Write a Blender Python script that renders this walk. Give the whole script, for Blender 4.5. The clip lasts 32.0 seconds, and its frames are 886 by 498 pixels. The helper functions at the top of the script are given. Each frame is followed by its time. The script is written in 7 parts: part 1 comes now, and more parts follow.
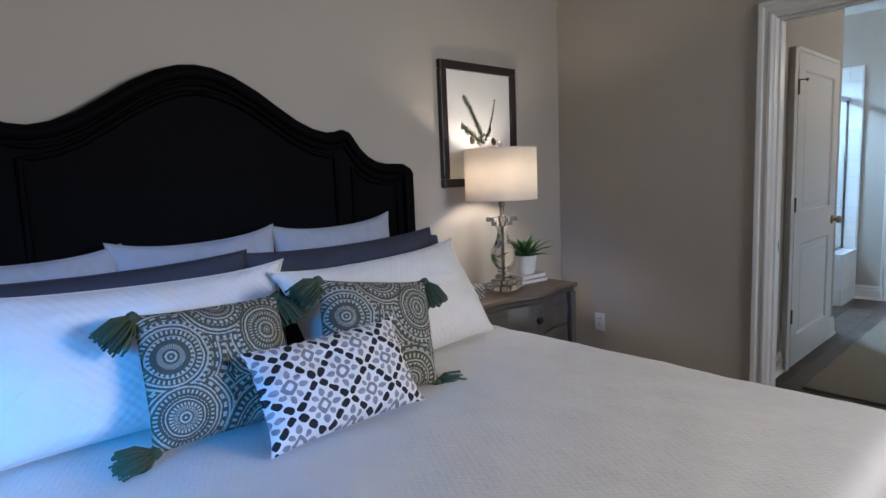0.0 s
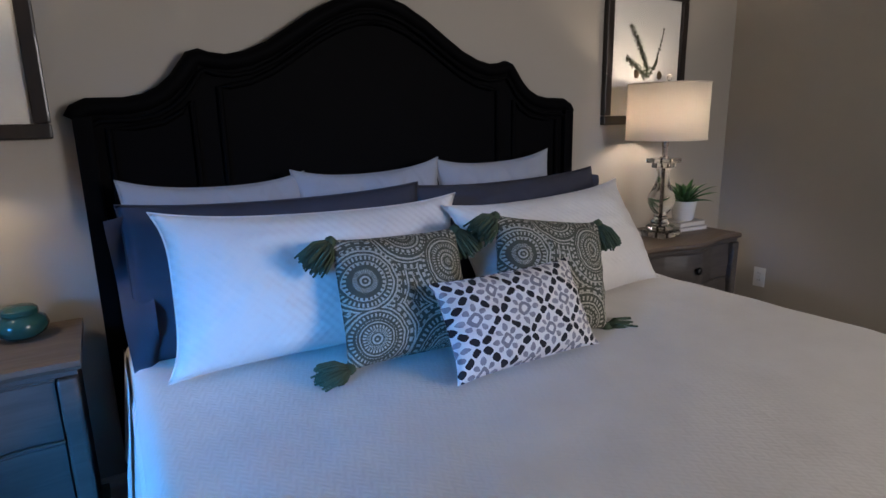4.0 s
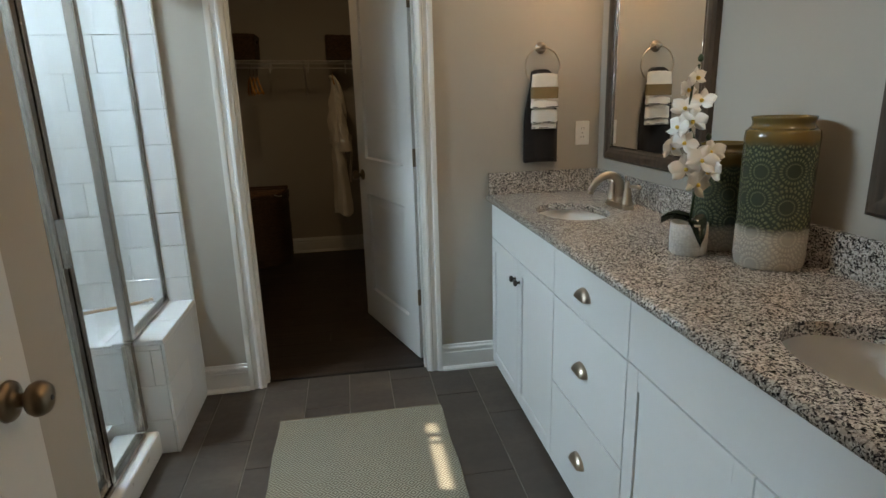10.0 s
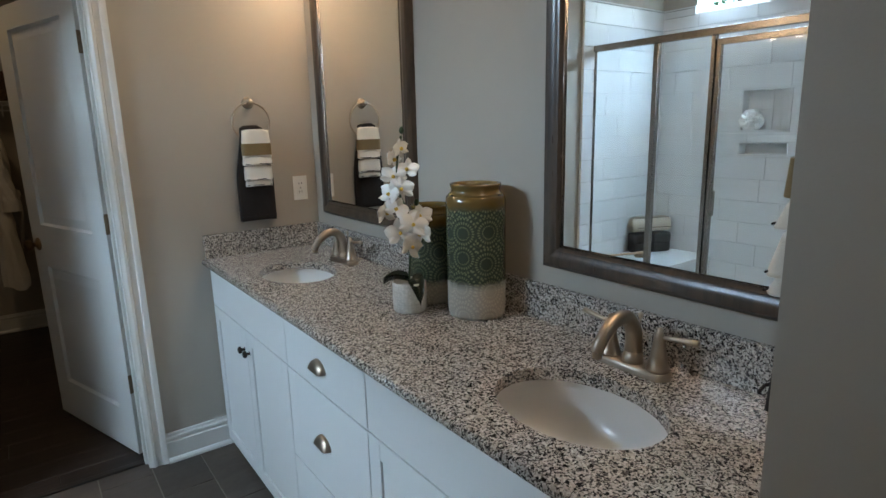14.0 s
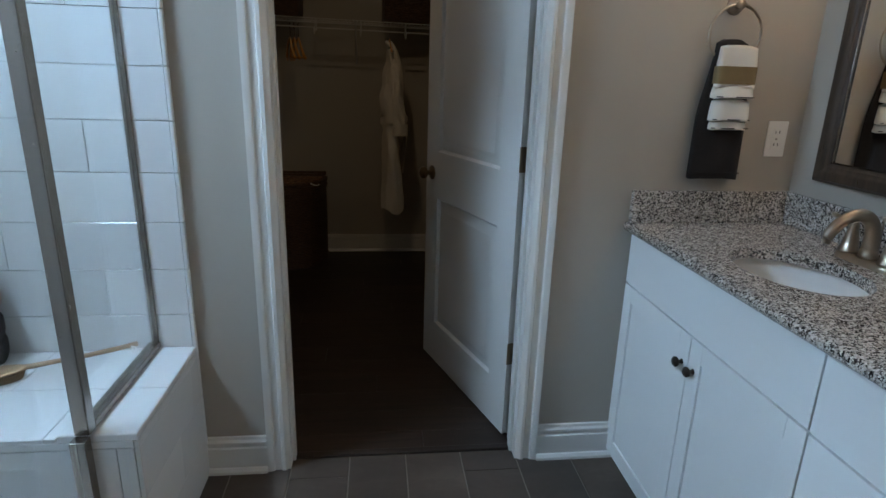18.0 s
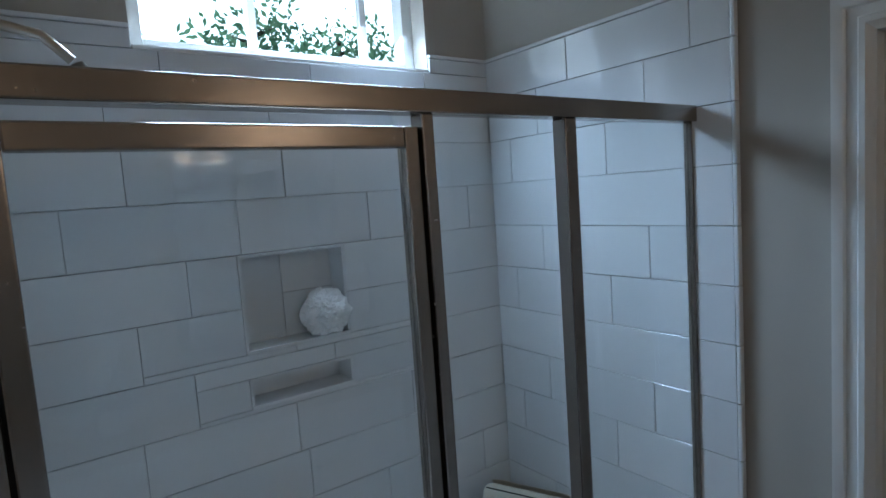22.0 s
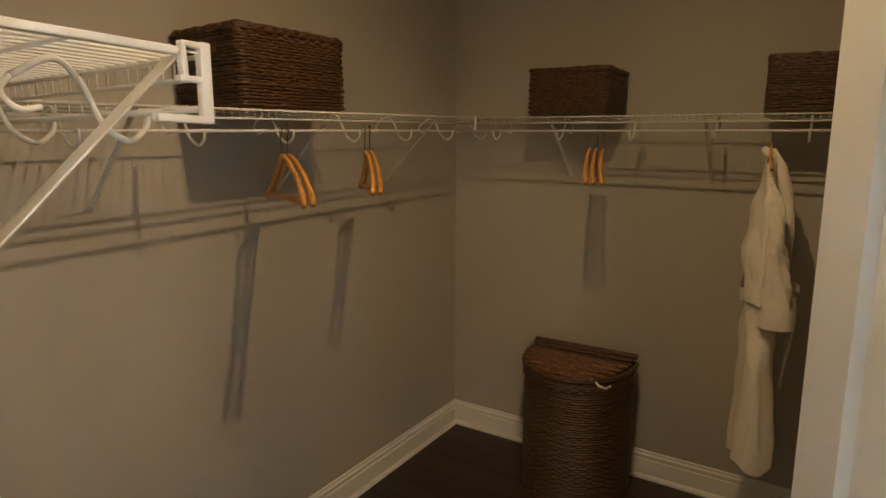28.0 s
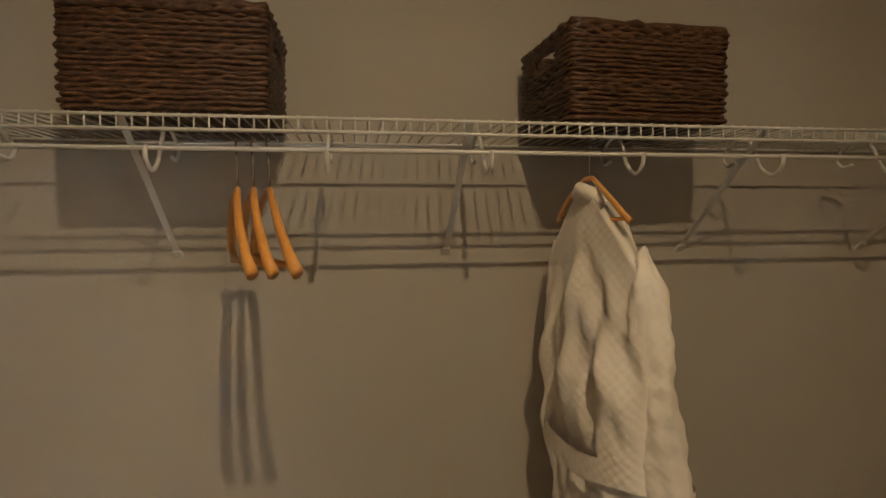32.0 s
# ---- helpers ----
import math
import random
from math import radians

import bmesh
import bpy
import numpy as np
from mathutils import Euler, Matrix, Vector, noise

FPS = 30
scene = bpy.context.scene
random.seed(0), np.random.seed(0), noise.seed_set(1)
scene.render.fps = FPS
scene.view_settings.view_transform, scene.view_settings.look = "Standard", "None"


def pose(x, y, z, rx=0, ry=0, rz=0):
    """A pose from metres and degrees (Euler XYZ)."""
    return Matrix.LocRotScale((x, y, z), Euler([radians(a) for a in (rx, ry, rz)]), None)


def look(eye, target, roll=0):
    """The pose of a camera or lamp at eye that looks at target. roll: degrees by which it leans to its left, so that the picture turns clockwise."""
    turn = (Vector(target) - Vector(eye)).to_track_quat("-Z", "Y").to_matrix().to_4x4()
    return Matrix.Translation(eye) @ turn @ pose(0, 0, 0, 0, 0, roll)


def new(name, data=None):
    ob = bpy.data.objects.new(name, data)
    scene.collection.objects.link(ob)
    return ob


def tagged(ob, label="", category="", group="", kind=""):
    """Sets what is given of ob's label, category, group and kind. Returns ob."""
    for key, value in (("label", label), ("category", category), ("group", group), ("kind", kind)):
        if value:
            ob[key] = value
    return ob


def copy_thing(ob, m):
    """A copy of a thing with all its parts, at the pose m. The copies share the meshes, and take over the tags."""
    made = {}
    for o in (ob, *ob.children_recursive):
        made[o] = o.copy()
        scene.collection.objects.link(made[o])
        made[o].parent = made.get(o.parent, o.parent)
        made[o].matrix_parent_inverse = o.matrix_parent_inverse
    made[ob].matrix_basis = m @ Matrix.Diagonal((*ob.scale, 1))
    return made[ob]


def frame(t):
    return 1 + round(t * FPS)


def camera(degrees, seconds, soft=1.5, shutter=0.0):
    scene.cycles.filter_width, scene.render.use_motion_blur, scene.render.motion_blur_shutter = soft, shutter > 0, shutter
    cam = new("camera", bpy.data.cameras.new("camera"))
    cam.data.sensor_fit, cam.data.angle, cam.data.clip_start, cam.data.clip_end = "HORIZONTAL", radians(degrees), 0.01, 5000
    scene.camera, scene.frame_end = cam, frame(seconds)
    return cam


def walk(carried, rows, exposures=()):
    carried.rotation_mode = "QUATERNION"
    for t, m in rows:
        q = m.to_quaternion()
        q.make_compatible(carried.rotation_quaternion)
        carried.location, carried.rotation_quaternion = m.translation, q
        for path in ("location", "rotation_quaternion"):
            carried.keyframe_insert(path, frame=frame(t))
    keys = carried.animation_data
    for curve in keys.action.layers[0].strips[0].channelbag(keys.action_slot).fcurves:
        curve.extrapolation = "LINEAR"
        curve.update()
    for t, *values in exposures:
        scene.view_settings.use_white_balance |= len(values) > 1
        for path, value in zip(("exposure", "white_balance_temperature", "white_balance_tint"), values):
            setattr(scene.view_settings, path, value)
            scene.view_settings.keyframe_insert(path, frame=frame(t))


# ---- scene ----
# ---- camera ----
cam = camera(75.6, 32.0)
PATH = [
    (0, (0.137, -0.265, 1.348), (-1.339, 1.063, 1.104), -2.4),
    (0.5, (0.15, -0.473, 1.215), (-1.314, 0.853, 0.903), -2.4),
    (1, (0.209, -0.624, 1.163), (-1.305, 0.622, 0.768), -2.2),
    (1.5, (0.178, -0.705, 1.18), (-1.412, 0.419, 0.722), -1.4),
    (2, (0.144, -0.789, 1.192), (-1.54, 0.179, 0.712), -1.0),
    (2.5, (0.135, -0.853, 1.206), (-1.633, -0.06, 0.707), -0.5),
    (4.5, (-0.028, -0.062, 1.393), (-1.611, 1.082, 0.963), -0.9),
    (5, (0.024, 0.348, 1.418), (-1.417, 1.67, 1.002), -0.4),
    (5.5, (0.051, 0.752, 1.426), (-1.249, 2.224, 1.048), -0.9),
    (6, (0.076, 1.146, 1.449), (-1.078, 2.738, 1.086), -1.1),
    (6.5, (0.02, 1.547, 1.448), (-1.028, 3.216, 1.11), -1.3),
    (7, (-0.057, 1.942, 1.42), (-1.004, 3.673, 1.095), -1.5),
    (7.5, (-0.17, 2.259, 1.412), (-1.015, 4.044, 1.093), -1.2),
    (8, (-0.353, 2.515, 1.388), (-1.055, 4.359, 1.056), -2.0),
    (8.5, (-0.484, 2.803, 1.388), (-0.974, 4.708, 1.024), -2.4),
    (9, (-0.59, 3.093, 1.401), (-0.863, 5.036, 1.009), -2.3),
    (9.5, (-0.581, 3.465, 1.358), (-0.568, 5.414, 0.911), -2.1),
    (10, (-0.523, 3.8, 1.361), (-0.217, 5.711, 0.855), -1.6),
    (10.5, (-0.451, 3.992, 1.37), (0.108, 5.832, 0.818), -1.1),
    (11, (-0.41, 4.025, 1.379), (0.363, 5.777, 0.803), -0.4),
    (11.5, (-0.436, 4.001, 1.436), (0.5, 5.674, 0.866), -0.0),
    (12, (-0.449, 3.917, 1.454), (0.588, 5.541, 0.919), -0.1),
    (12.5, (-0.468, 3.863, 1.456), (0.626, 5.46, 0.954), -0.3),
    (13, (-0.469, 3.854, 1.453), (0.652, 5.441, 0.981), -0.9),
    (13.5, (-0.476, 3.852, 1.468), (0.66, 5.435, 1.018), -1.4),
    (14, (-0.475, 3.858, 1.46), (0.682, 5.433, 1.04), -1.4),
    (14.5, (-0.474, 3.886, 1.513), (0.726, 5.434, 1.111), -0.5),
    (16.5, (-0.544, 4.077, 1.48), (0.682, 5.624, 1.158), 0.5),
    (17, (-0.596, 4.267, 1.452), (0.418, 5.948, 1.068), 0.9),
    (17.5, (-0.65, 4.496, 1.411), (0.004, 6.324, 0.93), 1.1),
    (18, (-0.69, 4.721, 1.343), (-0.464, 6.625, 0.773), 1.7),
    (18.5, (-0.591, 4.837, 1.315), (-0.813, 6.709, 0.648), 1.5),
    (19, (-0.584, 4.932, 1.263), (-1.229, 6.697, 0.579), 0.6),
    (19.5, (-0.528, 5.006, 1.315), (-1.493, 6.634, 0.669), -0.4),
    (20, (-0.486, 5.042, 1.466), (-1.659, 6.562, 0.907), -1.7),
    (20.5, (-0.484, 5.082, 1.593), (-1.829, 6.499, 1.165), -3.1),
    (21, (-0.506, 5.098, 1.737), (-1.986, 6.41, 1.425), -3.8),
    (21.5, (-0.560, 5.099, 1.824), (-2.123, 6.333, 1.613), -4.3),
    (22, (-0.579, 5.082, 1.784), (-2.19, 6.252, 1.592), -4.0),
    (22.5, (-0.575, 5.056, 1.602), (-2.194, 6.203, 1.343), -3.4),
    (23, (-0.572, 5.039, 1.422), (-2.193, 6.161, 1.087), -3.1),
    (23.5, (-0.599, 5.01, 1.316), (-2.143, 6.207, 0.888), -2.8),
    (24, (-0.611, 5.037, 1.311), (-1.964, 6.424, 0.815), -3.0),
    (24.5, (-0.544, 5.221, 1.301), (-1.652, 6.789, 0.742), -2.4),
    (25, (-0.484, 5.534, 1.282), (-1.368, 7.224, 0.68), -2.1),
    (25.5, (-0.487, 5.895, 1.328), (-1.204, 7.633, 0.645), -1.6),
    (27.5, (-0.412, 6.461, 1.475), (-1.377, 8.167, 1.079), 0.3),
    (28, (-0.476, 6.474, 1.55), (-1.542, 8.135, 1.226), 0.1),
    (28.5, (-0.518, 6.474, 1.563), (-1.673, 8.085, 1.298), -0.3),
    (29, (-0.56, 6.51, 1.553), (-1.75, 8.102, 1.324), -0.7),
    (29.5, (-0.658, 6.658, 1.569), (-1.81, 8.281, 1.373), -1.1),
    (30, (-0.708, 6.854, 1.518), (-1.734, 8.561, 1.334), -1.2),
    (30.5, (-0.764, 7.061, 1.512), (-1.638, 8.853, 1.349), -0.9),
    (31, (-0.884, 7.29, 1.505), (-1.53, 9.177, 1.36), -0.8),
    (31.5, (-0.958, 7.532, 1.505), (-1.226, 9.51, 1.381), -1.1),
    (32, (-1.06, 7.776, 1.515), (-0.757, 9.751, 1.416), -1.4),
]
walk(cam, [(t, look(eye, target, roll)) for t, eye, target, roll in PATH], exposures=[(0, 1.7, 5250, 8), (1.0, 1.45, 4950, 6), (2.5, 1.35, 4800, 6), (5.0, 1.25, 6450, 13), (6.0, 1.55, 6650, 10), (8.0, 1.4, 7400, 10), (10.0, 1.1, 7250, 10), (12.0, 1.05, 6600, 10), (14.5, 1.1, 6300, 10), (17.0, 0.8, 5900, 10), (19.0, 0.85, 6050, 10), (20.0, 0.95, 5850, 10), (21.0, 0.4, 5650, 12), (22.0, -0.25, 5850, 13), (23.0, 0.4, 6150, 14), (24.0, 0.8, 6500, 14), (25.2, 0.9, 7200, 16), (27.5, 3.0, 7700, 12), (29.0, 3.4, 7100, 11), (32, 3.85, 6350, 10)])

# ---- world and lights ----
world = bpy.data.worlds.new("sky")
scene.world = world
world.use_nodes = True
sky = world.node_tree.nodes.new("ShaderNodeTexSky")
sky.sky_type = 'NISHITA'
sky.sun_disc = False
sky.sun_elevation = radians(49)
sky.sun_rotation = radians(-84)
world.node_tree.links.new(sky.outputs[0], world.node_tree.nodes["Background"].inputs[0])
world.node_tree.nodes["Background"].inputs[1].default_value = 0.06


def lamp(name, kind, energy, color, m, **more):
    data = bpy.data.lights.new(name, kind)
    data.energy, data.color = energy, color
    if kind == 'AREA':
        data.spread = radians(more.get("spread", 180))
        data.shape, data.size, data.size_y = 'RECTANGLE', more["w"], more["h"]
    elif kind == 'SUN':
        data.angle = radians(0.5)
    else:
        data.shadow_soft_size = more.get("r", 0.05)
    ob = new(name, data)
    ob.matrix_basis = m
    return ob


# the sun comes in through the bathroom's high window
lamp("sun", 'SUN', 5.0, (1.0, 0.95, 0.86), look((-1.90, 0.20, 2.19), (0, 0, 0)))
# skylight in the window openings
lamp("bath_window_light", 'AREA', 33, (0.56, 0.78, 1.0), look((-2.322, 5.79, 2.375), (-1.92, 5.64, 1.55)), w=0.84, h=0.32, spread=120)
lamp("bedroom_window_light", 'AREA', 5, (0.07, 0.38, 1.0), look((0.45, -3.03, 1.45), (-1.30, -0.45, 0.40)), w=0.90, h=0.90, spread=36)
# added warm fill for the bed; its source is assumed and out of view
lamp("bedroom_side_window_light", 'AREA', 13.5, (1.0, 0.87, 0.77), look((1.94, 1.85, 1.80), (-1.5, 0.0, 0.85)), w=1.1, h=0.75, spread=140)
# bulbs in the bedside lamps, the vanity lights and the closet light
for y in (-0.906, 2.03):
    lamp("bedside_bulb", 'POINT', 2.6, (1.0, 0.77, 0.54), pose(-1.93, y, 1.36), r=0.04)
for y in (6.05, 6.26, 4.46, 4.67):
    lamp("vanity_bulb", 'POINT', 0.48, (1.0, 0.78, 0.55), pose(0.60, y, 2.12), r=0.03)
lamp("closet_bulb", 'AREA', 1.5, (1.0, 0.74, 0.43), pose(-0.86, 7.46, 2.60), w=0.035, h=0.035)

# ---- small modelling tools ----
def part(name, bm, material, parent=None, label="", smooth=False, auto=None, place=None):
    """One mesh object out of bm under parent; bm is in the parent's own space."""
    bmesh.ops.recalc_face_normals(bm, faces=bm.faces)
    me = bpy.data.meshes.new(name)
    bm.to_mesh(me)
    bm.free()
    me.materials.append(material)
    if smooth:
        me.shade_smooth()
    if auto:
        me.shade_smooth()
        me.set_sharp_from_angle(angle=radians(auto))
    ob = new(name, me)
    if parent is not None:
        ob.parent = parent
    if place is not None:
        ob.matrix_basis = place
    if label:
        ob["label"] = label
    return ob


def thing(name, label, category, m=None, group="", kind=""):
    ob = new(name)
    ob.empty_display_size = 0.05
    if m is not None:
        ob.matrix_basis = m
    return tagged(ob, label, category, group, kind)


def structure(name, bm, material, label, category="", auto=None, smooth=False):
    return tagged(part(name, bm, material, auto=auto, smooth=smooth), label, category or name.split("_")[0], kind="structure")


def B():
    return bmesh.new()


def box(bm, x0, y0, z0, x1, y1, z1, bev=0.0, seg=2, m=None):
    r = bmesh.ops.create_cube(bm, size=1.0)
    mt = Matrix.LocRotScale(((x0 + x1) / 2, (y0 + y1) / 2, (z0 + z1) / 2), None, (abs(x1 - x0), abs(y1 - y0), abs(z1 - z0)))
    bmesh.ops.transform(bm, matrix=mt, verts=r["verts"])
    vs = r["verts"]
    if bev > 0:
        es = list({e for v in vs for e in v.link_edges})
        out = bmesh.ops.bevel(bm, geom=es, offset=bev, segments=seg, affect='EDGES', profile=0.6)
        vs = list({v for f in out["faces"] for v in f.verts} | {v for v in vs if v.is_valid})
    if m is not None:
        bmesh.ops.transform(bm, matrix=m, verts=vs)
    return bm


def bx(*a, bev=0.0, seg=2, m=None):
    return box(B(), *a, bev=bev, seg=seg, m=m)


def lathe(bm, prof, seg=32, m=None, close=True):
    """Turns a profile of (radius, z) about the z axis."""
    rings = []
    for r, z in prof:
        if r < 1e-5:
            rings.append([bm.verts.new((0, 0, z))])
        else:
            rings.append([bm.verts.new((r * math.cos(a), r * math.sin(a), z)) for a in (2 * math.pi * i / seg for i in range(seg))])
    for a, b in zip(rings, rings[1:]):
        for i in range(seg):
            j = (i + 1) % seg
            q = [a[i % len(a)], a[j % len(a)], b[j % len(b)], b[i % len(b)]]
            q = list(dict.fromkeys(q))
            if len(q) > 2:
                bm.faces.new(q)
    if close:
        for ring in (rings[0], rings[-1]):
            if len(ring) > 2:
                bm.faces.new(ring)
    if m is not None:
        bmesh.ops.transform(bm, matrix=m, verts=[v for ring in rings for v in ring])
    return bm


def tube(bm, pts, r, seg=8, closed=False, taper=None):
    """A round bar along a line of points."""
    pts = [Vector(p) for p in pts]
    n = len(pts)
    rings, up = [], None
    for i, p in enumerate(pts):
        a = pts[(i - 1) % n] if closed or i > 0 else p
        b = pts[(i + 1) % n] if closed or i < n - 1 else p
        d = (b - a).normalized()
        if up is None:
            up = Vector((0, 0, 1)) if abs(d.z) < 0.9 else Vector((1, 0, 0))
        s = d.cross(up).normalized()
        up = s.cross(d).normalized()
        rr = r if taper is None else r * taper(i / max(1, n - 1))
        rings.append([bm.verts.new(p + rr * (math.cos(t) * s + math.sin(t) * up)) for t in (2 * math.pi * k / seg for k in range(seg))])
    pairs = list(zip(rings, rings[1:])) + ([(rings[-1], rings[0])] if closed else [])
    for a, b in pairs:
        for k in range(seg):
            bm.faces.new((a[k], a[(k + 1) % seg], b[(k + 1) % seg], b[k]))
    if not closed:
        bm.faces.new(rings[0])
        bm.faces.new(rings[-1])
    return bm


def surf(bm, f, nu, nv, wrap_u=False):
    """A sheet of points f(u, v), u and v from 0 to 1."""
    g = [[bm.verts.new(f(i / (nu if wrap_u else nu - 1), j / (nv - 1))) for j in range(nv)] for i in range(nu)]
    for i in range(nu if wrap_u else nu - 1):
        for j in range(nv - 1):
            k = (i + 1) % nu
            bm.faces.new((g[i][j], g[k][j], g[k][j + 1], g[i][j + 1]))
    return bm


def plate(bm, outline, x0, x1, bev=0.0):
    """An outline of (y, z) points given a thickness from x0 to x1."""
    a = [bm.verts.new((x0, y, z)) for y, z in outline]
    b = [bm.verts.new((x1, y, z)) for y, z in outline]
    bm.faces.new(a)
    bm.faces.new(b)
    n = len(a)
    for i in range(n):
        bm.faces.new((a[i], a[(i + 1) % n], b[(i + 1) % n], b[i]))
    if bev:
        es = [e for e in bm.edges if len({v.co.x for v in e.verts}) == 1]
        bmesh.ops.bevel(bm, geom=es, offset=bev, segments=2, affect='EDGES')
    return bm


def sweep_profile(bm, prof, a, b, out, up=(0, 0, 1)):
    """A moulding: a profile of (out, up) points carried in a straight line from a to b."""
    a, b, out, up = Vector(a), Vector(b), Vector(out), Vector(up)
    ra = [bm.verts.new(a + out * p + up * q) for p, q in prof]
    rb = [bm.verts.new(b + out * p + up * q) for p, q in prof]
    n = len(prof)
    for i in range(n):
        bm.faces.new((ra[i], ra[(i + 1) % n], rb[(i + 1) % n], rb[i]))
    bm.faces.new(ra)
    bm.faces.new(rb)
    return bm


def smoothstep(a, b, x):
    t = min(1.0, max(0.0, (x - a) / (b - a)))
    return t * t * (3 - 2 * t)


def spline(pts, k=6):
    """A smooth line through points."""
    p = [Vector(q) for q in pts]
    p = [2 * p[0] - p[1]] + p + [2 * p[-1] - p[-2]]
    out = []
    for a, b, c, d in zip(p, p[1:], p[2:], p[3:]):
        for i in range(k):
            t = i / k
            out.append(0.5 * (2 * b + (c - a) * t + (2 * a - 5 * b + 4 * c - d) * t * t + (3 * b - a - 3 * c + d) * t ** 3))
    return out + [p[-2]]


# ---- materials ----
class Nodes:
    """Short names for building a material's nodes."""

    def __init__(self, name):
        self.mat = bpy.data.materials.new(name)
        self.mat.use_nodes = True
        self.t = self.mat.node_tree
        self.bsdf = self.t.nodes["Principled BSDF"]
        self.out = self.t.nodes["Material Output"]
        self.coord = self.t.nodes.new("ShaderNodeTexCoord").outputs["Object"]

    def put(self, socket, v):
        if isinstance(v, bpy.types.NodeSocket):
            self.t.links.new(v, socket)
        elif isinstance(v, (tuple, list)):
            socket.default_value = (*v, 1.0) if len(v) == 3 and socket.type == 'RGBA' else v
        else:
            socket.default_value = v

    def map(self, scale=(1, 1, 1), rot=(0, 0, 0), loc=(0, 0, 0), src=None):
        n = self.t.nodes.new("ShaderNodeMapping")
        self.put(n.inputs["Vector"], src or self.coord)
        n.inputs["Scale"].default_value, n.inputs["Rotation"].default_value, n.inputs["Location"].default_value = scale, rot, loc
        return n.outputs[0]

    def noise(self, scale, detail=3, src=None, rough=0.55, dist=0.0):
        n = self.t.nodes.new("ShaderNodeTexNoise")
        self.put(n.inputs["Vector"], src or self.coord)
        n.inputs["Scale"].default_value, n.inputs["Detail"].default_value, n.inputs["Roughness"].default_value = scale, detail, rough
        n.inputs["Distortion"].default_value = dist
        return n.outputs[0]

    def voronoi(self, scale, feature='F1', src=None, out="Distance", rand=1.0):
        n = self.t.nodes.new("ShaderNodeTexVoronoi")
        n.feature = feature
        self.put(n.inputs["Vector"], src or self.coord)
        n.inputs["Scale"].default_value = scale
        n.inputs["Randomness"].default_value = rand
        return n.outputs[out]

    def wave(self, scale, src=None, dist=0.0, axis='X', detail=2, dscale=1.0):
        n = self.t.nodes.new("ShaderNodeTexWave")
        n.bands_direction = axis
        self.put(n.inputs["Vector"], src or self.coord)
        n.inputs["Scale"].default_value, n.inputs["Distortion"].default_value = scale, dist
        n.inputs["Detail"].default_value, n.inputs["Detail Scale"].default_value = detail, dscale
        return n.outputs["Fac"]

    def math(self, op, a, b=0.0):
        n = self.t.nodes.new("ShaderNodeMath")
        n.operation = op
        self.put(n.inputs[0], a)
        self.put(n.inputs[1], b)
        return n.outputs[0]

    def ramp(self, fac, *stops, mode='LINEAR'):
        n = self.t.nodes.new("ShaderNodeValToRGB")
        n.color_ramp.interpolation = mode
        self.put(n.inputs[0], fac)
        e = n.color_ramp.elements
        while len(e) < len(stops):
            e.new(0.5)
        for el, (p, c) in zip(e, stops):
            el.position = p
            el.color = (*c, 1.0) if isinstance(c, tuple) else (c, c, c, 1.0)
        return n.outputs[0]

    def mix(self, fac, a, b, mode='MIX'):
        n = self.t.nodes.new("ShaderNodeMix")
        n.data_type, n.blend_type = 'RGBA', mode
        self.put(n.inputs["Factor"], fac)
        self.put(n.inputs["A"], a)
        self.put(n.inputs["B"], b)
        return n.outputs["Result"]

    def split(self, src=None):
        n = self.t.nodes.new("ShaderNodeSeparateXYZ")
        self.put(n.inputs[0], src or self.coord)
        return n.outputs

    def random(self):
        return self.t.nodes.new("ShaderNodeObjectInfo").outputs["Random"]

    def bump(self, h, strength=0.3, distance=0.002, before=None):
        n = self.t.nodes.new("ShaderNodeBump")
        n.inputs["Strength"].default_value, n.inputs["Distance"].default_value = strength, distance
        self.put(n.inputs["Height"], h)
        if before is not None:
            self.put(n.inputs["Normal"], before)
        return n.outputs[0]

    def done(self, color=None, rough=None, metal=None, normal=None, **more):
        for key, v in (("Base Color", color), ("Roughness", rough), ("Metallic", metal), ("Normal", normal), *more.items()):
            if v is not None:
                self.put(self.bsdf.inputs[key], v)
        return self.mat


def shade(c, k):
    return tuple(min(1.0, v * k) for v in c)


def plain(name, color, rough=0.5, metal=0.0, var=0.08, big=3.0, fine=120.0, bump=0.12, dist=0.0006, rvar=0.08, **more):
    """Colour with broad and fine variation, uneven gloss and a fine relief."""
    n = Nodes(name)
    a = n.noise(big, 4)
    b = n.noise(fine, 2)
    c = n.mix(a, shade(color, 1 - var), shade(color, 1 + var))
    c = n.mix(n.math('MULTIPLY', b, 0.35), c, shade(color, 1 - 1.5 * var))
    r = n.math('ADD', n.math('MULTIPLY', n.noise(big * 4, 3), 2 * rvar), rough - rvar)
    return n.done(c, r, metal, n.bump(b, bump, dist), **more)


WALL = plain("wall_paint", (0.41, 0.37, 0.315), 0.62, var=0.03, big=1.3, fine=260, bump=0.25, dist=0.0008)
CEIL = plain("ceiling_paint", (0.70, 0.69, 0.66), 0.8, var=0.02, big=1.0, fine=200, bump=0.3, dist=0.001)
TRIM = plain("white_trim_paint", (0.70, 0.68, 0.64), 0.32, var=0.03, big=5, fine=90, bump=0.06)
DOORW = plain("white_door_paint", (0.66, 0.64, 0.61), 0.36, var=0.03, big=2, fine=150, bump=0.10)
CAB = plain("white_cabinet_paint", (0.74, 0.74, 0.73), 0.35, var=0.025, big=3, fine=160, bump=0.05)
NICKEL = plain("brushed_nickel", (0.48, 0.41, 0.33), 0.32, 1.0, var=0.05, big=20, fine=400, bump=0.05)
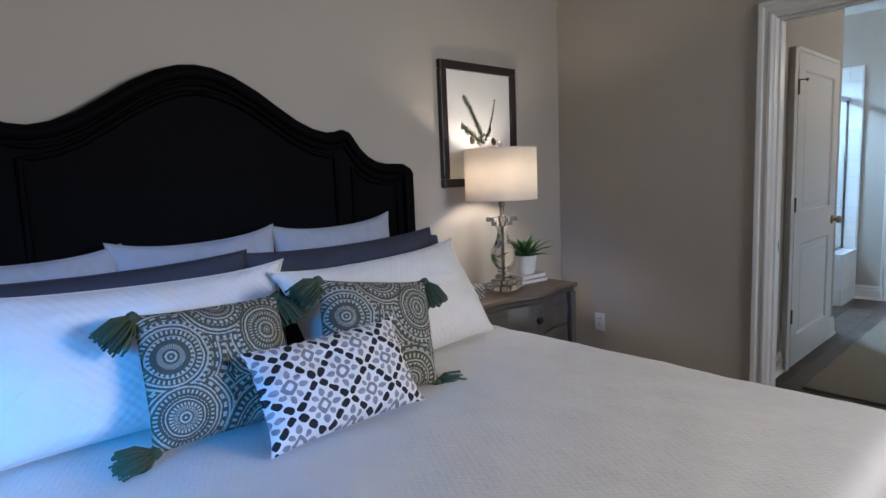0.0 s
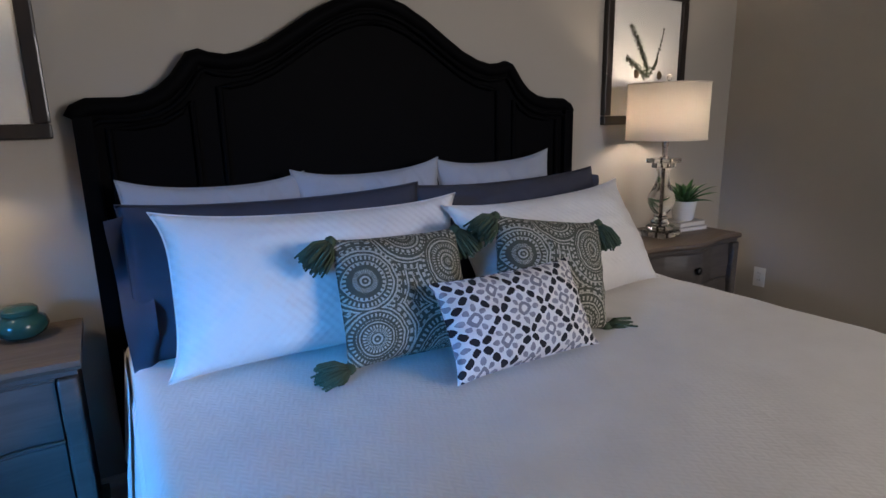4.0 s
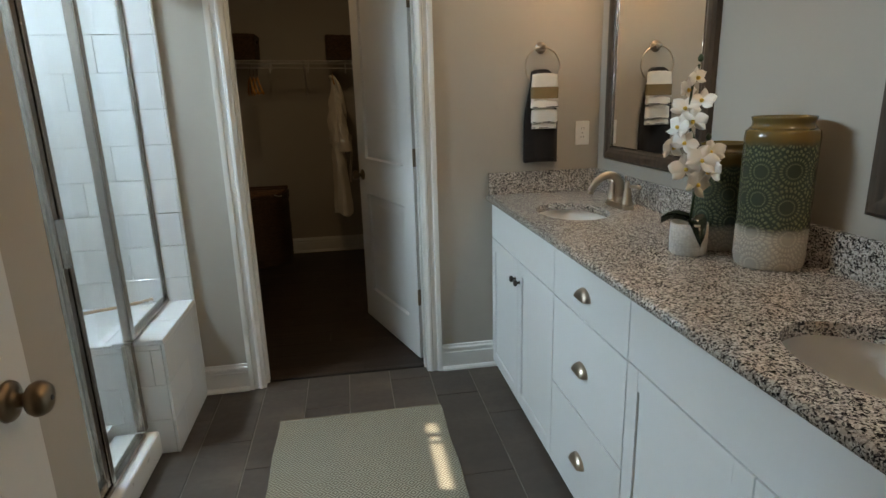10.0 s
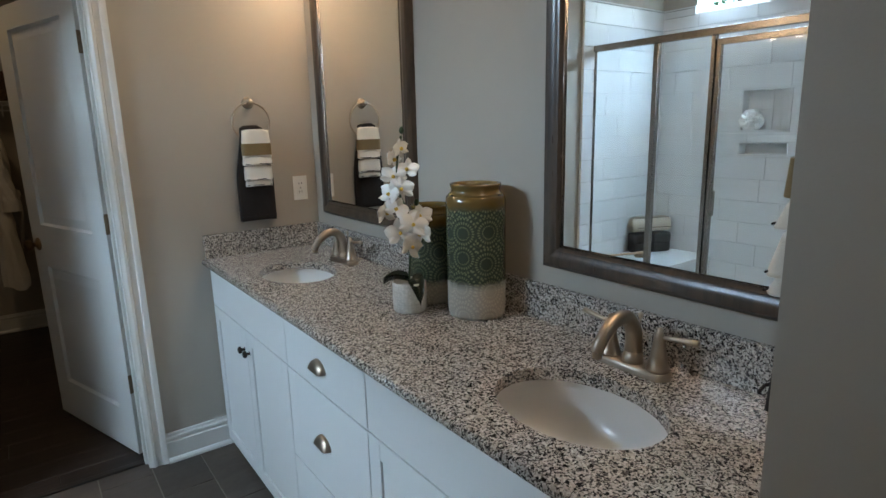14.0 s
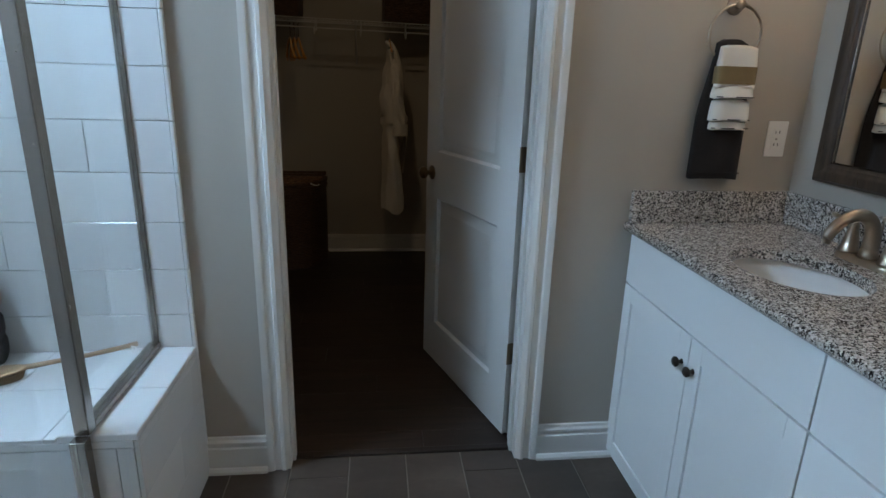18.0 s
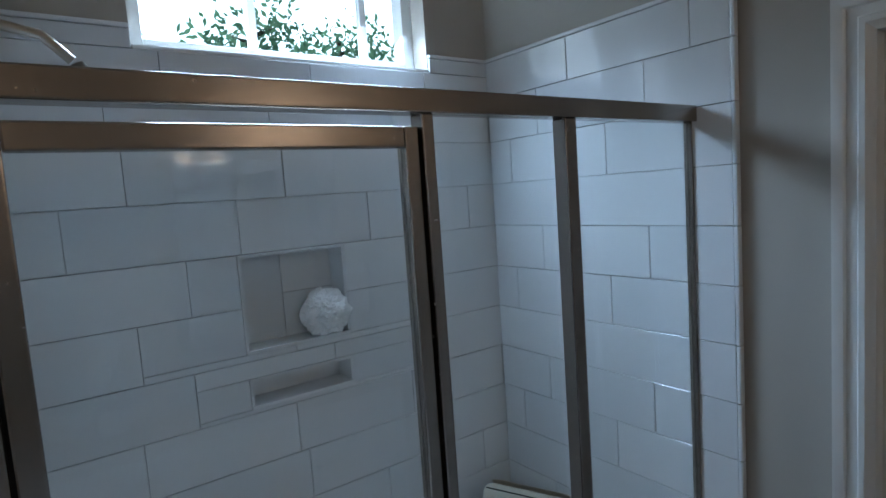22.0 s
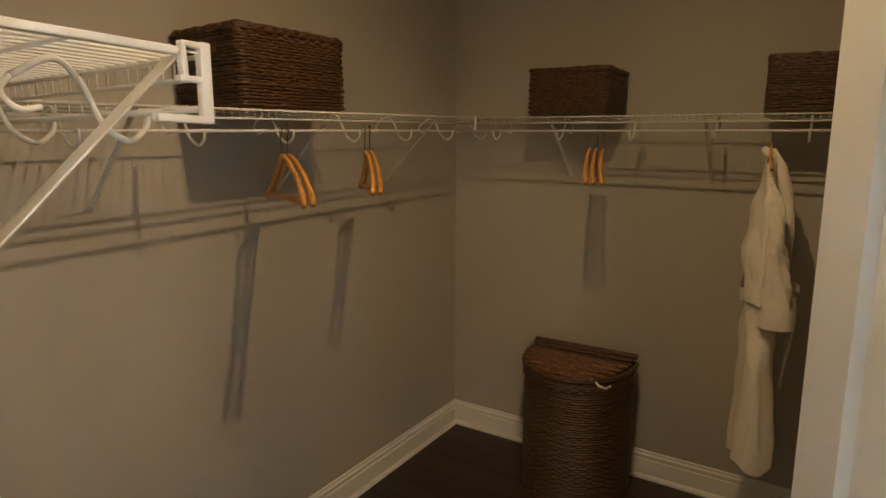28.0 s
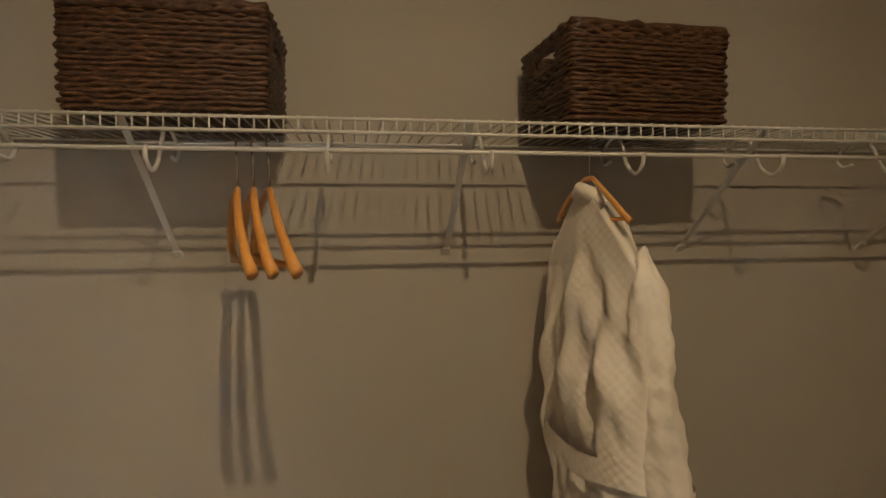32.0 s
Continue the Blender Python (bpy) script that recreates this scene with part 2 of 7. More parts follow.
CHROME = plain("satin_chrome", (0.35, 0.305, 0.265), 0.24, 1.0, var=0.04, big=20, fine=300, bump=0.04)
BRONZE = plain("aged_bronze", (0.23, 0.165, 0.105), 0.34, 1.0, var=0.10, big=30, fine=300, bump=0.05)
DARKMETAL = plain("dark_bronze", (0.06, 0.048, 0.04), 0.4, 1.0, var=0.1, big=30, fine=200, bump=0.1)
PLASTIC = plain("white_plastic", (0.78, 0.77, 0.74), 0.3, var=0.02, big=20, fine=200, bump=0.02)
# near-black for seals and joints, and for shade painted into holes and cabinets
DARK = plain("dark_gap", (0.012, 0.011, 0.010), 0.8, var=0.1)
BLACKWOOD = plain("black_painted_wood", (0.0030, 0.0029, 0.0034), 0.6, var=0.25, big=6, fine=140, bump=0.25, **{"Specular IOR Level": 0.03})
SLATE = plain("slate_cotton", (0.035, 0.037, 0.055), 0.85, var=0.12, big=8, fine=500, bump=0.3)
PORCELAIN = plain("white_porcelain", (0.80, 0.79, 0.77), 0.12, var=0.02, big=8, fine=50, bump=0.01, rvar=0.03)
PAN = plain("white_acrylic", (0.80, 0.79, 0.76), 0.30, var=0.03, big=6, fine=80, bump=0.03)
CREAM = plain("cream_terry", (0.66, 0.58, 0.46), 0.95, var=0.08, big=30, fine=700, bump=0.9, dist=0.002)
WHITETERRY = plain("white_terry", (0.76, 0.71, 0.63), 0.95, var=0.06, big=30, fine=600, bump=0.9, dist=0.002)
DARKTERRY = plain("dark_brown_terry", (0.017, 0.012, 0.010), 0.98, var=0.2, big=30, fine=700, bump=0.9, dist=0.002)
GOLDBAND = plain("gold_woven_band", (0.20, 0.135, 0.055), 0.7, var=0.12, big=60, fine=600, bump=0.5)
WIRE = plain("white_coated_wire", (0.62, 0.60, 0.56), 0.35, var=0.03, big=20, fine=100, bump=0.02)
BLACKKNOB = plain("black_knob", (0.010, 0.009, 0.009), 0.35, var=0.1, big=30, fine=120, bump=0.05)
PAPER = plain("white_paper", (0.76, 0.74, 0.70), 0.8, var=0.02, big=5, fine=300, bump=0.03)
INK = plain("dark_ink", (0.03, 0.03, 0.035), 0.7, var=0.1)
PRESSED = plain("pressed_leaf", (0.050, 0.056, 0.028), 0.7, var=0.35, big=60, fine=300, bump=0.2)
LEAFDARK = plain("dark_leaf", (0.020, 0.045, 0.016), 0.45, var=0.25, big=20, fine=120, bump=0.2)
SUCCULENT = plain("succulent_leaf", (0.035, 0.10, 0.030), 0.45, var=0.3, big=25, fine=150, bump=0.2)
ORCHIDLEAF = plain("orchid_leaf", (0.012, 0.020, 0.010), 0.22, var=0.25, big=20, fine=120, bump=0.1)
PETAL = plain("orchid_petal", (0.82, 0.80, 0.76), 0.6, var=0.03, big=20, fine=150, bump=0.2)
PETALCORE = plain("orchid_core", (0.70, 0.48, 0.08), 0.6, var=0.2, big=50)
TASSEL = plain("green_yarn", (0.060, 0.085, 0.048), 0.95, var=0.3, big=60, fine=500, bump=0.8, dist=0.002)
POT = plain("green_glazed_pot", (0.025, 0.085, 0.075), 0.15, var=0.3, big=18, fine=60, bump=0.05)
CLOCKMETAL = plain("clock_metal", (0.26, 0.22, 0.19), 0.32, 1.0, var=0.1, big=20, fine=200, bump=0.08)
BRUSHWOOD = plain("pale_wood", (0.42, 0.27, 0.15), 0.55, var=0.15, big=14, fine=90, bump=0.15)
BRISTLE = plain("bristle", (0.30, 0.22, 0.13), 0.95, var=0.2, big=60, fine=400, bump=1.0, dist=0.003)
MESHPOUF = plain("white_mesh", (0.90, 0.89, 0.87), 0.8, var=0.02, big=40, fine=260, bump=0.7, dist=0.003)


def wood(name, base, dark, rough=0.4, along='Y', scale=1.0, grain=0.4, coat=0.0, per_piece=0.0):
    n = Nodes(name)
    s = {'X': (1.2, 14, 14), 'Y': (14, 1.2, 14), 'Z': (14, 14, 1.2)}[along]
    v = n.map(tuple(k * scale for k in s))
    if per_piece:
        off = n.t.nodes.new("ShaderNodeVectorMath")
        off.operation = 'ADD'
        n.put(off.inputs[0], v)
        rnd = n.t.nodes.new("ShaderNodeCombineXYZ")
        n.put(rnd.inputs[0], n.math('MULTIPLY', n.random(), 37.0))
        n.put(rnd.inputs[1], n.math('MULTIPLY', n.random(), 91.0))
        n.put(off.inputs[1], rnd.outputs[0])
        v = off.outputs[0]
    g = n.noise(1.6, 6, v, 0.62, 0.8)
    f = n.noise(9, 4, v, 0.7)
    c = n.ramp(g, (0.32, dark), (0.5, tuple((a + b) / 2 for a, b in zip(base, dark))), (0.70, base))
    c = n.mix(n.math('MULTIPLY', f, grain), c, shade(dark, 0.7))
    if per_piece:
        c = n.mix(n.math('MULTIPLY', n.random(), per_piece), c, shade(dark, 0.45))
    r = n.math('ADD', n.math('MULTIPLY', f, 0.22), rough - 0.1)
    return n.done(c, r, 0.0, n.bump(f, 0.25, 0.0008), **({"Coat Weight": coat} if coat else {}))


FLOORWOOD = wood("dark_wood_floor", (0.060, 0.040, 0.030), (0.022, 0.015, 0.012), 0.38, 'X', 1.0, per_piece=0.6)
CLOSETWOOD = wood("closet_wood_floor", (0.062, 0.038, 0.026), (0.022, 0.014, 0.011), 0.42, 'X', 1.0, per_piece=0.6)
STANDWOOD = wood("weathered_oak", (0.155, 0.118, 0.088), (0.085, 0.063, 0.047), 0.5, 'Y', 1.0)
STANDPAINT = wood("grey_washed_wood", (0.115, 0.098, 0.086), (0.070, 0.060, 0.053), 0.5, 'Y', 1.0, grain=0.3)
FRAMEWOOD = wood("mirror_frame_wood", (0.085, 0.058, 0.039), (0.030, 0.021, 0.016), 0.30, 'Z', 1.6, coat=0.2)
HANGERWOOD = wood("amber_hanger_wood", (0.70, 0.35, 0.085), (0.56, 0.24, 0.05), 0.32, 'X', 1.5, grain=0.2, coat=0.3)
PICFRAME = wood("dark_picture_frame", (0.020, 0.012, 0.009), (0.009, 0.006, 0.005), 0.42, 'Z', 2.0, coat=0.2)


def floor_tile():
    n = Nodes("grey_brown_floor_tile")
    v = n.map((1, 0.6, 1))
    a = n.noise(4.5, 6, v, 0.62, 0.6)
    b = n.noise(40, 3)
    c = n.ramp(a, (0.3, (0.046, 0.034, 0.026)), (0.52, (0.078, 0.057, 0.043)), (0.72, (0.122, 0.090, 0.068)))
    c = n.mix(n.math('MULTIPLY', n.random(), 0.55), c, (0.048, 0.038, 0.032))
    return n.done(c, n.math('ADD', n.math('MULTIPLY', b, 0.2), 0.38), 0, n.bump(b, 0.15, 0.0006))


def shower_tile():
    n = Nodes("white_glazed_tile")
    b = n.noise(14, 2)
    c = n.mix(n.random(), (0.74, 0.74, 0.73), (0.66, 0.67, 0.67))
    return n.done(c, n.math('ADD', n.math('MULTIPLY', n.noise(30, 2), 0.04), 0.045), 0, n.bump(b, 0.03, 0.002))


def granite():
    n = Nodes("speckled_granite")
    wob = n.t.nodes.new("ShaderNodeVectorMath")
    wob.operation = 'ADD'
    nz = n.t.nodes.new("ShaderNodeTexNoise")
    n.put(nz.inputs["Vector"], n.coord)
    nz.inputs["Scale"].default_value = 90
    sc = n.t.nodes.new("ShaderNodeVectorMath")
    sc.operation = 'SCALE'
    n.put(sc.inputs[0], nz.outputs["Color"])
    sc.inputs["Scale"].default_value = 0.010
    n.put(wob.inputs[0], n.coord)
    n.put(wob.inputs[1], sc.outputs[0])
    v = wob.outputs[0]
    s = n.split(n.voronoi(240, 'F1', v, "Color"))
    w = n.noise(70, 3, None, 0.6)
    fac = n.math('ADD', n.math('MULTIPLY', s[0], 0.80), n.math('MULTIPLY', w, 0.40))
    c = n.ramp(fac, (0.0, (0.014, 0.013, 0.015)), (0.345, (0.11, 0.098, 0.094)), (0.45, (0.27, 0.24, 0.215)), (0.56, (0.48, 0.435, 0.39)),
               (0.88, (0.66, 0.62, 0.57)), mode='CONSTANT')
    g = n.split(n.voronoi(330, 'F1', v, "Color"))
    c = n.mix(n.math('MULTIPLY', n.math('LESS_THAN', g[0], 0.14), 0.9), c, (0.010, 0.010, 0.012))
    c = n.mix(n.math('MULTIPLY', n.math('GREATER_THAN', g[1], 0.88), 0.8), c, (0.66, 0.62, 0.57))
    return n.done(c, n.math('ADD', n.math('MULTIPLY', n.noise(60), 0.10), 0.09), 0, n.bump(n.noise(200), 0.03, 0.0004))


def quilt():
    n = Nodes("white_quilted_cotton")
    x, y, z = n.split(n.map((1, 1, 1)))[:3]
    s = n.math('ADD', n.math('MULTIPLY', n.math('ADD', x, z), 290.0), n.math('MULTIPLY', n.math('SINE', n.math('MULTIPLY', y, 210.0)), 1.8))
    h = n.math('SINE', s)
    h2 = n.math('MULTIPLY', h, n.math('SINE', n.math('MULTIPLY', n.math('SUBTRACT', y, x), 120.0)))
    w = n.noise(7, 4)
    c = n.mix(w, (0.60, 0.555, 0.50), (0.72, 0.675, 0.62))
    b1 = n.bump(h2, 0.18, 0.0022)
    return n.done(c, 0.92, 0, n.bump(w, 0.35, 0.02, b1), **{"Sheen Weight": 0.15})


def waffle(name, base, k=110.0, depth=0.35):
    n = Nodes(name)
    x, y, z = n.split()[:3]
    h = n.math('MULTIPLY', n.math('SINE', n.math('MULTIPLY', x, k)), n.math('SINE', n.math('MULTIPLY', y, k)))
    w = n.noise(9, 4)
    c = n.mix(w, shade(base, 0.92), shade(base, 1.06))
    b1 = n.bump(h, depth, 0.004)
    return n.done(c, 0.92, 0, n.bump(w, 0.3, 0.015, b1), **{"Sheen Weight": 0.15})


def ribbed_terry():
    """Cream cotton in wavy upright ribs."""
    n = Nodes("robe_cotton")
    x, y, z = n.split()[:3]
    wave = n.math('MULTIPLY', n.math('SINE', n.math('ADD', n.math('MULTIPLY', z, 300.0), n.math('MULTIPLY', n.noise(22, 2), 7.0))), n.math('SINE', n.math('MULTIPLY', n.math('ADD', x, y), 210.0)))
    pile = n.noise(420, 2)
    c = n.mix(n.noise(10, 4), (0.66, 0.60, 0.52), (0.78, 0.715, 0.63))
    return n.done(c, 0.95, 0, n.bump(wave, 0.16, 0.0025, n.bump(pile, 0.6, 0.0012)), **{"Sheen Weight": 0.1})


def cells(n, v, scale, rand, flat='3D'):
    """The place within a cell and the cell's own colours."""
    t = n.t.nodes.new("ShaderNodeTexVoronoi")
    t.voronoi_dimensions = flat
    n.put(t.inputs["Vector"], v)
    t.inputs["Scale"].default_value, t.inputs["Randomness"].default_value = scale, rand
    off = n.t.nodes.new("ShaderNodeVectorMath")
    off.operation = 'SUBTRACT'
    n.put(off.inputs[0], v)
    n.put(off.inputs[1], t.outputs["Position"])
    x, y, _ = n.split(off.outputs[0])[:3]
    return x, y, t.outputs["Color"]


def green_print():
    """Off-white medallions of rings, ticks and dots on grey green."""
    n = Nodes("green_medallion_print")
    v = n.map((1, 1, 0), loc=(0.02, 0.03, 0))
    x, y, col = cells(n, v, 5.6, 0.9, '2D')
    r = n.math('SQRT', n.math('ADD', n.math('MULTIPLY', x, x), n.math('MULTIPLY', y, y)))
    rr = n.math('ADD', r, n.math('MULTIPLY', n.noise(60, 2, v), 0.003))
    ring = n.math('GREATER_THAN', n.math('SINE', n.math('MULTIPLY', rr, 620.0)), 0.1)
    ang = n.math('ARCTAN2', y, x)
    ticks = n.math('GREATER_THAN', n.math('SINE', n.math('MULTIPLY', ang, 38.0)), 0.15)
    zone = n.math('GREATER_THAN', n.math('SINE', n.math('ADD', n.math('MULTIPLY', rr, 190.0), n.math('MULTIPLY', n.split(col)[0], 6.0))), 0.1)
    blocks = n.math('MULTIPLY', n.math('GREATER_THAN', n.math('SINE', n.math('MULTIPLY', ang, 26.0)), -0.2), n.math('GREATER_THAN', n.math('SINE', n.math('MULTIPLY', rr, 420.0)), -0.1))
    zone2 = n.math('GREATER_THAN', n.math('SINE', n.math('ADD', n.math('MULTIPLY', rr, 110.0), n.math('MULTIPLY', n.split(col)[1], 6.0))), 0.72)
    pat = n.mix(zone, ring, n.math('MULTIPLY', ticks, n.math('GREATER_THAN', n.math('SINE', n.math('MULTIPLY', rr, 310.0)), -0.6)))
    pat = n.mix(zone2, pat, blocks)
    pat = n.split(pat)[0]
    worn = n.math('MULTIPLY', pat, n.ramp(n.noise(190, 2, v), (0.25, 0.45), (0.55, 1.0)))
    c = n.mix(worn, (0.062, 0.063, 0.044), (0.41, 0.39, 0.32))
    return n.done(c, 0.9, 0, n.bump(n.noise(600, 2), 0.4, 0.001))


def dab_print():
    """Grey rings and black dabs set in diamonds on white."""
    n = Nodes("brush_dab_print")
    wob = n.t.nodes.new("ShaderNodeVectorMath")
    wob.operation = 'ADD'
    n.put(wob.inputs[0], n.map((0.92, 1.0, 0), rot=(0, 0, 0.785), loc=(0.013, 0.0, 0)))
    nz = n.t.nodes.new("ShaderNodeTexNoise")
    n.put(nz.inputs["Vector"], n.coord)
    nz.inputs["Scale"].default_value = 26
    sc = n.t.nodes.new("ShaderNodeVectorMath")
    sc.operation = 'SCALE'
    n.put(sc.inputs[0], nz.outputs["Color"])
    sc.inputs["Scale"].default_value = 0.012
    n.put(wob.inputs[1], sc.outputs[0])
    flat = n.map((1, 1, 0), src=wob.outputs[0])
    x, y, col = cells(n, flat, 1 / 0.094, 0.0)
    e = n.math('SQRT', n.math('ADD', n.math('MULTIPLY', x, x), n.math('MULTIPLY', y, y)))
    ch = n.math('MAXIMUM', n.math('ABSOLUTE', x), n.math('ABSOLUTE', y))
    r = n.math('ADD', n.math('MULTIPLY', e, 0.35), n.math('MULTIPLY', ch, 0.65))
    ang = n.math('ARCTAN2', y, x)

    def ring(a, b):
        return n.math('MULTIPLY', n.math('GREATER_THAN', r, a), n.math('LESS_THAN', r, b))

    def dab(q, k, least):
        return n.math('GREATER_THAN', n.math('SUBTRACT', n.math('COSINE', n.math('MULTIPLY', ang, k)), n.math('MULTIPLY', q, q)), least)

    inner = ring(0.0075, 0.0160)
    mid = dab(n.math('DIVIDE', n.math('SUBTRACT', r, 0.0265), 0.0072), 8.0, -0.45)
    along = n.math('MINIMUM', n.math('ABSOLUTE', x), n.math('ABSOLUTE', y))
    along = n.math('MINIMUM', along, n.math('ABSOLUTE', n.math('SUBTRACT', along, 0.0285)))

    def lobe(v, k):
        return n.math('POWER', n.math('ABSOLUTE', n.math('DIVIDE', v, k)), 3.0)

    outer = n.math('LESS_THAN', n.math('ADD', lobe(n.math('SUBTRACT', ch, 0.047), 0.0080), lobe(along, 0.0118)), 1.0)
    c = n.mix(inner, (0.68, 0.65, 0.62), (0.20, 0.19, 0.21))
    c = n.mix(mid, c, n.mix(n.noise(40, 1), (0.12, 0.115, 0.13), (0.36, 0.34, 0.37)))
    c = n.mix(outer, c, (0.010, 0.009, 0.012))
    return n.done(c, 0.9, 0, n.bump(n.noise(500, 2), 0.4, 0.001))


def rug_print():
    n = Nodes("diamond_woven_rug")
    x, y, z = n.split()[:3]
    px = n.math('DIVIDE', n.math('PINGPONG', x, 0.0275), 0.0275)
    py = n.math('DIVIDE', n.math('PINGPONG', y, 0.0275), 0.0275)
    d = n.math('ADD', px, py)
    s = n.math('GREATER_THAN', n.math('SINE', n.math('MULTIPLY', d, 12.5)), 0.0)
    yarn = n.noise(420, 2)
    c = n.mix(s, (0.11, 0.095, 0.062), (0.44, 0.40, 0.31))
    c = n.mix(n.math('MULTIPLY', n.noise(5, 3), 0.35), c, (0.22, 0.195, 0.14))
    c = n.mix(n.math('MULTIPLY', yarn, 0.5), c, (0.15, 0.13, 0.09))
    return n.done(c, 0.95, 0, n.bump(n.math('ADD', n.math('MULTIPLY', s, 0.4), yarn), 0.7, 0.003))


def wicker(name, k):
    n = Nodes(name)
    f = n.noise(60, 3, n.map((1, 1, 4)), 0.7)
    r = n.noise(9, 3)
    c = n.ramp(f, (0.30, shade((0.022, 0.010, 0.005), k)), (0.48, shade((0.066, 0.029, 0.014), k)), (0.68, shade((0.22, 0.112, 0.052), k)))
    c = n.mix(n.math('MULTIPLY', r, 0.5), c, (0.030, 0.014, 0.008))
    return n.done(c, 0.46, 0, n.bump(f, 0.6, 0.002))


def linen(name, base, glow=0.0):
    n = Nodes(name)
    x, y, z = n.split()[:3]
    t = n.noise(90, 2, n.map((1, 1, 8)))
    h = n.math('ADD', t, n.noise(300, 2))
    c = n.mix(t, shade(base, 0.94), shade(base, 1.04))
    more = {"Transmission Weight": 0.0}
    m = n.done(c, 0.9, 0, n.bump(h, 0.25, 0.0008), **more)
    tr = n.t.nodes.new("ShaderNodeBsdfTranslucent")
    n.put(tr.inputs[0], c)
    mx = n.t.nodes.new("ShaderNodeMixShader")
    mx.inputs[0].default_value = 0.42
    n.t.links.new(n.bsdf.outputs[0], mx.inputs[1])
    n.t.links.new(tr.outputs[0], mx.inputs[2])
    n.t.links.new(mx.outputs[0], n.out.inputs[0])
    return m


def pane(name, tint=(0.985, 0.995, 0.99)):
    """Thin clear glass: what passes straight on, plus the gloss of its face."""
    n = Nodes(name)
    tr = n.t.nodes.new("ShaderNodeBsdfTransparent")
    tr.inputs[0].default_value = (*tint, 1)
    gl = n.t.nodes.new("ShaderNodeBsdfGlossy")
    gl.inputs["Roughness"].default_value = 0.0
    lw = n.t.nodes.new("ShaderNodeLayerWeight")
    lw.inputs[0].default_value = 0.5
    gloss = n.math('ADD', n.math('MULTIPLY', n.math('POWER', lw.outputs["Facing"], 5.0), 0.92), 0.045)
    mx = n.t.nodes.new("ShaderNodeMixShader")
    n.t.links.new(gloss, mx.inputs[0])
    n.t.links.new(tr.outputs[0], mx.inputs[1])
    n.t.links.new(gl.outputs[0], mx.inputs[2])
    n.t.links.new(mx.outputs[0], n.out.inputs[0])
    return n.mat


def glazed(name, low, mid, top, z0, z1, h):
    """A vase glaze: raw clay below, green in the middle, olive amber at the lip, with medallions of beads in relief."""
    n = Nodes(name)
    x, y, z = n.split()[:3]
    f = n.math('DIVIDE', n.math('ADD', z, n.math('MULTIPLY', n.noise(30, 3), 0.02)), h)
    ang = n.math('ARCTAN2', y, x)
    comb = n.t.nodes.new("ShaderNodeCombineXYZ")
    n.put(comb.inputs[0], n.math('MULTIPLY', ang, 0.086))
    n.put(comb.inputs[1], z)
    cx, cy, _ = cells(n, comb.outputs[0], 12.0, 0.28)
    r = n.math('SQRT', n.math('ADD', n.math('MULTIPLY', cx, cx), n.math('MULTIPLY', cy, cy)))
    rays = n.math('COSINE', n.math('MULTIPLY', n.math('ARCTAN2', cy, cx), 26.0))
    rings = n.math('SINE', n.math('MULTIPLY', r, 470.0))
    bead = n.math('MULTIPLY', n.math('ADD', rays, 1.0), n.math('ADD', rings, 1.0))
    bead = n.ramp(n.math('MULTIPLY', bead, 0.25), (0.15, 0.0), (0.55, 1.0))
    disc = n.math('GREATER_THAN', r, 0.0165)
    bead = n.math('MULTIPLY', bead, disc)
    plain_lip = n.ramp(f, (z1 - 0.02, 1.0), (z1, 0.0))
    bead = n.math('MULTIPLY', bead, plain_lip)
    glaze = n.mix(bead, shade(mid, 0.62), (mid[0] * 2.0, mid[1] * 1.75, mid[2] * 1.45))
    raw = n.mix(bead, shade(low, 0.82), shade(low, 1.05))
    c = n.mix(n.ramp(f, (max(0.0, z0 - 0.02), 0.0), (z0 + 0.05, 1.0)), raw, glaze)
    c = n.mix(n.ramp(f, (z1 - 0.03, 0.0), (z1 + 0.02, 1.0)), c, top)
    rough = n.ramp(f, (max(0.0, z0 - 0.03), 0.7), (z0 + 0.04, 0.18))
    return n.done(c, rough, 0, n.bump(bead, 0.8, 0.0035))


def glow(name, color, strength):
    n = Nodes(name)
    return n.done(color, 0.5, 0, None, **{"Emission Color": color, "Emission Strength": strength})


FLOORTILE, TILE, GRANITE = floor_tile(), shower_tile(), granite()
GROUT = plain("pale_grout", (0.50, 0.50, 0.49), 0.9, var=0.08, big=10, fine=300, bump=0.3)
FLOORGROUT = plain("grey_grout", (0.23, 0.20, 0.17), 0.9, var=0.1, big=10, fine=300, bump=0.3)
QUILT = quilt()
ROBE = ribbed_terry()
SHAM = waffle("white_sham_cotton", (0.70, 0.67, 0.63), 215.0, 0.22)
EURO = plain("grey_quilted_sham", (0.34, 0.35, 0.38), 0.9, var=0.05, big=10, fine=400, bump=0.3)
GREENPRINT, DABPRINT, RUG, WICKER = green_print(), dab_print(), rug_print(), wicker("brown_woven_rattan", 1.0)
# the same rattan ramp 1.9 times paler, for the lid's front slats
LIDWICKER = wicker("paler_woven_rattan", 1.9)
SHADE = linen("white_linen_shade", (0.80, 0.74, 0.66))
GLASS = pane("shower_glass")
PICGLASS = pane("picture_glass", (0.96, 0.96, 0.96))
MIRROR = Nodes("mirror_silver").done((0.90, 0.91, 0.90), 0.0, 1.0)
CRYSTAL = Nodes("clear_crystal").done((1, 1, 1), 0.0, 0.0, None, **{"Transmission Weight": 1.0, "IOR": 1.47})
LAMPGLASS = glow("lit_lamp_glass", (1.0, 0.86, 0.66), 3.0)
VANITYGLASS = glow("lit_frosted_shade", (1.0, 0.80, 0.58), 5.5)
BOWLGLASS = glow("lit_bowl_glass", (1.0, 0.80, 0.56), 0.2)

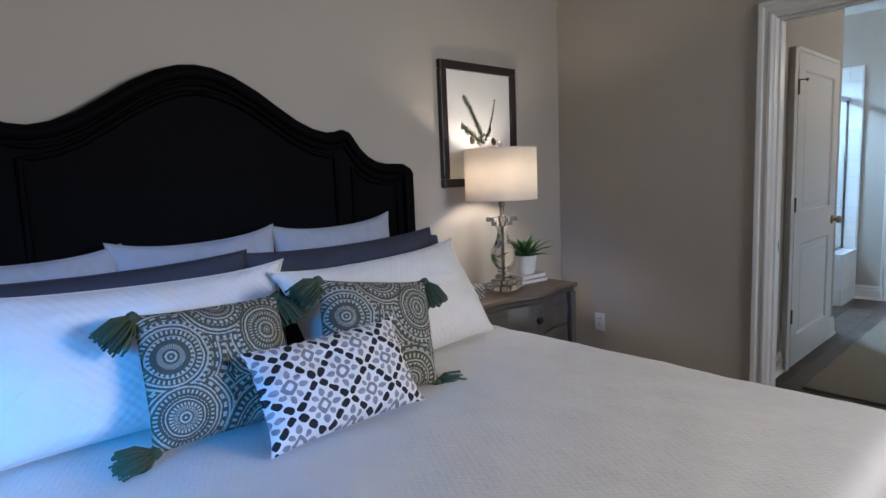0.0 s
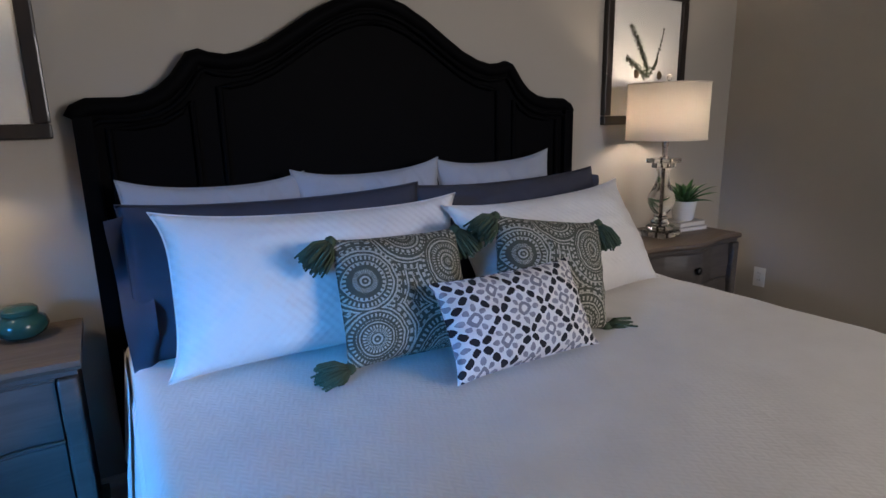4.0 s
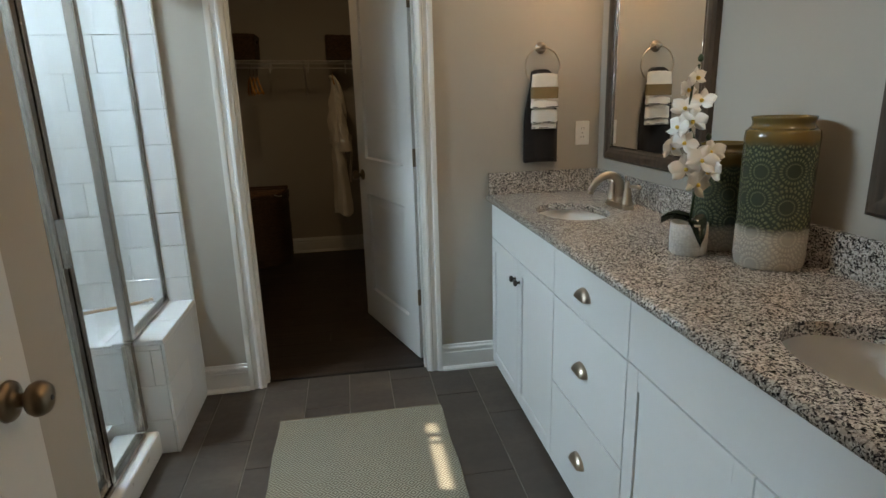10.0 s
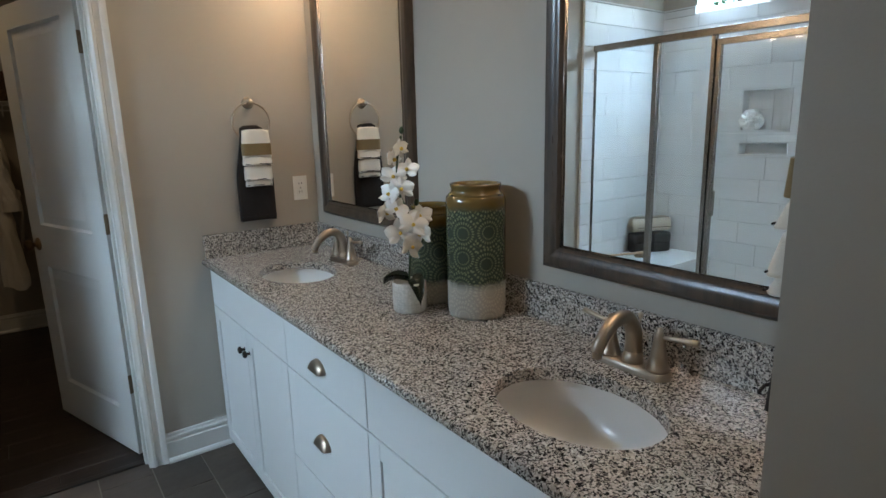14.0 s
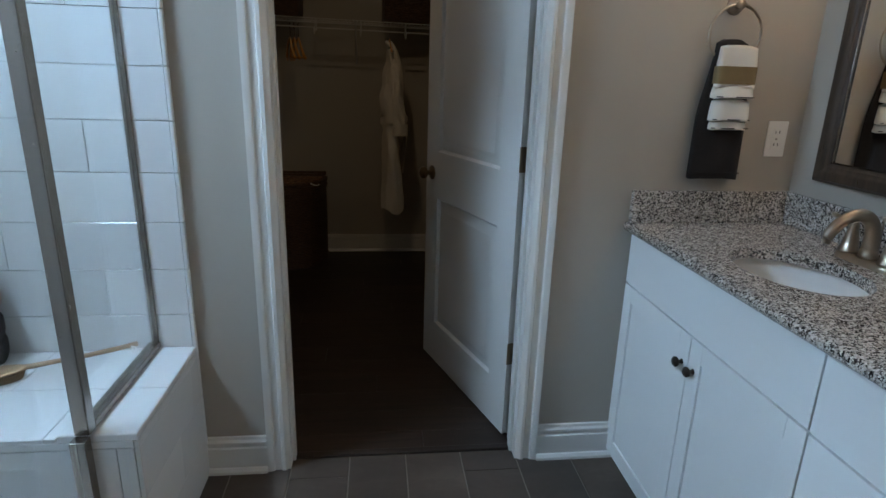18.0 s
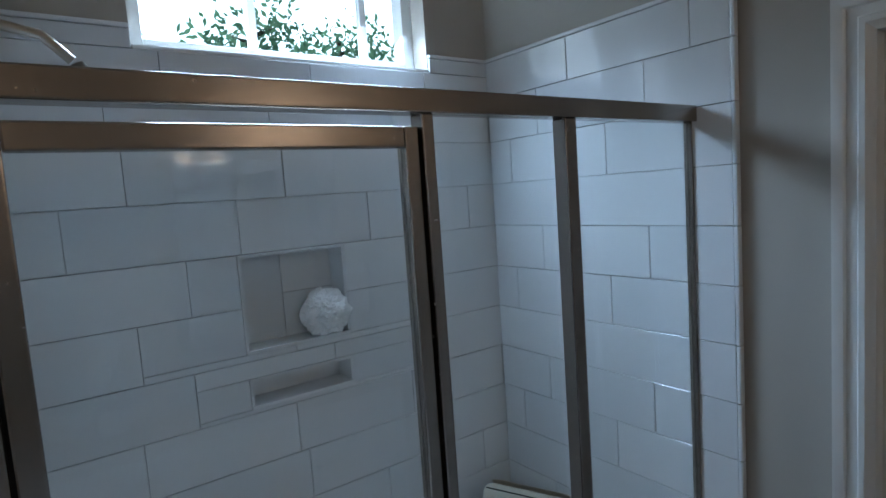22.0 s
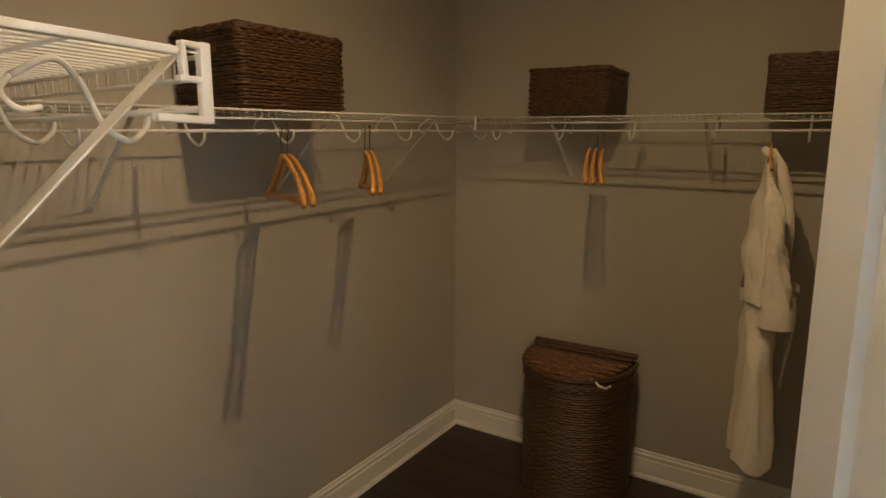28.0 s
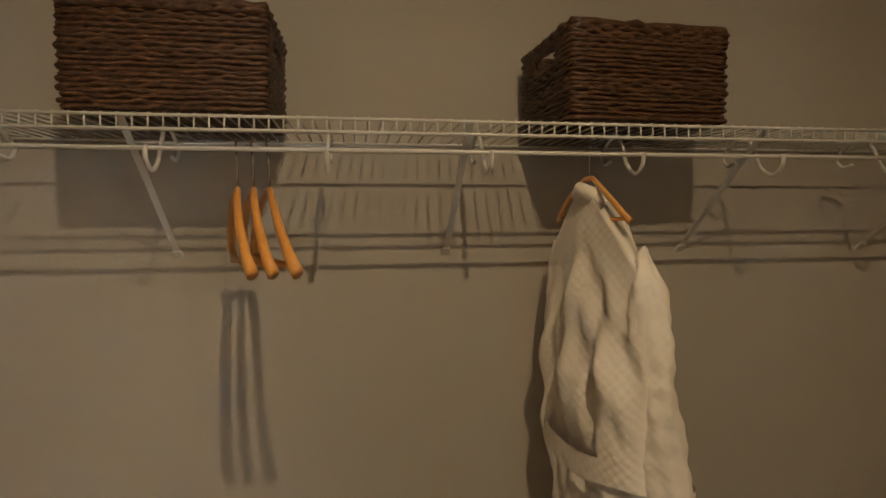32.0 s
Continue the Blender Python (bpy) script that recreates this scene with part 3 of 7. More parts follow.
# ---- the shell: walls, ceilings, floors ----
H = 2.74          # ceiling
XH = -2.157       # headboard wall
YD0, YD1 = 2.86, 2.98   # wall between bedroom and bathroom
XW = -1.10        # wall of the water closet, seen in the bathroom
XS = -2.172       # tiled back of the shower
YC0, YC1 = 6.50, 6.62   # wall between bathroom and closet
XV = 0.70         # vanity wall
YV = 4.10         # near end of the vanity alcove
XCL, YCF, XCR = -2.13, 9.18, 0.45   # closet walls


def boxes(*bs):
    bm = B()
    for b in bs:
        box(bm, *b)
    return bm


structure("wall_headboard", boxes((XH - 0.12, -3.12, 0, XH, YD1, H)), WALL, "greige painted wall behind the bed", "wall")
structure("wall_bedroom_door", boxes((XH, YD0, 0, -0.89, YD1, H), (-0.015, YD0, 0, 2.0, YD1, H), (-0.89, YD0, 2.065, -0.015, YD1, H)), WALL,
          "greige painted wall with a doorway to the bathroom", "wall")
structure("wall_bedroom_window", boxes((XH, -3.12, 0, -0.05, -3.0, H), (0.95, -3.12, 0, 2.12, -3.0, H), (-0.05, -3.12, 0, 0.95, -3.0, 0.95), (-0.05, -3.12, 1.95, 0.95, -3.0, H)),
          WALL, "greige painted wall with a window", "wall")
# unseen wall, its opening assumed to suit the warm fill lamp
structure("wall_bedroom_side", boxes((2.0, -3.0, 0, 2.12, 1.2, H), (2.0, 2.5, 0, 2.12, YD1, H), (2.0, 1.2, 0, 2.12, 2.5, 1.35), (2.0, 1.2, 2.25, 2.12, 2.5, H)),
          WALL, "greige painted side wall with an assumed opening, out of view", "wall")
structure("wall_water_closet", boxes((-1.22, YD1, 0, XW, 4.97, H)), WALL, "greige painted wall with a white door and switches", "wall")
structure("wall_shower_near", boxes((-2.33, 4.88, 0, -1.2205, 5.005, H)), WALL, "painted wall at the shower's end", "wall")
WY0, WY1, WZ0, WZ1 = 5.343, 6.235, 2.19, 2.56
NY0, NY1 = 5.54, 5.862
structure("wall_shower_back", boxes((-2.33, 5.005, 0, XS - 0.013, NY0, 2.19), (-2.33, NY1, 0, XS - 0.013, YC0, 2.19), (-2.33, NY0, 0, XS - 0.013, NY1, 1.217),
          (-2.33, NY0, 1.305, XS - 0.013, NY1, 1.375), (-2.33, NY0, 1.655, XS - 0.013, NY1, 2.19), (-2.33, NY0, 1.217, -2.27, NY1, 1.305), (-2.33, NY0, 1.375, -2.27, NY1, 1.655),
          (-2.33, 5.005, 2.19, XS - 0.013, WY0, H), (-2.33, WY1, 2.19, XS - 0.013, YC0, H), (-2.33, WY0, 2.56, XS - 0.013, WY1, H)), WALL,
          "outer wall of the shower with a high window and niches", "wall")
structure("wall_closet_door", boxes((-2.33, YC0, 0, -1.015, YC1, H), (-0.175, YC0, 0, 0.82, YC1, H), (-1.015, YC0, 2.065, -0.175, YC1, H)), WALL,
          "greige painted wall with the closet doorway", "wall")
structure("wall_vanity", boxes((XV, YV, 0, 0.82, YC0, H)), WALL, "greige painted wall above the vanity", "wall")
structure("wall_alcove", boxes((0.12, YD1, 0, 0.82, YV, H)), WALL, "greige painted wall beside the vanity", "wall")
structure("wall_closet_left", boxes((XCL - 0.12, YC1, 0, XCL, YCF, H)), WALL, "greige painted closet wall", "wall")
structure("wall_closet_far", boxes((XCL - 0.12, YCF, 0, XCR + 0.12, YCF + 0.12, H)), WALL, "greige painted closet wall", "wall")
structure("wall_closet_right", boxes((XCR, YC1, 0, XCR + 0.12, YCF, H)), WALL, "greige painted closet wall", "wall")
structure("ceiling_bedroom", boxes((-2.28, -3.12, H, 2.12, YD1, H + 0.1)), CEIL, "white painted ceiling", "ceiling")
structure("ceiling_bathroom", boxes((-2.33, YD1, H, 0.82, YC1, H + 0.1)), CEIL, "white painted ceiling", "ceiling")
structure("ceiling_closet", boxes((-2.33, YC1, H, XCR + 0.12, YCF + 0.12, H + 0.1)), CEIL, "white painted ceiling", "ceiling")
floor_bed = structure("floor_bedroom", boxes((-2.28, -3.12, -0.1, 2.12, 2.92, -0.012)), DARK, "dark stained wood plank floor", "floor")
floor_bath = structure("floor_bathroom", boxes((-2.33, 2.92, -0.1, 0.82, 6.555, -0.004)), FLOORGROUT, "grey brown plank tile floor", "floor")
floor_closet = structure("floor_closet", boxes((-2.33, 6.555, -0.1, XCR + 0.12, YCF + 0.12, -0.012)), DARK, "dark stained wood plank floor", "floor")
structure("ground", boxes((-150, -150, -0.6, 150, 150, -0.5)), plain("lawn", (0.05, 0.08, 0.03), 0.9, var=0.3, big=0.6, fine=8, bump=0.4), "green lawn around the house", "ground")
structure("threshold", bx(-1.0, 6.545, -0.004, -0.19, 6.575, 0.008, bev=0.004), FLOORWOOD, "dark wood strip between tile and planks", "threshold")

BASE = ((0, 0), (0.016, 0), (0.016, 0.094), (0.010, 0.098), (0.010, 0.104), (0.014, 0.108), (0.014, 0.118), (0.007, 0.124), (0.006, 0.134), (0, 0.137))
SHOE = ((0.0161, 0), (0.030, 0), (0.029, 0.010), (0.022, 0.019), (0.0161, 0.021))


def baseboard(a, b, out):
    ob = structure("baseboard", sweep_profile(B(), BASE, (*a, 0), (*b, 0), out), TRIM, "white moulded baseboard along the wall", "baseboard", auto=30)
    part("shoe_moulding", sweep_profile(B(), SHOE, (*a, 0), (*b, 0), out), TRIM, ob, auto=30)
    return ob


baseboard((XH, -3.0), (XH, YD0), (1, 0, 0))
baseboard((XH, YD0), (-0.953, YD0), (0, -1, 0))
baseboard((0.048, YD0), (2.0, YD0), (0, -1, 0))
baseboard((XW, YD1), (XW, 3.785), (1, 0, 0))
baseboard((XW, 4.77), (XW, 4.986), (1, 0, 0))
baseboard((XW, 4.97), (-1.22, 4.97), (0, 1, 0))
baseboard((-1.276, YC0), (-1.078, YC0), (0, -1, 0))
baseboard((-0.112, YC0), (0.176, YC0), (0, -1, 0))
baseboard((0.12, YD1 + 0.1), (0.12, YV), (-1, 0, 0))
baseboard((XCL, YC1), (XCL, YCF), (1, 0, 0))
baseboard((XCL, YCF), (XCR, YCF), (0, -1, 0))
baseboard((XCR, YC1), (XCR, YCF), (-1, 0, 0))
baseboard((XCL, YC1), (-1.10, YC1), (0, 1, 0))
baseboard((-0.09, YC1), (XCR, YC1), (0, 1, 0))

CAS = ((0, 0), (0, 0.009), (0.010, 0.011), (0.017, 0.018), (0.028, 0.018), (0.032, 0.012), (0.052, 0.013), (0.056, 0.019), (0.068, 0.022), (0.077, 0.022), (0.077, 0))


def casing(name, x0, x1, top, y, side, label):
    """Moulded casing round an opening from x0 to x1 in a wall whose face is y; side is -1 or 1."""
    root = tagged(new(name), label, "door frame", kind="structure")
    root.matrix_basis = pose(x0, y, 0)
    o = Vector((x0, y, 0))

    def bar(a, b, across):
        bm = B()
        pa = [bm.verts.new(Vector(a) - o + Vector(across) * p + Vector((0, side * q, 0))) for p, q in CAS]
        pb = [bm.verts.new(Vector(b) - o + Vector(across) * p * 1.0 + Vector((0, side * q, 0))) for p, q in CAS]
        return bm, pa, pb

    for sx, x in ((-1, x0), (1, x1)):
        bm, pa, pb = bar((x, y, 0), (x, y, top), (sx, 0, 0))
        for (p, _), v in zip(CAS, pb):
            v.co.z += p
        n = len(CAS)
        for i in range(n):
            bm.faces.new((pa[i], pa[(i + 1) % n], pb[(i + 1) % n], pb[i]))
        bm.faces.new(pa)
        bm.faces.new(pb)
        part("side_casing", bm, TRIM, root, auto=35)
    bm, pa, pb = bar((x0, y, top), (x1, y, top), (0, 0, 1))
    for (p, _), v, w in zip(CAS, pa, pb):
        v.co.x -= p
        w.co.x += p
    n = len(CAS)
    for i in range(n):
        bm.faces.new((pa[i], pa[(i + 1) % n], pb[(i + 1) % n], pb[i]))
    bm.faces.new(pa)
    bm.faces.new(pb)
    part("head_casing", bm, TRIM, root, auto=35)
    return root


def jamb(name, x0, x1, top, y0, y1, stop, label):
    """The lining of a doorway with its stop."""
    root = tagged(new(name), label, "door frame", kind="structure")
    for x, s in ((x0, -1), (x1, 1)):
        part("jamb_side", bx(x, y0 + 0.001, 0, x + s * 0.015, y1 - 0.001, top), TRIM, root)
        part("door_stop", bx(x - s * 0.011, stop, 0, x + s * 0.001, stop + 0.035, top - 0.012, bev=0.002), TRIM, root)
    part("jamb_head", bx(x0 - 0.015, y0 + 0.001, top, x1 + 0.015, y1 - 0.001, top + 0.014), TRIM, root)
    part("door_stop", bx(x0, stop, top - 0.012, x1, stop + 0.035, top, bev=0.002), TRIM, root)
    return root


casing("door_casing_bedroom", -0.875, -0.03, 2.05, YD0, -1, "white moulded door casing on the bedroom wall")
casing("door_casing_bath", -0.875, -0.03, 2.05, YD1, 1, "white moulded door casing in the bathroom")
j1 = jamb("door_jamb_bath", -0.875, -0.03, 2.05, YD0, YD1, 2.895, "white painted door lining with a brass strike plate")
part("strike_plate", bx(-0.875, 2.945, 0.90, -0.873, 2.972, 0.958, bev=0.0008), BRONZE, j1, "aged bronze strike plate")
part("strike_hole", bx(-0.8735, 2.953, 0.915, -0.8722, 2.964, 0.943), DARK, j1)
casing("door_casing_closet", -1.0, -0.19, 2.05, YC0, -1, "white moulded casing of the closet doorway")
j2 = jamb("door_jamb_closet", -1.0, -0.19, 2.05, YC0, YC1, 6.535, "white painted closet door lining with a strike plate")
part("strike_plate", bx(-1.0, 6.585, 0.92, -0.998, 6.612, 0.985, bev=0.0008), BRONZE, j2, "aged bronze strike plate")
part("strike_hole", bx(-0.9985, 6.593, 0.937, -0.9972, 6.604, 0.968), DARK, j2)


# ---- doors ----
def rect_loop(bm, x0, x1, z0, z1, y):
    return [bm.verts.new(p) for p in ((x0, y, z0), (x1, y, z0), (x1, y, z1), (x0, y, z1))]


def bridge(bm, a, b):
    for i in range(len(a)):
        j = (i + 1) % len(a)
        bm.faces.new((a[i], a[j], b[j], b[i]))


def leaf_mesh(w, h, t, panels):
    """A moulded two-panel leaf: x from the hinge, y across its thickness."""
    bm = B()
    for s in (-1, 1):
        y = s * t / 2
        inner = []
        for x0, x1, z0, z1 in panels:
            loops = [rect_loop(bm, x0 + i, x1 - i, z0 + i, z1 - i, y - s * d) for i, d in ((0, 0), (0.004, 0.005), (0.010, 0.012), (0.020, 0.013), (0.050, 0.003), (0.054, 0.003))]
            for a, b in zip(loops, loops[1:]):
                bridge(bm, a, b)
            bm.faces.new(loops[-1])
            inner.append(loops[0])
        xs = sorted({0.0, w, panels[0][0], panels[0][1]})
        zs = sorted({0.0, h} | {p[2] for p in panels} | {p[3] for p in panels})
        holes = {(p[0], p[2]) for p in panels}
        for xa, xb in zip(xs, xs[1:]):
            for za, zb in zip(zs, zs[1:]):
                if (xa, za) not in holes:
                    bm.faces.new(rect_loop(bm, xa, xb, za, zb, y))
    for a, b in (((0, 0), (w, 0)), ((w, 0), (w, h)), ((w, h), (0, h)), ((0, h), (0, 0))):
        bm.faces.new([bm.verts.new(p) for p in ((a[0], -t / 2, a[1]), (b[0], -t / 2, b[1]), (b[0], t / 2, b[1]), (a[0], t / 2, a[1]))])
    bmesh.ops.remove_doubles(bm, verts=bm.verts, dist=0.0002)
    return bm


KNOB = [(0.0, 0.062), (0.012, 0.0615), (0.022, 0.057), (0.027, 0.049), (0.028, 0.041), (0.024, 0.033), (0.015, 0.028), (0.011, 0.022), (0.011, 0.012), (0.020, 0.010),
        (0.031, 0.006), (0.033, 0.0)]


def door(name, w, m, label, hinge_side, metal, knob_z=0.92, knuckle=True, stop_pin=False, swung=True, rails=(0.812, 1.022)):
    h, t = 2.03, 0.035
    root = tagged(new(name), label, "door", kind="structure")
    root.matrix_basis = m
    part("leaf", leaf_mesh(w, h, t, [(0.128, w - 0.128, 0.200, rails[0]), (0.128, w - 0.128, rails[1], 1.925)]), DOORW, root, auto=30)
    for s in (-1, 1):
        k = part("door_knob", lathe(B(), KNOB, 28), metal, root, "round metal door knob", smooth=True, place=pose(w - 0.065, s * t / 2, knob_z, -90 * s, 0, 0))
        part("key_dimple", lathe(B(), [(0.0, 0.0632), (0.004, 0.0632), (0.0045, 0.0615)], 10), DARKMETAL, k)
    part("latch_plate", bx(w - 0.0004, -0.0125, knob_z - 0.028, w + 0.0008, 0.0125, knob_z + 0.028), metal, root)
    for z in (0.345, 1.075, 1.81):
        hb = part("hinge", bx(-0.0012, -t / 2 + 0.003, z - 0.044, 0.0006, t / 2 + 0.001, z + 0.044), metal, root, "aged metal hinge")
        if knuckle:
            part("hinge_barrel", lathe(B(), [(0.0, -0.046), (0.006, -0.046), (0.006, 0.046), (0.0, 0.046)], 10), metal, hb, place=pose(-0.004, hinge_side * (t / 2 + 0.004), z))
            part("hinge_wing", bx(-0.034 if swung else -0.006, hinge_side * (t / 2 - 0.002), z - 0.044, -0.003, hinge_side * (t / 2 + 0.0005), z + 0.044, bev=0.0006), metal, hb)
    if stop_pin:
        hp = part("hinge_stop", tube(B(), [(0.0, hinge_side * 0.024, 1.855), (0.05, hinge_side * 0.05, 1.857), (0.055, hinge_side * 0.05, 1.857)], 0.004, 8), DARKMETAL, root)
        part("stop_pad", lathe(B(), [(0, 0), (0.008, 0), (0.008, 0.012), (0, 0.012)], 10), DARKMETAL, hp, place=pose(0.052, hinge_side * 0.044, 1.857, -90 * hinge_side, 0, 0))
    return root


# leaf of the bathroom door, swung open into the bathroom
door("door_bathroom", 0.93, pose(-0.033, 3.004, 0.012, 0, 0, 100.4), "white two-panel door standing open, with an aged bronze knob", -1, BRONZE, knob_z=0.905, rails=(0.785, 0.992))
# leaf of the closet door, standing open in the closet
door("door_closet", 0.80, pose(-0.193, 6.632, 0.012, 0, 0, 108.3), "white two-panel closet door standing ajar, with a bronze knob", -1, BRONZE)
# leaf of the water closet's door, shut
door("door_water_closet", 0.905, pose(-1.079, 3.848, 0.012, 0, 0, 90), "closed white two-panel door with an aged bronze knob", -1, BRONZE, stop_pin=True, swung=False)
structure("door_strip_near", bx(XW + 0.0005, 3.785, 0, -1.0635, 3.8475, 2.06, bev=0.001), TRIM, "white flat strip beside the closed door", "door frame")
structure("door_strip_top", bx(XW + 0.0005, 3.842, 2.048, -1.066, 4.76, 2.075, bev=0.003), TRIM, "white flat strip above the closed door", "door frame")


# ---- window over the shower ----
win = tagged(new("window_1"), "white vinyl transom window high in the shower wall", "window", kind="structure")
win.matrix_basis = pose(-2.29, 5.79, 2.19)
part("sill", bx(-0.04, -0.446, 0.0, 0.116, 0.446, 0.012, bev=0.003), PLASTIC, win)
for y0, y1, z0, z1 in ((-0.446, -0.405, 0.012, 0.37), (0.405, 0.446, 0.012, 0.37), (-0.405, 0.405, 0.012, 0.05), (-0.405, 0.405, 0.33, 0.37)):
    part("frame_bar", bx(-0.03, y0, z0, 0.03, y1, z1, bev=0.003), PLASTIC, win)
for y in (-0.105, 0.265):
    part("muntin", bx(-0.012, y - 0.012, 0.05, 0.012, y + 0.012, 0.33, bev=0.002), PLASTIC, win)
for a, b in ((-0.405, -0.117), (-0.093, 0.253), (0.277, 0.405)):
    p = part("pane", bx(-0.002, a, 0.05, 0.002, b, 0.33), GLASS, win)
    p.visible_shadow = False
structure("eave", bx(-2.6, 4.0, 2.745, -2.33, 8.0, 2.87), TRIM, "white painted roof overhang outside", "roof")

# ---- bedroom ----
YB = 0.546  # middle of the bed


def cosy(a, b, t):
    return a + (b - a) * t


# -- bed --
bed = thing("bed", "black wooden bed with an arched panelled headboard and white coverlet", "bed", pose(-2.06, YB, 0))
HALF = [(1.005, 1.372), (0.992, 1.395), (0.962, 1.410), (0.92, 1.411), (0.86, 1.412), (0.80, 1.424), (0.745, 1.452), (0.70, 1.492), (0.668, 1.535), (0.648, 1.562), (0.630, 1.568),
        (0.60, 1.558), (0.54, 1.553), (0.47, 1.568), (0.39, 1.604), (0.31, 1.655), (0.22, 1.715), (0.13, 1.762), (0.06, 1.785), (0.0, 1.791)]


def arch(shrink, drop, w_max=None):
    pts = [(w * shrink, z - drop) for w, z in HALF]
    return pts + [(-w, z) for w, z in reversed(pts[:-1])]


top_line = arch(1.0, 0.0)
part("headboard_panel", plate(B(), [(1.0, 0.14)] + arch(0.995, 0.012) + [(-1.0, 0.14)], -0.085, -0.045), BLACKWOOD, bed)
for s in (-1, 1):
    part("post", bx(-0.09, s * 1.008, 0, -0.02, s * 0.955, 1.375, bev=0.006), BLACKWOOD, bed)
    part("leg", bx(1.86, s * 0.93, 0, 1.92, s * 0.87, 0.22, bev=0.006), BLACKWOOD, bed)
    part("side_rail", bx(-0.02, s * 0.955, 0.18, 1.92, s * 0.925, 0.36, bev=0.005), BLACKWOOD, bed)
    # inner mouldings of the headboard
    mid = [(s * w, z - 0.085) for w, z in HALF if w < 0.60]
    part("panel_moulding", tube(B(), [(-0.04, s * 0.575, 0.5), (-0.04, s * 0.575, 1.465)] + [(-0.04, y, z) for y, z in mid], 0.011, 8), BLACKWOOD, bed, smooth=True)
    part("side_moulding", tube(B(), [(-0.04, s * 0.665, 0.5), (-0.04, s * 0.665, 1.42), (-0.04, s * 0.70, 1.385), (-0.04, s * 0.76, 1.352), (-0.04, s * 0.84, 1.338),
                               (-0.04, s * 0.915, 1.335), (-0.04, s * 0.915, 0.5)], 0.010, 8), BLACKWOOD, bed, smooth=True)
bm = B()
tube(bm, [(-0.062, y, z - 0.008) for y, z in top_line], 0.030, 10)
bmesh.ops.scale(bm, vec=(1.25, 1, 1), verts=bm.verts, space=Matrix.Translation((0.062, 0, 0)))
part("top_moulding", bm, BLACKWOOD, bed, smooth=True)
bm = B()
tube(bm, [(-0.035, y * 0.972, z - 0.050) for y, z in top_line], 0.009, 8)
part("bead_moulding", bm, BLACKWOOD, bed, smooth=True)
part("mattress", bx(0.0, -0.965, 0.30, 1.92, 0.965, 0.655, bev=0.05, seg=4), SHAM, bed, "white mattress", smooth=True)
part("bed_skirt", bx(-0.01, -0.975, 0.02, 1.925, 0.975, 0.36, bev=0.01), SLATE, bed, "dark navy bed skirt")


def coverlet(u, v):
    """u runs across the bed over both sides, v from head to foot and down."""
    across = (u - 0.5) * 2.0           # -1..1
    sg = 1 if across > 0 else -1
    half, drop = (1.03 if sg > 0 else 0.955), 0.42
    total = half + drop
    s = abs(across) * total
    length = 1.95 + 0.40
    q = v * length
    z, y, x = 0.698, sg * min(s, half), 0.10 + min(q, 1.86)
    r = 0.05
    if s > half - r:
        a = min((s - (half - r)) / r, 1.5708) if s < half - r + r * 1.5708 else 1.5708
        y = sg * (half - r + r * math.sin(a))
        z = 0.698 - r * (1 - math.cos(a))
        over = max(0.0, s - (half - r) - r * 1.5708)
        wave = 0.012 * math.sin(q * 9 + sg) + 0.008 * math.sin(q * 23 + 2)
        y += sg * (over * 0.10 + wave * min(1, over * 4))
        z -= over * (1 + 0.06 * math.sin(q * 6.0))
    if q > 1.86 - r:
        e = q - (1.86 - r)
        a = min(e / r, 1.5708)
        x = 0.10 + 1.86 - r + r * math.sin(a)
        z2 = r * (1 - math.cos(a)) + max(0.0, e - r * 1.5708)
        z -= z2 * (1.0 if s < half else 0.6)
        x += 0.02 * min(1, max(0, e)) * math.sin(y * 11)
    z += 0.004 * noise.noise((x * 3.0, y * 3.0, 1.0)) + 0.0035 * noise.noise((x * 9.0, y * 7.0, 4.0))
    if s < half - r and x < 0.9:
        z += 0.010 * smoothstep(0.9, 0.3, x) * noise.noise((x * 5.0, y * 4.0, 9.0))
    return (x, y, max(z, 0.275))


bm = B()
surf(bm, coverlet, 150, 120)
cov = part("coverlet", bm, QUILT, bed, "white quilted coverlet hanging over the sides", smooth=True)
bm = B()
surf(bm, lambda u, v: (0.10 + 0.36 * u, -0.957 - 0.006 - 0.03 * v - 0.012 * math.sin(u * 9) * v, 0.665 - 0.345 * v + 0.01 * math.sin(u * 7) * v), 24, 24)
part("coverlet_flap", bm, QUILT, bed, smooth=True)


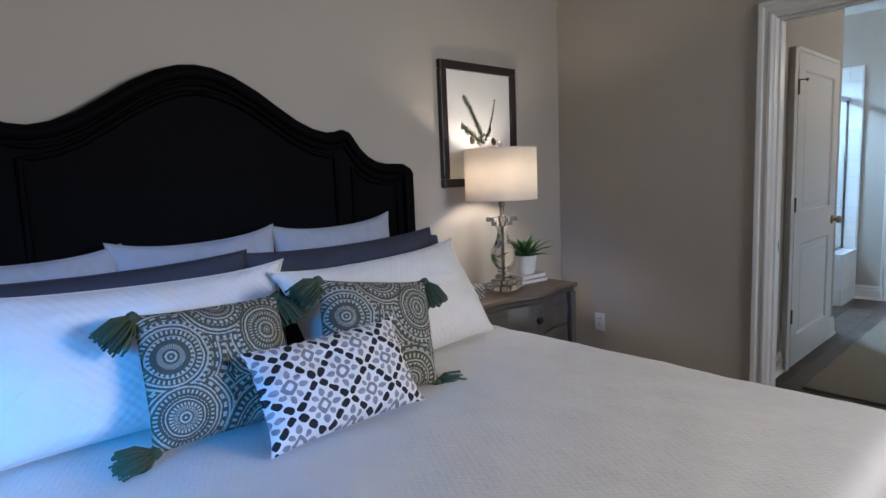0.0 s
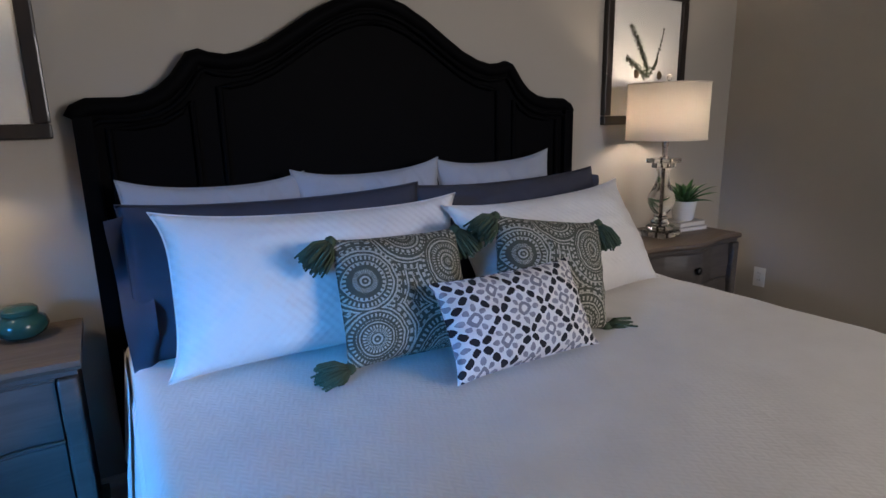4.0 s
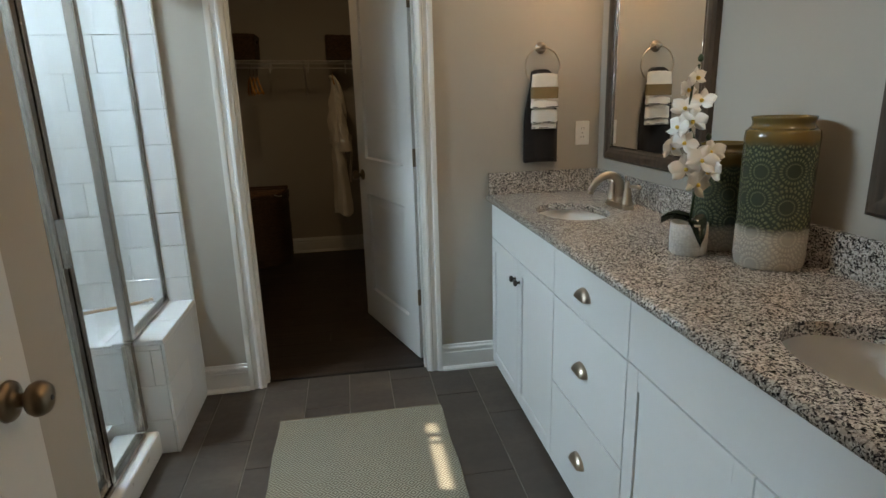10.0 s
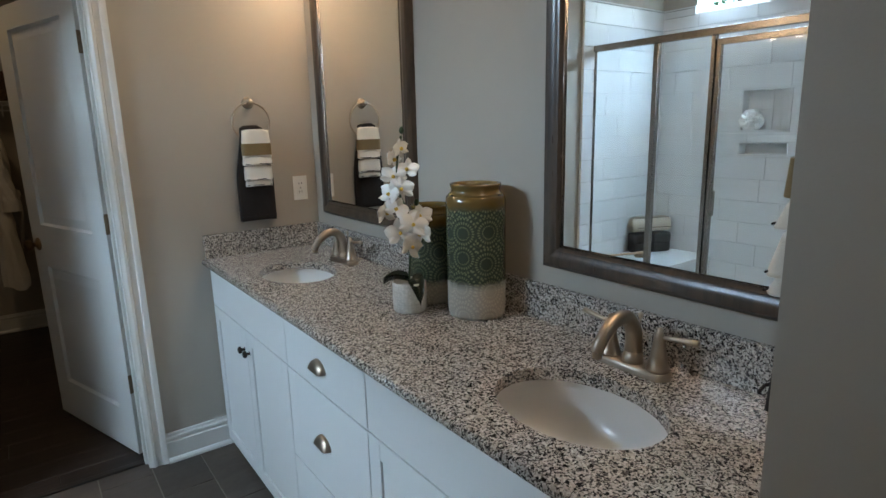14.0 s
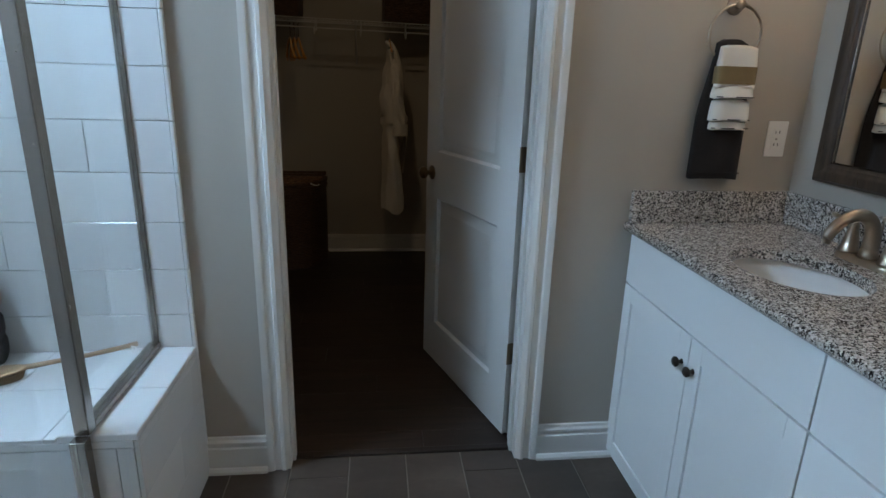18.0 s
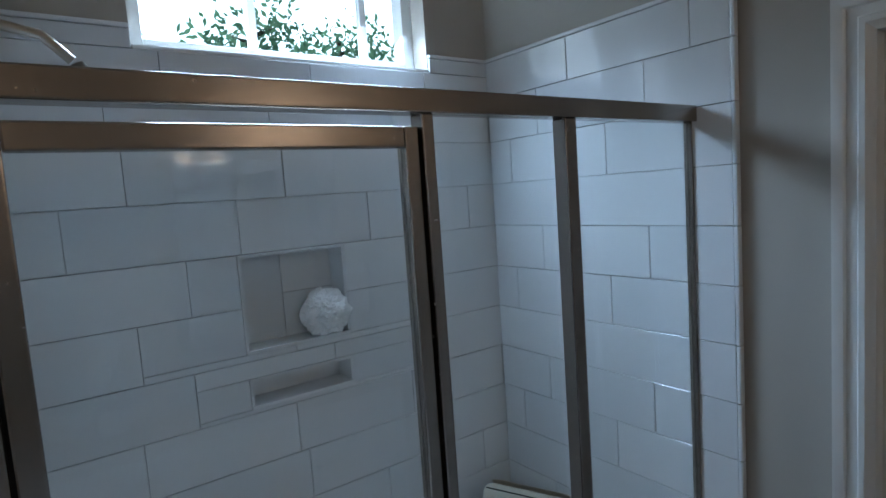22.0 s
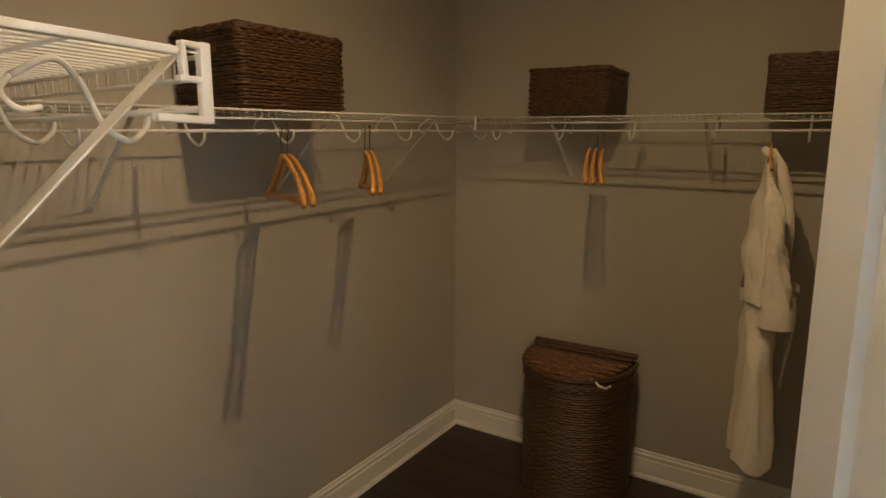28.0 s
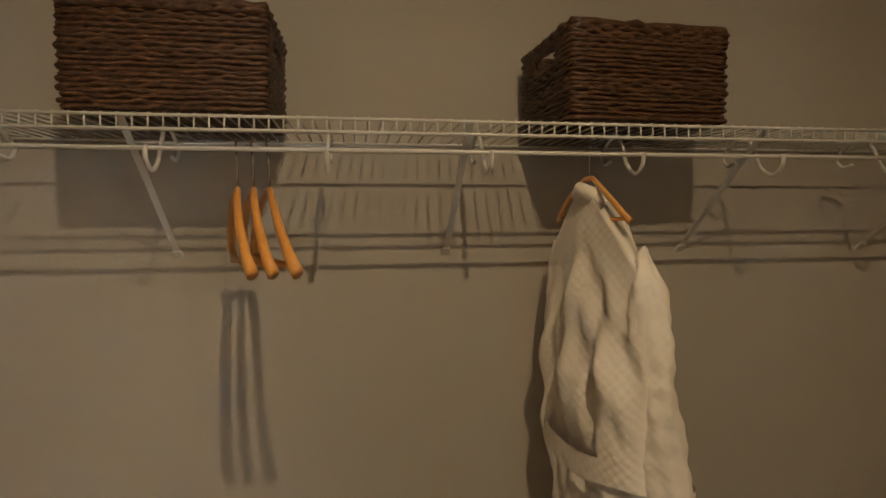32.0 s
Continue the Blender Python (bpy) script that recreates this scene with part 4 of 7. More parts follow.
# -- pillows --
def pillow_mesh(w, h, t, n=48, ears=0.03, slump=0.0, quilted=0, seed=0, soft=2.6):
    """A stuffed cushion: x across, y up its face, z its thickness."""
    bm = B()
    for s in (1, -1):
        def f(u, v):
            a, b = u * 2 - 1, v * 2 - 1
            ex = 1 - abs(a) ** soft
            ey = 1 - abs(b) ** soft
            bulge = max(0.0, ex * ey) ** 0.58
            pull = 1 - ears * (1 - (a * a) ** 2) * (abs(b) ** 3) * 1.0
            pull2 = 1 - ears * (1 - (b * b) ** 2) * (abs(a) ** 3)
            x = a * w / 2 * pull2
            y = b * h / 2 * pull
            z = s * t / 2 * bulge * (1 - 0.25 * slump * b)
            k = noise.noise((a * 2.2 + seed, b * 2.2, s * 3.1 + seed))
            z += s * 0.012 * k * bulge
            wr = noise.noise((a * 7 + seed * 3, b * 7, seed)) * 0.008 + 0.010 * math.sin(9 * a + 5 * b + seed) * max(0.0, abs(a) - 0.45) + 0.016 * math.sin(14 * b + 4 * a * a + seed) * max(0.0, abs(a) - 0.62) + 0.012 * math.sin(17 * a + seed) * max(0.0, abs(b) - 0.6)
            z += s * wr * bulge
            if quilted:
                q = min(abs(math.sin(quilted * math.pi * a / 2 + 0.9 * math.sin(b * 3 + sgn))) for sgn in (0.0, math.pi))
                z -= s * 0.009 * (1 - min(1.0, q * 3.2)) * bulge
            y -= slump * 0.03 * (1 - a * a) * (b > 0) * b
            return (x, y, z)
        surf(bm, f, n, n)
    bmesh.ops.remove_doubles(bm, verts=bm.verts, dist=0.0008)
    return bm


def stand(x, y, z, yaw, lean, roll=0.0):
    """Pose of a cushion whose face looks down the bed (+x), leaning back by lean degrees; z is its middle."""
    return Matrix.Translation((x, y, z)) @ pose(0, 0, 0, 0, 0, 90 + yaw) @ pose(0, 0, 0, 90 - lean, 0, 0) @ pose(0, 0, 0, 0, 0, roll)


def pillow(name, label, w, h, t, material, m, group, piping=None, **more):
    ob = thing(name, label, "pillow", m, group)
    part("cover", pillow_mesh(w, h, t, **more), material, ob, smooth=True)
    ears, slump, rim = more.get("ears", 0.03), more.get("slump", 0.0), []
    for i in range(96):
        q, k = divmod(i, 24)
        f = k / 12 - 1
        a, b = ((f, -1), (1, f), (-f, 1), (-1, -f))[q]
        rim.append((a * w / 2 * (1 - ears * (1 - b ** 4) * abs(a) ** 3), b * h / 2 * (1 - ears * (1 - a ** 4) * abs(b) ** 3) - slump * 0.03 * (1 - a * a) * max(0.0, b), 0))
    part("seam", tube(B(), rim, 0.0024, 6, closed=True), piping or material, ob, smooth=True)
    return ob


for i, (y, z, yaw, roll) in enumerate(((-0.085, 0.945, 3, -1), (0.46, 0.955, -2, 1.5), (1.035, 0.965, 0, 1.5))):
    pillow("quilted_pillow", "pale grey quilted sham pillow leaning on the headboard", 0.59, 0.52, 0.16, EURO, stand(-1.965, y, z - 0.022, yaw, 7, roll), "grey pillows at the headboard", quilted=3.5, n=84, ears=0.06, slump=0.8, soft=2.2, seed=i + 1)
for i, (x, y, z, yaw, lean, roll) in enumerate(((-1.735, 0.075, 0.915, -2, 14, 0), (-1.735, 0.985, 0.915, 4, 20, 0.5))):
    ob = pillow("slate_pillow", "dark slate cotton bed pillow behind the white shams", 0.93, 0.45, 0.19, SLATE, stand(x, y, z, yaw, lean, roll), "slate pillows", slump=0.6, seed=7 + i)
    s = -1 if i == 0 else 1
    bm = B()
    lo = 0.12 if i == 0 else 0.03
    surf(bm, lambda u, v: (s * (0.40 + (0.095 if i == 0 else 0.075) * u * (0.7 + 0.3 * v)), (v - 0.5) * 0.40 - lo * u * (1 - v) - 0.02 * u, (0.05 + 0.03 * (1 - u)) * math.sin(v * 6.283) * (1 - 0.4 * u) + 0.030 * math.sin(v * 13 + 2) * u), 14, 30)
    part("open_hem", bm, SLATE, ob, smooth=True)
for i, (x, y, z, yaw, lean, roll) in enumerate(((-1.565, 0.134, 0.905, 0, 15, -1.5), (-1.515, 0.985, 0.895, 7, 30, 1.0))):
    pillow("white_sham", "white textured cotton sham pillow standing on the bed", 0.92, 0.44, 0.22, SHAM, stand(x, y, z, yaw, lean, roll), "white shams", ears=0.085, slump=0.5, soft=2.3, seed=13 + i)


def tassel(parent, x, y, turn):
    bm = B()
    lathe(bm, [(0, 0.014), (0.012, 0.012), (0.017, 0.0), (0.014, -0.012), (0.010, -0.016), (0.018, -0.024)], 12, close=False)
    bmesh.ops.rotate(bm, verts=bm.verts, matrix=Matrix.Rotation(radians(-90), 3, 'X'))
    t = part("tassel", bm, TASSEL, parent, "green yarn tassel", smooth=True, place=Matrix.Translation((x, y, 0.0)) @ pose(0, 0, 0, 0, 0, turn))
    bm = B()
    rng = random.Random(round(x * 100 + y * 1000))
    for k in range(110):
        a, r = rng.uniform(0, 6.283), rng.uniform(0.2, 1.0)
        l = rng.uniform(0.070, 0.095)
        sp = 0.046 * r
        tube(bm, [(0.012 * r * math.cos(a), -0.006, 0.012 * r * math.sin(a)), (sp * 0.8 * math.cos(a), -0.035, sp * 0.8 * math.sin(a)), (sp * math.cos(a), -l, sp * math.sin(a))], 0.0032, 5)
    part("fringe", bm, TASSEL, t, smooth=True)


for i, (x, y, z, yaw, lean, roll) in enumerate(((-1.358, 0.272, 0.877, 0, 20, -1.5), (-1.285, 0.735, 0.880, -4, 21, -9))):
    ob = pillow("green_cushion", "square grey-green cushion printed with off-white medallions, tasselled corners", 0.395, 0.345, 0.14, GREENPRINT, stand(x, y, z, yaw, lean, roll), "green tasselled cushions", ears=0.06, seed=21 + i)
    for sx, sy, turn in ((-1, 1, -48), (1, 1, 28), (-1, -1, -78), (1, -1, 80)):
        tassel(ob, sx * 0.190, sy * 0.166, turn)
pillow("lumbar_cushion", "white oblong cushion with black and grey brush-stroke print", 0.475, 0.262, 0.12, DABPRINT, stand(-1.163, 0.511, 0.826, 0, 30, 0.5), "", ears=0.07, seed=33)


# -- nightstands --
def front_curve(y, w):
    """How far the serpentine front stands out."""
    return 0.025 * math.cos(y / w * 2 * math.pi) + 0.012 * math.cos(y / w * 4 * math.pi)


def band(y0, y1, z0, z1, x_back, off, w, n=28, bulge=0.0):
    """A curved board following the serpentine front."""
    bm = B()
    rows = []
    for i in range(n + 1):
        y = y0 + (y1 - y0) * i / n
        xf = off + front_curve(y, w)
        rows.append([bm.verts.new(p) for p in ((x_back, y, z0), (xf - 0.004, y, z0), (xf, y, z0 + 0.004), (xf + bulge, y, (z0 + z1) / 2), (xf, y, z1 - 0.004), (xf - 0.004, y, z1), (x_back, y, z1))])
    k = len(rows[0])
    for a, b in zip(rows, rows[1:]):
        for i in range(k):
            bm.faces.new((a[i], a[(i + 1) % k], b[(i + 1) % k], b[i]))
    bm.faces.new(rows[0])
    bm.faces.new(rows[-1])
    return bm


def nightstand(m, label):
    ob = thing("nightstand", label, "nightstand", m, "nightstands")
    w, d, h = 0.76, 0.40, 0.735      # the back stands at x = 0, the front looks to +x
    part("top", band(-w / 2 - 0.015, w / 2 + 0.015, h - 0.026, h, 0.0, d + 0.018, w + 0.03, bulge=0.004), STANDWOOD, ob, "weathered oak top with a shaped edge", auto=40)
    part("top_moulding", band(-w / 2 - 0.004, w / 2 + 0.004, h - 0.045, h - 0.0262, 0.0, d + 0.004, w, bulge=0.0), STANDPAINT, ob, auto=40)
    part("carcass", band(-w / 2 + 0.012, w / 2 - 0.012, 0.10, h - 0.0452, 0.0, d - 0.03, w), STANDPAINT, ob, auto=40)
    for s in (-1, 1):
        part("corner_post", bx(d - 0.055, s * (w / 2 - 0.045), 0.10, d + 0.008, s * (w / 2 + 0.001), h - 0.0455, bev=0.010, seg=3), STANDPAINT, ob, auto=40)
        part("bracket_foot", bx(d - 0.07, s * (w / 2 - 0.10), 0.0, d + 0.020, s * (w / 2 + 0.010), 0.099, bev=0.014, seg=3), STANDPAINT, ob, auto=40)
        part("back_foot", bx(0.01, s * (w / 2 - 0.06), 0.0, 0.08, s * (w / 2 - 0.002), 0.099, bev=0.006), STANDPAINT, ob)
    part("base_moulding", band(-w / 2 - 0.012, w / 2 + 0.012, 0.085, 0.125, 0.0, d + 0.014, w + 0.02, bulge=0.003), STANDPAINT, ob, auto=40)
    # shaped apron between the feet
    bm = B()
    rows = []
    for i in range(25):
        y = (i / 24 - 0.5) * (w - 0.18)
        q = abs(y) / (w / 2 - 0.09)
        z = 0.075 - 0.045 * smoothstep(0.55, 1.0, q)
        x = d + 0.012 + front_curve(y, w)
        rows.append([bm.verts.new(p) for p in ((x - 0.02, y, z), (x, y, z), (x, y, 0.086), (x - 0.02, y, 0.086))])
    for a, b in zip(rows, rows[1:]):
        for i in range(4):
            bm.faces.new((a[i], a[(i + 1) % 4], b[(i + 1) % 4], b[i]))
    part("apron", bm, STANDPAINT, ob, auto=40)
    for k in range(3):
        z0 = 0.135 + k * 0.186
        dr = part("drawer", band(-w / 2 + 0.052, w / 2 - 0.052, z0, z0 + 0.174, d - 0.06, d - 0.004, w, bulge=0.006), STANDPAINT, ob, auto=40)
        part("drawer_bead", band(-w / 2 + 0.050, w / 2 - 0.050, z0 + 0.176, z0 + 0.184, d - 0.06, d + 0.002, w), STANDPAINT, dr, auto=40)
        part("knob", lathe(B(), [(0, 0.026), (0.012, 0.025), (0.019, 0.020), (0.020, 0.014), (0.014, 0.009), (0.007, 0.006), (0.008, 0.0)], 20), BLACKKNOB, dr, "black round knob", smooth=True,
             place=pose(d + front_curve(0, w) + 0.001, 0, z0 + 0.09, 0, 90, 0))
    return ob


nightstand(pose(XH + 0.019, 2.035, 0), "weathered grey-brown wooden nightstand with three serpentine drawers")
nightstand(pose(XH + 0.019, -0.915, 0), "weathered grey-brown wooden nightstand with three serpentine drawers")


# -- table lamps --
def table_lamp(m):
    ob = thing("table_lamp", "clear crystal baluster table lamp with a white drum shade, lit", "lamp", m, "bedside lamps")
    part("base", bx(-0.075, -0.075, 0, 0.075, 0.075, 0.030, bev=0.004), CRYSTAL, ob, "square clear crystal foot")
    part("step", bx(-0.05, -0.05, 0.0302, 0.05, 0.05, 0.055, bev=0.004), CRYSTAL, ob)
    part("body", lathe(B(), [(0, 0.0555), (0.030, 0.0555), (0.046, 0.066), (0.046, 0.075), (0.034, 0.084), (0.030, 0.092), (0.034, 0.10), (0.030, 0.112), (0.050, 0.135), (0.064, 0.165), (0.068, 0.190),
                       (0.062, 0.215), (0.046, 0.245), (0.034, 0.275), (0.028, 0.305), (0.028, 0.325), (0.036, 0.338), (0.036, 0.347), (0, 0.347)], 40), CRYSTAL, ob, "clear crystal baluster", auto=35)
    part("cap_block", bx(-0.042, -0.042, 0.3475, 0.042, 0.042, 0.372, bev=0.004), CRYSTAL, ob)
    part("top_block", bx(-0.062, -0.062, 0.3725, 0.062, 0.062, 0.396, bev=0.004), CRYSTAL, ob, "square clear crystal block")
    part("core_rod", lathe(B(), [(0, 0.0), (0.006, 0.0), (0.006, 0.40), (0, 0.40)], 12), CHROME, ob, smooth=True)
    part("socket", lathe(B(), [(0, 0.3965), (0.022, 0.3965), (0.022, 0.402), (0.012, 0.408), (0.012, 0.45), (0.016, 0.452), (0.016, 0.51), (0, 0.51)], 20), CHROME, ob, "chrome lamp socket", auto=35)
    part("bulb", lathe(B(), [(0, 0.512), (0.013, 0.512), (0.016, 0.53), (0.028, 0.56), (0.030, 0.585), (0.020, 0.61), (0, 0.618)], 16), LAMPGLASS, ob, "glowing bulb", smooth=True).visible_shadow = False
    z0, z1, r = 0.488, 0.755, 0.192
    sh = part("shade", lathe(B(), [(r, z0), (r, z1), (r - 0.002, z1), (r - 0.002, z0), (r, z0)], 64, close=False), SHADE, ob, "white linen drum shade", smooth=True)
    for z in (z0, z1):
        part("rim", tube(B(), [(r * math.cos(a), r * math.sin(a), z) for a in (2 * math.pi * i / 64 for i in range(64))], 0.003, 6, closed=True), SHADE, sh, smooth=True)
    for k in range(3):
        a = 2.1 * k
        part("spider", tube(B(), [(0, 0, z1 - 0.03), (r * math.cos(a), r * math.sin(a), z1 - 0.012)], 0.002, 6), CHROME, sh)
    part("harp", tube(B(), [(0.0, 0.0, 0.51), (0.05, 0, 0.55), (0.06, 0, 0.64), (0.03, 0, 0.71), (0, 0, 0.725), (-0.03, 0, 0.71), (-0.06, 0, 0.64), (-0.05, 0, 0.55), (0, 0, 0.51)], 0.002, 6), CHROME, ob)
    part("finial", lathe(B(), [(0, 0.80), (0.009, 0.797), (0.014, 0.787), (0.012, 0.775), (0.005, 0.770), (0.006, 0.722), (0, 0.722)], 16), CRYSTAL, ob, "crystal finial", smooth=True)
    return ob


lampr = table_lamp(pose(-1.93, 2.03, 0.737, 0, 0, 8))
copy_thing(lampr, pose(-1.93, -0.906, 0.737, 0, 0, 4))


# -- framed prints --
def picture(m, label, seed):
    ob = thing("framed_print", label, "picture", m, "prints above the nightstands")
    w, h = 0.60, 0.672
    part("backing", bx(0.002, -w / 2 + 0.004, 0.004, 0.012, w / 2 - 0.004, h - 0.004), PAPER, ob)
    art = part("print", bx(0.0125, -w / 2 + 0.04, 0.04, 0.0135, w / 2 - 0.04, h - 0.04), PAPER, ob, "white botanical print")
    for a in ((-w / 2, 0, w / 2, 0.045), (-w / 2, h - 0.045, w / 2, h), (-w / 2, 0.0455, -w / 2 + 0.045, h - 0.0455), (w / 2 - 0.045, 0.0455, w / 2, h - 0.0455)):
        part("frame_bar", bx(0.0, a[0], a[1], 0.030, a[2], a[3], bev=0.006), PICFRAME, ob)
    rng = random.Random(seed)
    for y0, z0, y1, z1, bend, kind in ((0.030, 0.240, -0.118, 0.485, 0.008, "needle"), (0.030, 0.235, -0.140, 0.330, -0.008, "needle"), (0.030, 0.235, 0.126, 0.480, 0.012, "leaf"), (0.045, 0.27, 0.085, 0.335, 0.01, "leaf")):
        pts = [(0.0145, y0 + (y1 - y0) * i / 12 + bend * math.sin(i / 12 * math.pi), z0 + (z1 - z0) * i / 12) for i in range(13)]
        bm = tube(B(), pts, 0.0016, 6)
        for i in range(1, 13):
            t, (_, cy, cz) = i / 12, pts[i]
            an = math.atan2(pts[i][2] - pts[i - 1][2], pts[i][1] - pts[i - 1][1])
            for s in (-1, 1):
                for q in range(11 if kind == "needle" else 1):
                    a = an + s * (0.75 + rng.uniform(-0.5, 0.5))
                    l = (0.026 if kind == "needle" else 0.022) * rng.uniform(0.6, 1.1) * (1.15 - 0.55 * t)
                    wd = 0.0022 if kind == "needle" else 0.0055
                    oy, oz = (rng.uniform(-0.011, 0.011), rng.uniform(-0.013, 0.013)) if kind == "needle" else (0.0, 0.0)
                    c, sn = math.cos(a), math.sin(a)
                    bm.faces.new([bm.verts.new((0.0148 + 0.0003 * q, cy + oy + c * u - sn * v, cz + oz + sn * u + c * v)) for u, v in ((0, 0), (l * 0.45, wd), (l, 0), (l * 0.45, -wd))])
        part("pressed_sprig", bm, PRESSED, art, "dark green pressed sprig")
    for y, z in ((-0.060, 0.232), (0.115, 0.228)):
        part("acorn", lathe(B(), [(0, 0.0), (0.014, 0.006), (0.021, 0.02), (0.016, 0.036), (0, 0.048)], 14, Matrix.Scale(0.12, 4, (1, 0, 0))), BRONZE, art, "brown acorn", smooth=True, place=pose(0.0165, y, z, 20, 0, 0))
    p = part("glazing", bx(0.018, -w / 2 + 0.044, 0.044, 0.0195, w / 2 - 0.044, h - 0.044), PICGLASS, ob, "clear picture glass")
    p.visible_shadow = False
    return ob


picture(pose(XH, 2.105, 1.299), "white botanical print in a dark wooden frame", 5)
picture(pose(XH, -0.817, 1.310), "white botanical print in a dark wooden frame", 9)

# -- things on the nightstand by the door --
box_ob = thing("trinket_box", "black and white patterned hexagonal trinket box on the nightstand", "box", pose(-1.945, 1.765, 0.737, 0, 0, 12) @ Matrix.Diagonal((1.40, 1.40, 1.1, 1)))


def lattice():
    n = Nodes("black_white_lattice")
    x, y, z = n.split()[:3]
    a = n.math('PINGPONG', n.math('ADD', n.math('ADD', x, y), z), 0.010)
    b = n.math('PINGPONG', n.math('SUBTRACT', n.math('ADD', x, y), z), 0.010)
    m = n.math('LESS_THAN', n.math('MINIMUM', a, b), 0.0022)
    return n.done(n.mix(m, (0.012, 0.011, 0.013), (0.60, 0.57, 0.52)), 0.35, 0, None)


LATTICE = lattice()
hexa = lambda r, z: [(r * math.cos(math.pi / 3 * k), r * 0.75 * math.sin(math.pi / 3 * k), z) for k in range(6)]
for nm, r, z0, z1 in (("body", 0.075, 0.0, 0.034), ("lid", 0.078, 0.0345, 0.052)):
    bm = B()
    a, b = [bm.verts.new(p) for p in hexa(r, z0)], [bm.verts.new(p) for p in hexa(r, z1)]
    bridge(bm, a, b)
    bm.faces.new(a)
    bm.faces.new(b)
    bmesh.ops.bevel(bm, geom=list(bm.edges), offset=0.0015, segments=1, affect='EDGES')
    part(nm, bm, LATTICE, box_ob)
COVER = plain("pale_book_cloth", (0.50, 0.47, 0.45), 0.7, var=0.05, big=20, fine=400, bump=0.2)
for k, (w, d, t, rz) in enumerate(((0.215, 0.15, 0.020, -6), (0.20, 0.14, 0.024, -2))):
    z = 0.7355 if k == 0 else 0.7585
    bk = thing("book", "closed pale cloth-bound book lying on the nightstand", "book", pose(-1.985, 2.285, z, 0, 0, 90 + rz), "stacked books")
    part("pages", bx(-w / 2 + 0.004, -d / 2 + 0.004, 0.0025, w / 2 - 0.004, d / 2 - 0.001, t - 0.0025), PAPER, bk, "white page block")
    part("front_cover", bx(-w / 2, -d / 2, t - 0.0024, w / 2, d / 2, t, bev=0.0006), COVER, bk)
    part("back_cover", bx(-w / 2, -d / 2, 0, w / 2, d / 2, 0.0024, bev=0.0006), COVER, bk)
    part("spine", bx(-w / 2, d / 2 - 0.001, 0.0005, w / 2, d / 2 + 0.002, t - 0.0005, bev=0.0006), COVER, bk)
pl = thing("potted_succulent", "green spiky succulent in a small white pot on the books", "plant", pose(-1.985, 2.285, 0.7835) @ Matrix.Scale(1.30, 4))
part("pot", lathe(B(), [(0, 0), (0.036, 0), (0.042, 0.01), (0.050, 0.07), (0.052, 0.082), (0.048, 0.082), (0.044, 0.07), (0.0, 0.07)], 32), PORCELAIN, pl, "white ceramic pot", auto=40)
rng = random.Random(4)
for k in range(30):
    a, tilt = k * 2.4, 0.20 + 1.05 * (k / 30)
    l, wd = rng.uniform(0.10, 0.15) * (1.0 if k > 8 else 0.85), 0.019
    bm = B()
    rows = []
    for i in range(8):
        t = i / 7
        w2 = wd * (1 - t) ** 0.7 * (0.75 + 0.6 * t * (1 - t) * 2)
        lift = l * t * math.cos(tilt + 0.25 * t * t)
        outw = l * t * math.sin(tilt + 0.25 * t * t) + 0.008
        rows.append([bm.verts.new((outw + c * 0.3 * w2 * 0, s * w2, lift + c * w2 * 0.45)) for s, c in ((-1, 0.4), (0, -0.5), (1, 0.4), (0, 0.9))])
    for p, q in zip(rows, rows[1:]):
        for i in range(4):
            bm.faces.new((p[i], p[(i + 1) % 4], q[(i + 1) % 4], q[i]))
    part("leaf", bm, SUCCULENT, pl, smooth=True, place=pose(0, 0, 0.07, 0, 0, math.degrees(a)))

# -- things on the other nightstand --
jar = thing("lidded_jar", "small dark green glazed lidded jar on the nightstand", "jar", pose(-2.03, -0.668, 0.737) @ Matrix.Scale(1.27, 4))
part("body", lathe(B(), [(0, 0), (0.030, 0), (0.048, 0.012), (0.055, 0.028), (0.050, 0.044), (0.036, 0.054), (0.034, 0.058), (0, 0.058)], 36), POT, jar, smooth=True)
part("lid", lathe(B(), [(0, 0.078), (0.012, 0.077), (0.030, 0.074), (0.037, 0.068), (0.038, 0.0585), (0, 0.0585)], 36), POT, jar, "green glazed lid", auto=40)
ck = thing("alarm_clock", "square metal alarm clock with a white dial and roman-style figures", "clock", pose(-2.02, -1.178, 0.737, 0, 0, 22) @ Matrix.Scale(1.27, 4))
part("case", bx(-0.03, -0.067, 0.028, 0.02, 0.067, 0.165, bev=0.014, seg=4), CLOCKMETAL, ck, "worn metal case", auto=40)
part("bezel", lathe(B(), [(0.060, 0.0), (0.060, 0.010), (0.054, 0.013), (0.051, 0.008), (0.051, 0.0), (0.060, 0.0)], 48, close=False), CLOCKMETAL, ck, auto=40, place=pose(0.020, 0, 0.097, 0, 90, 0))
dial = part("dial", lathe(B(), [(0, 0.004), (0.051, 0.004), (0.051, 0.0), (0, 0.0)], 40), PAPER, ck, "white dial", place=pose(0.020, 0, 0.097, 0, 90, 0))


def text(body, size, material, parent, m, name="figure"):
    cu = bpy.data.curves.new(name, 'FONT')
    cu.body, cu.size, cu.align_x, cu.align_y, cu.extrude = body, size, 'CENTER', 'CENTER', 0.0003
    tmp = bpy.data.objects.new(name, cu)
    scene.collection.objects.link(tmp)
    me = bpy.data.meshes.new_from_object(tmp.evaluated_get(bpy.context.evaluated_depsgraph_get()))
    bpy.data.objects.remove(tmp)
    me.materials.append(material)
    ob = new(name, me)
    ob.parent, ob.matrix_basis = parent, m
    return ob


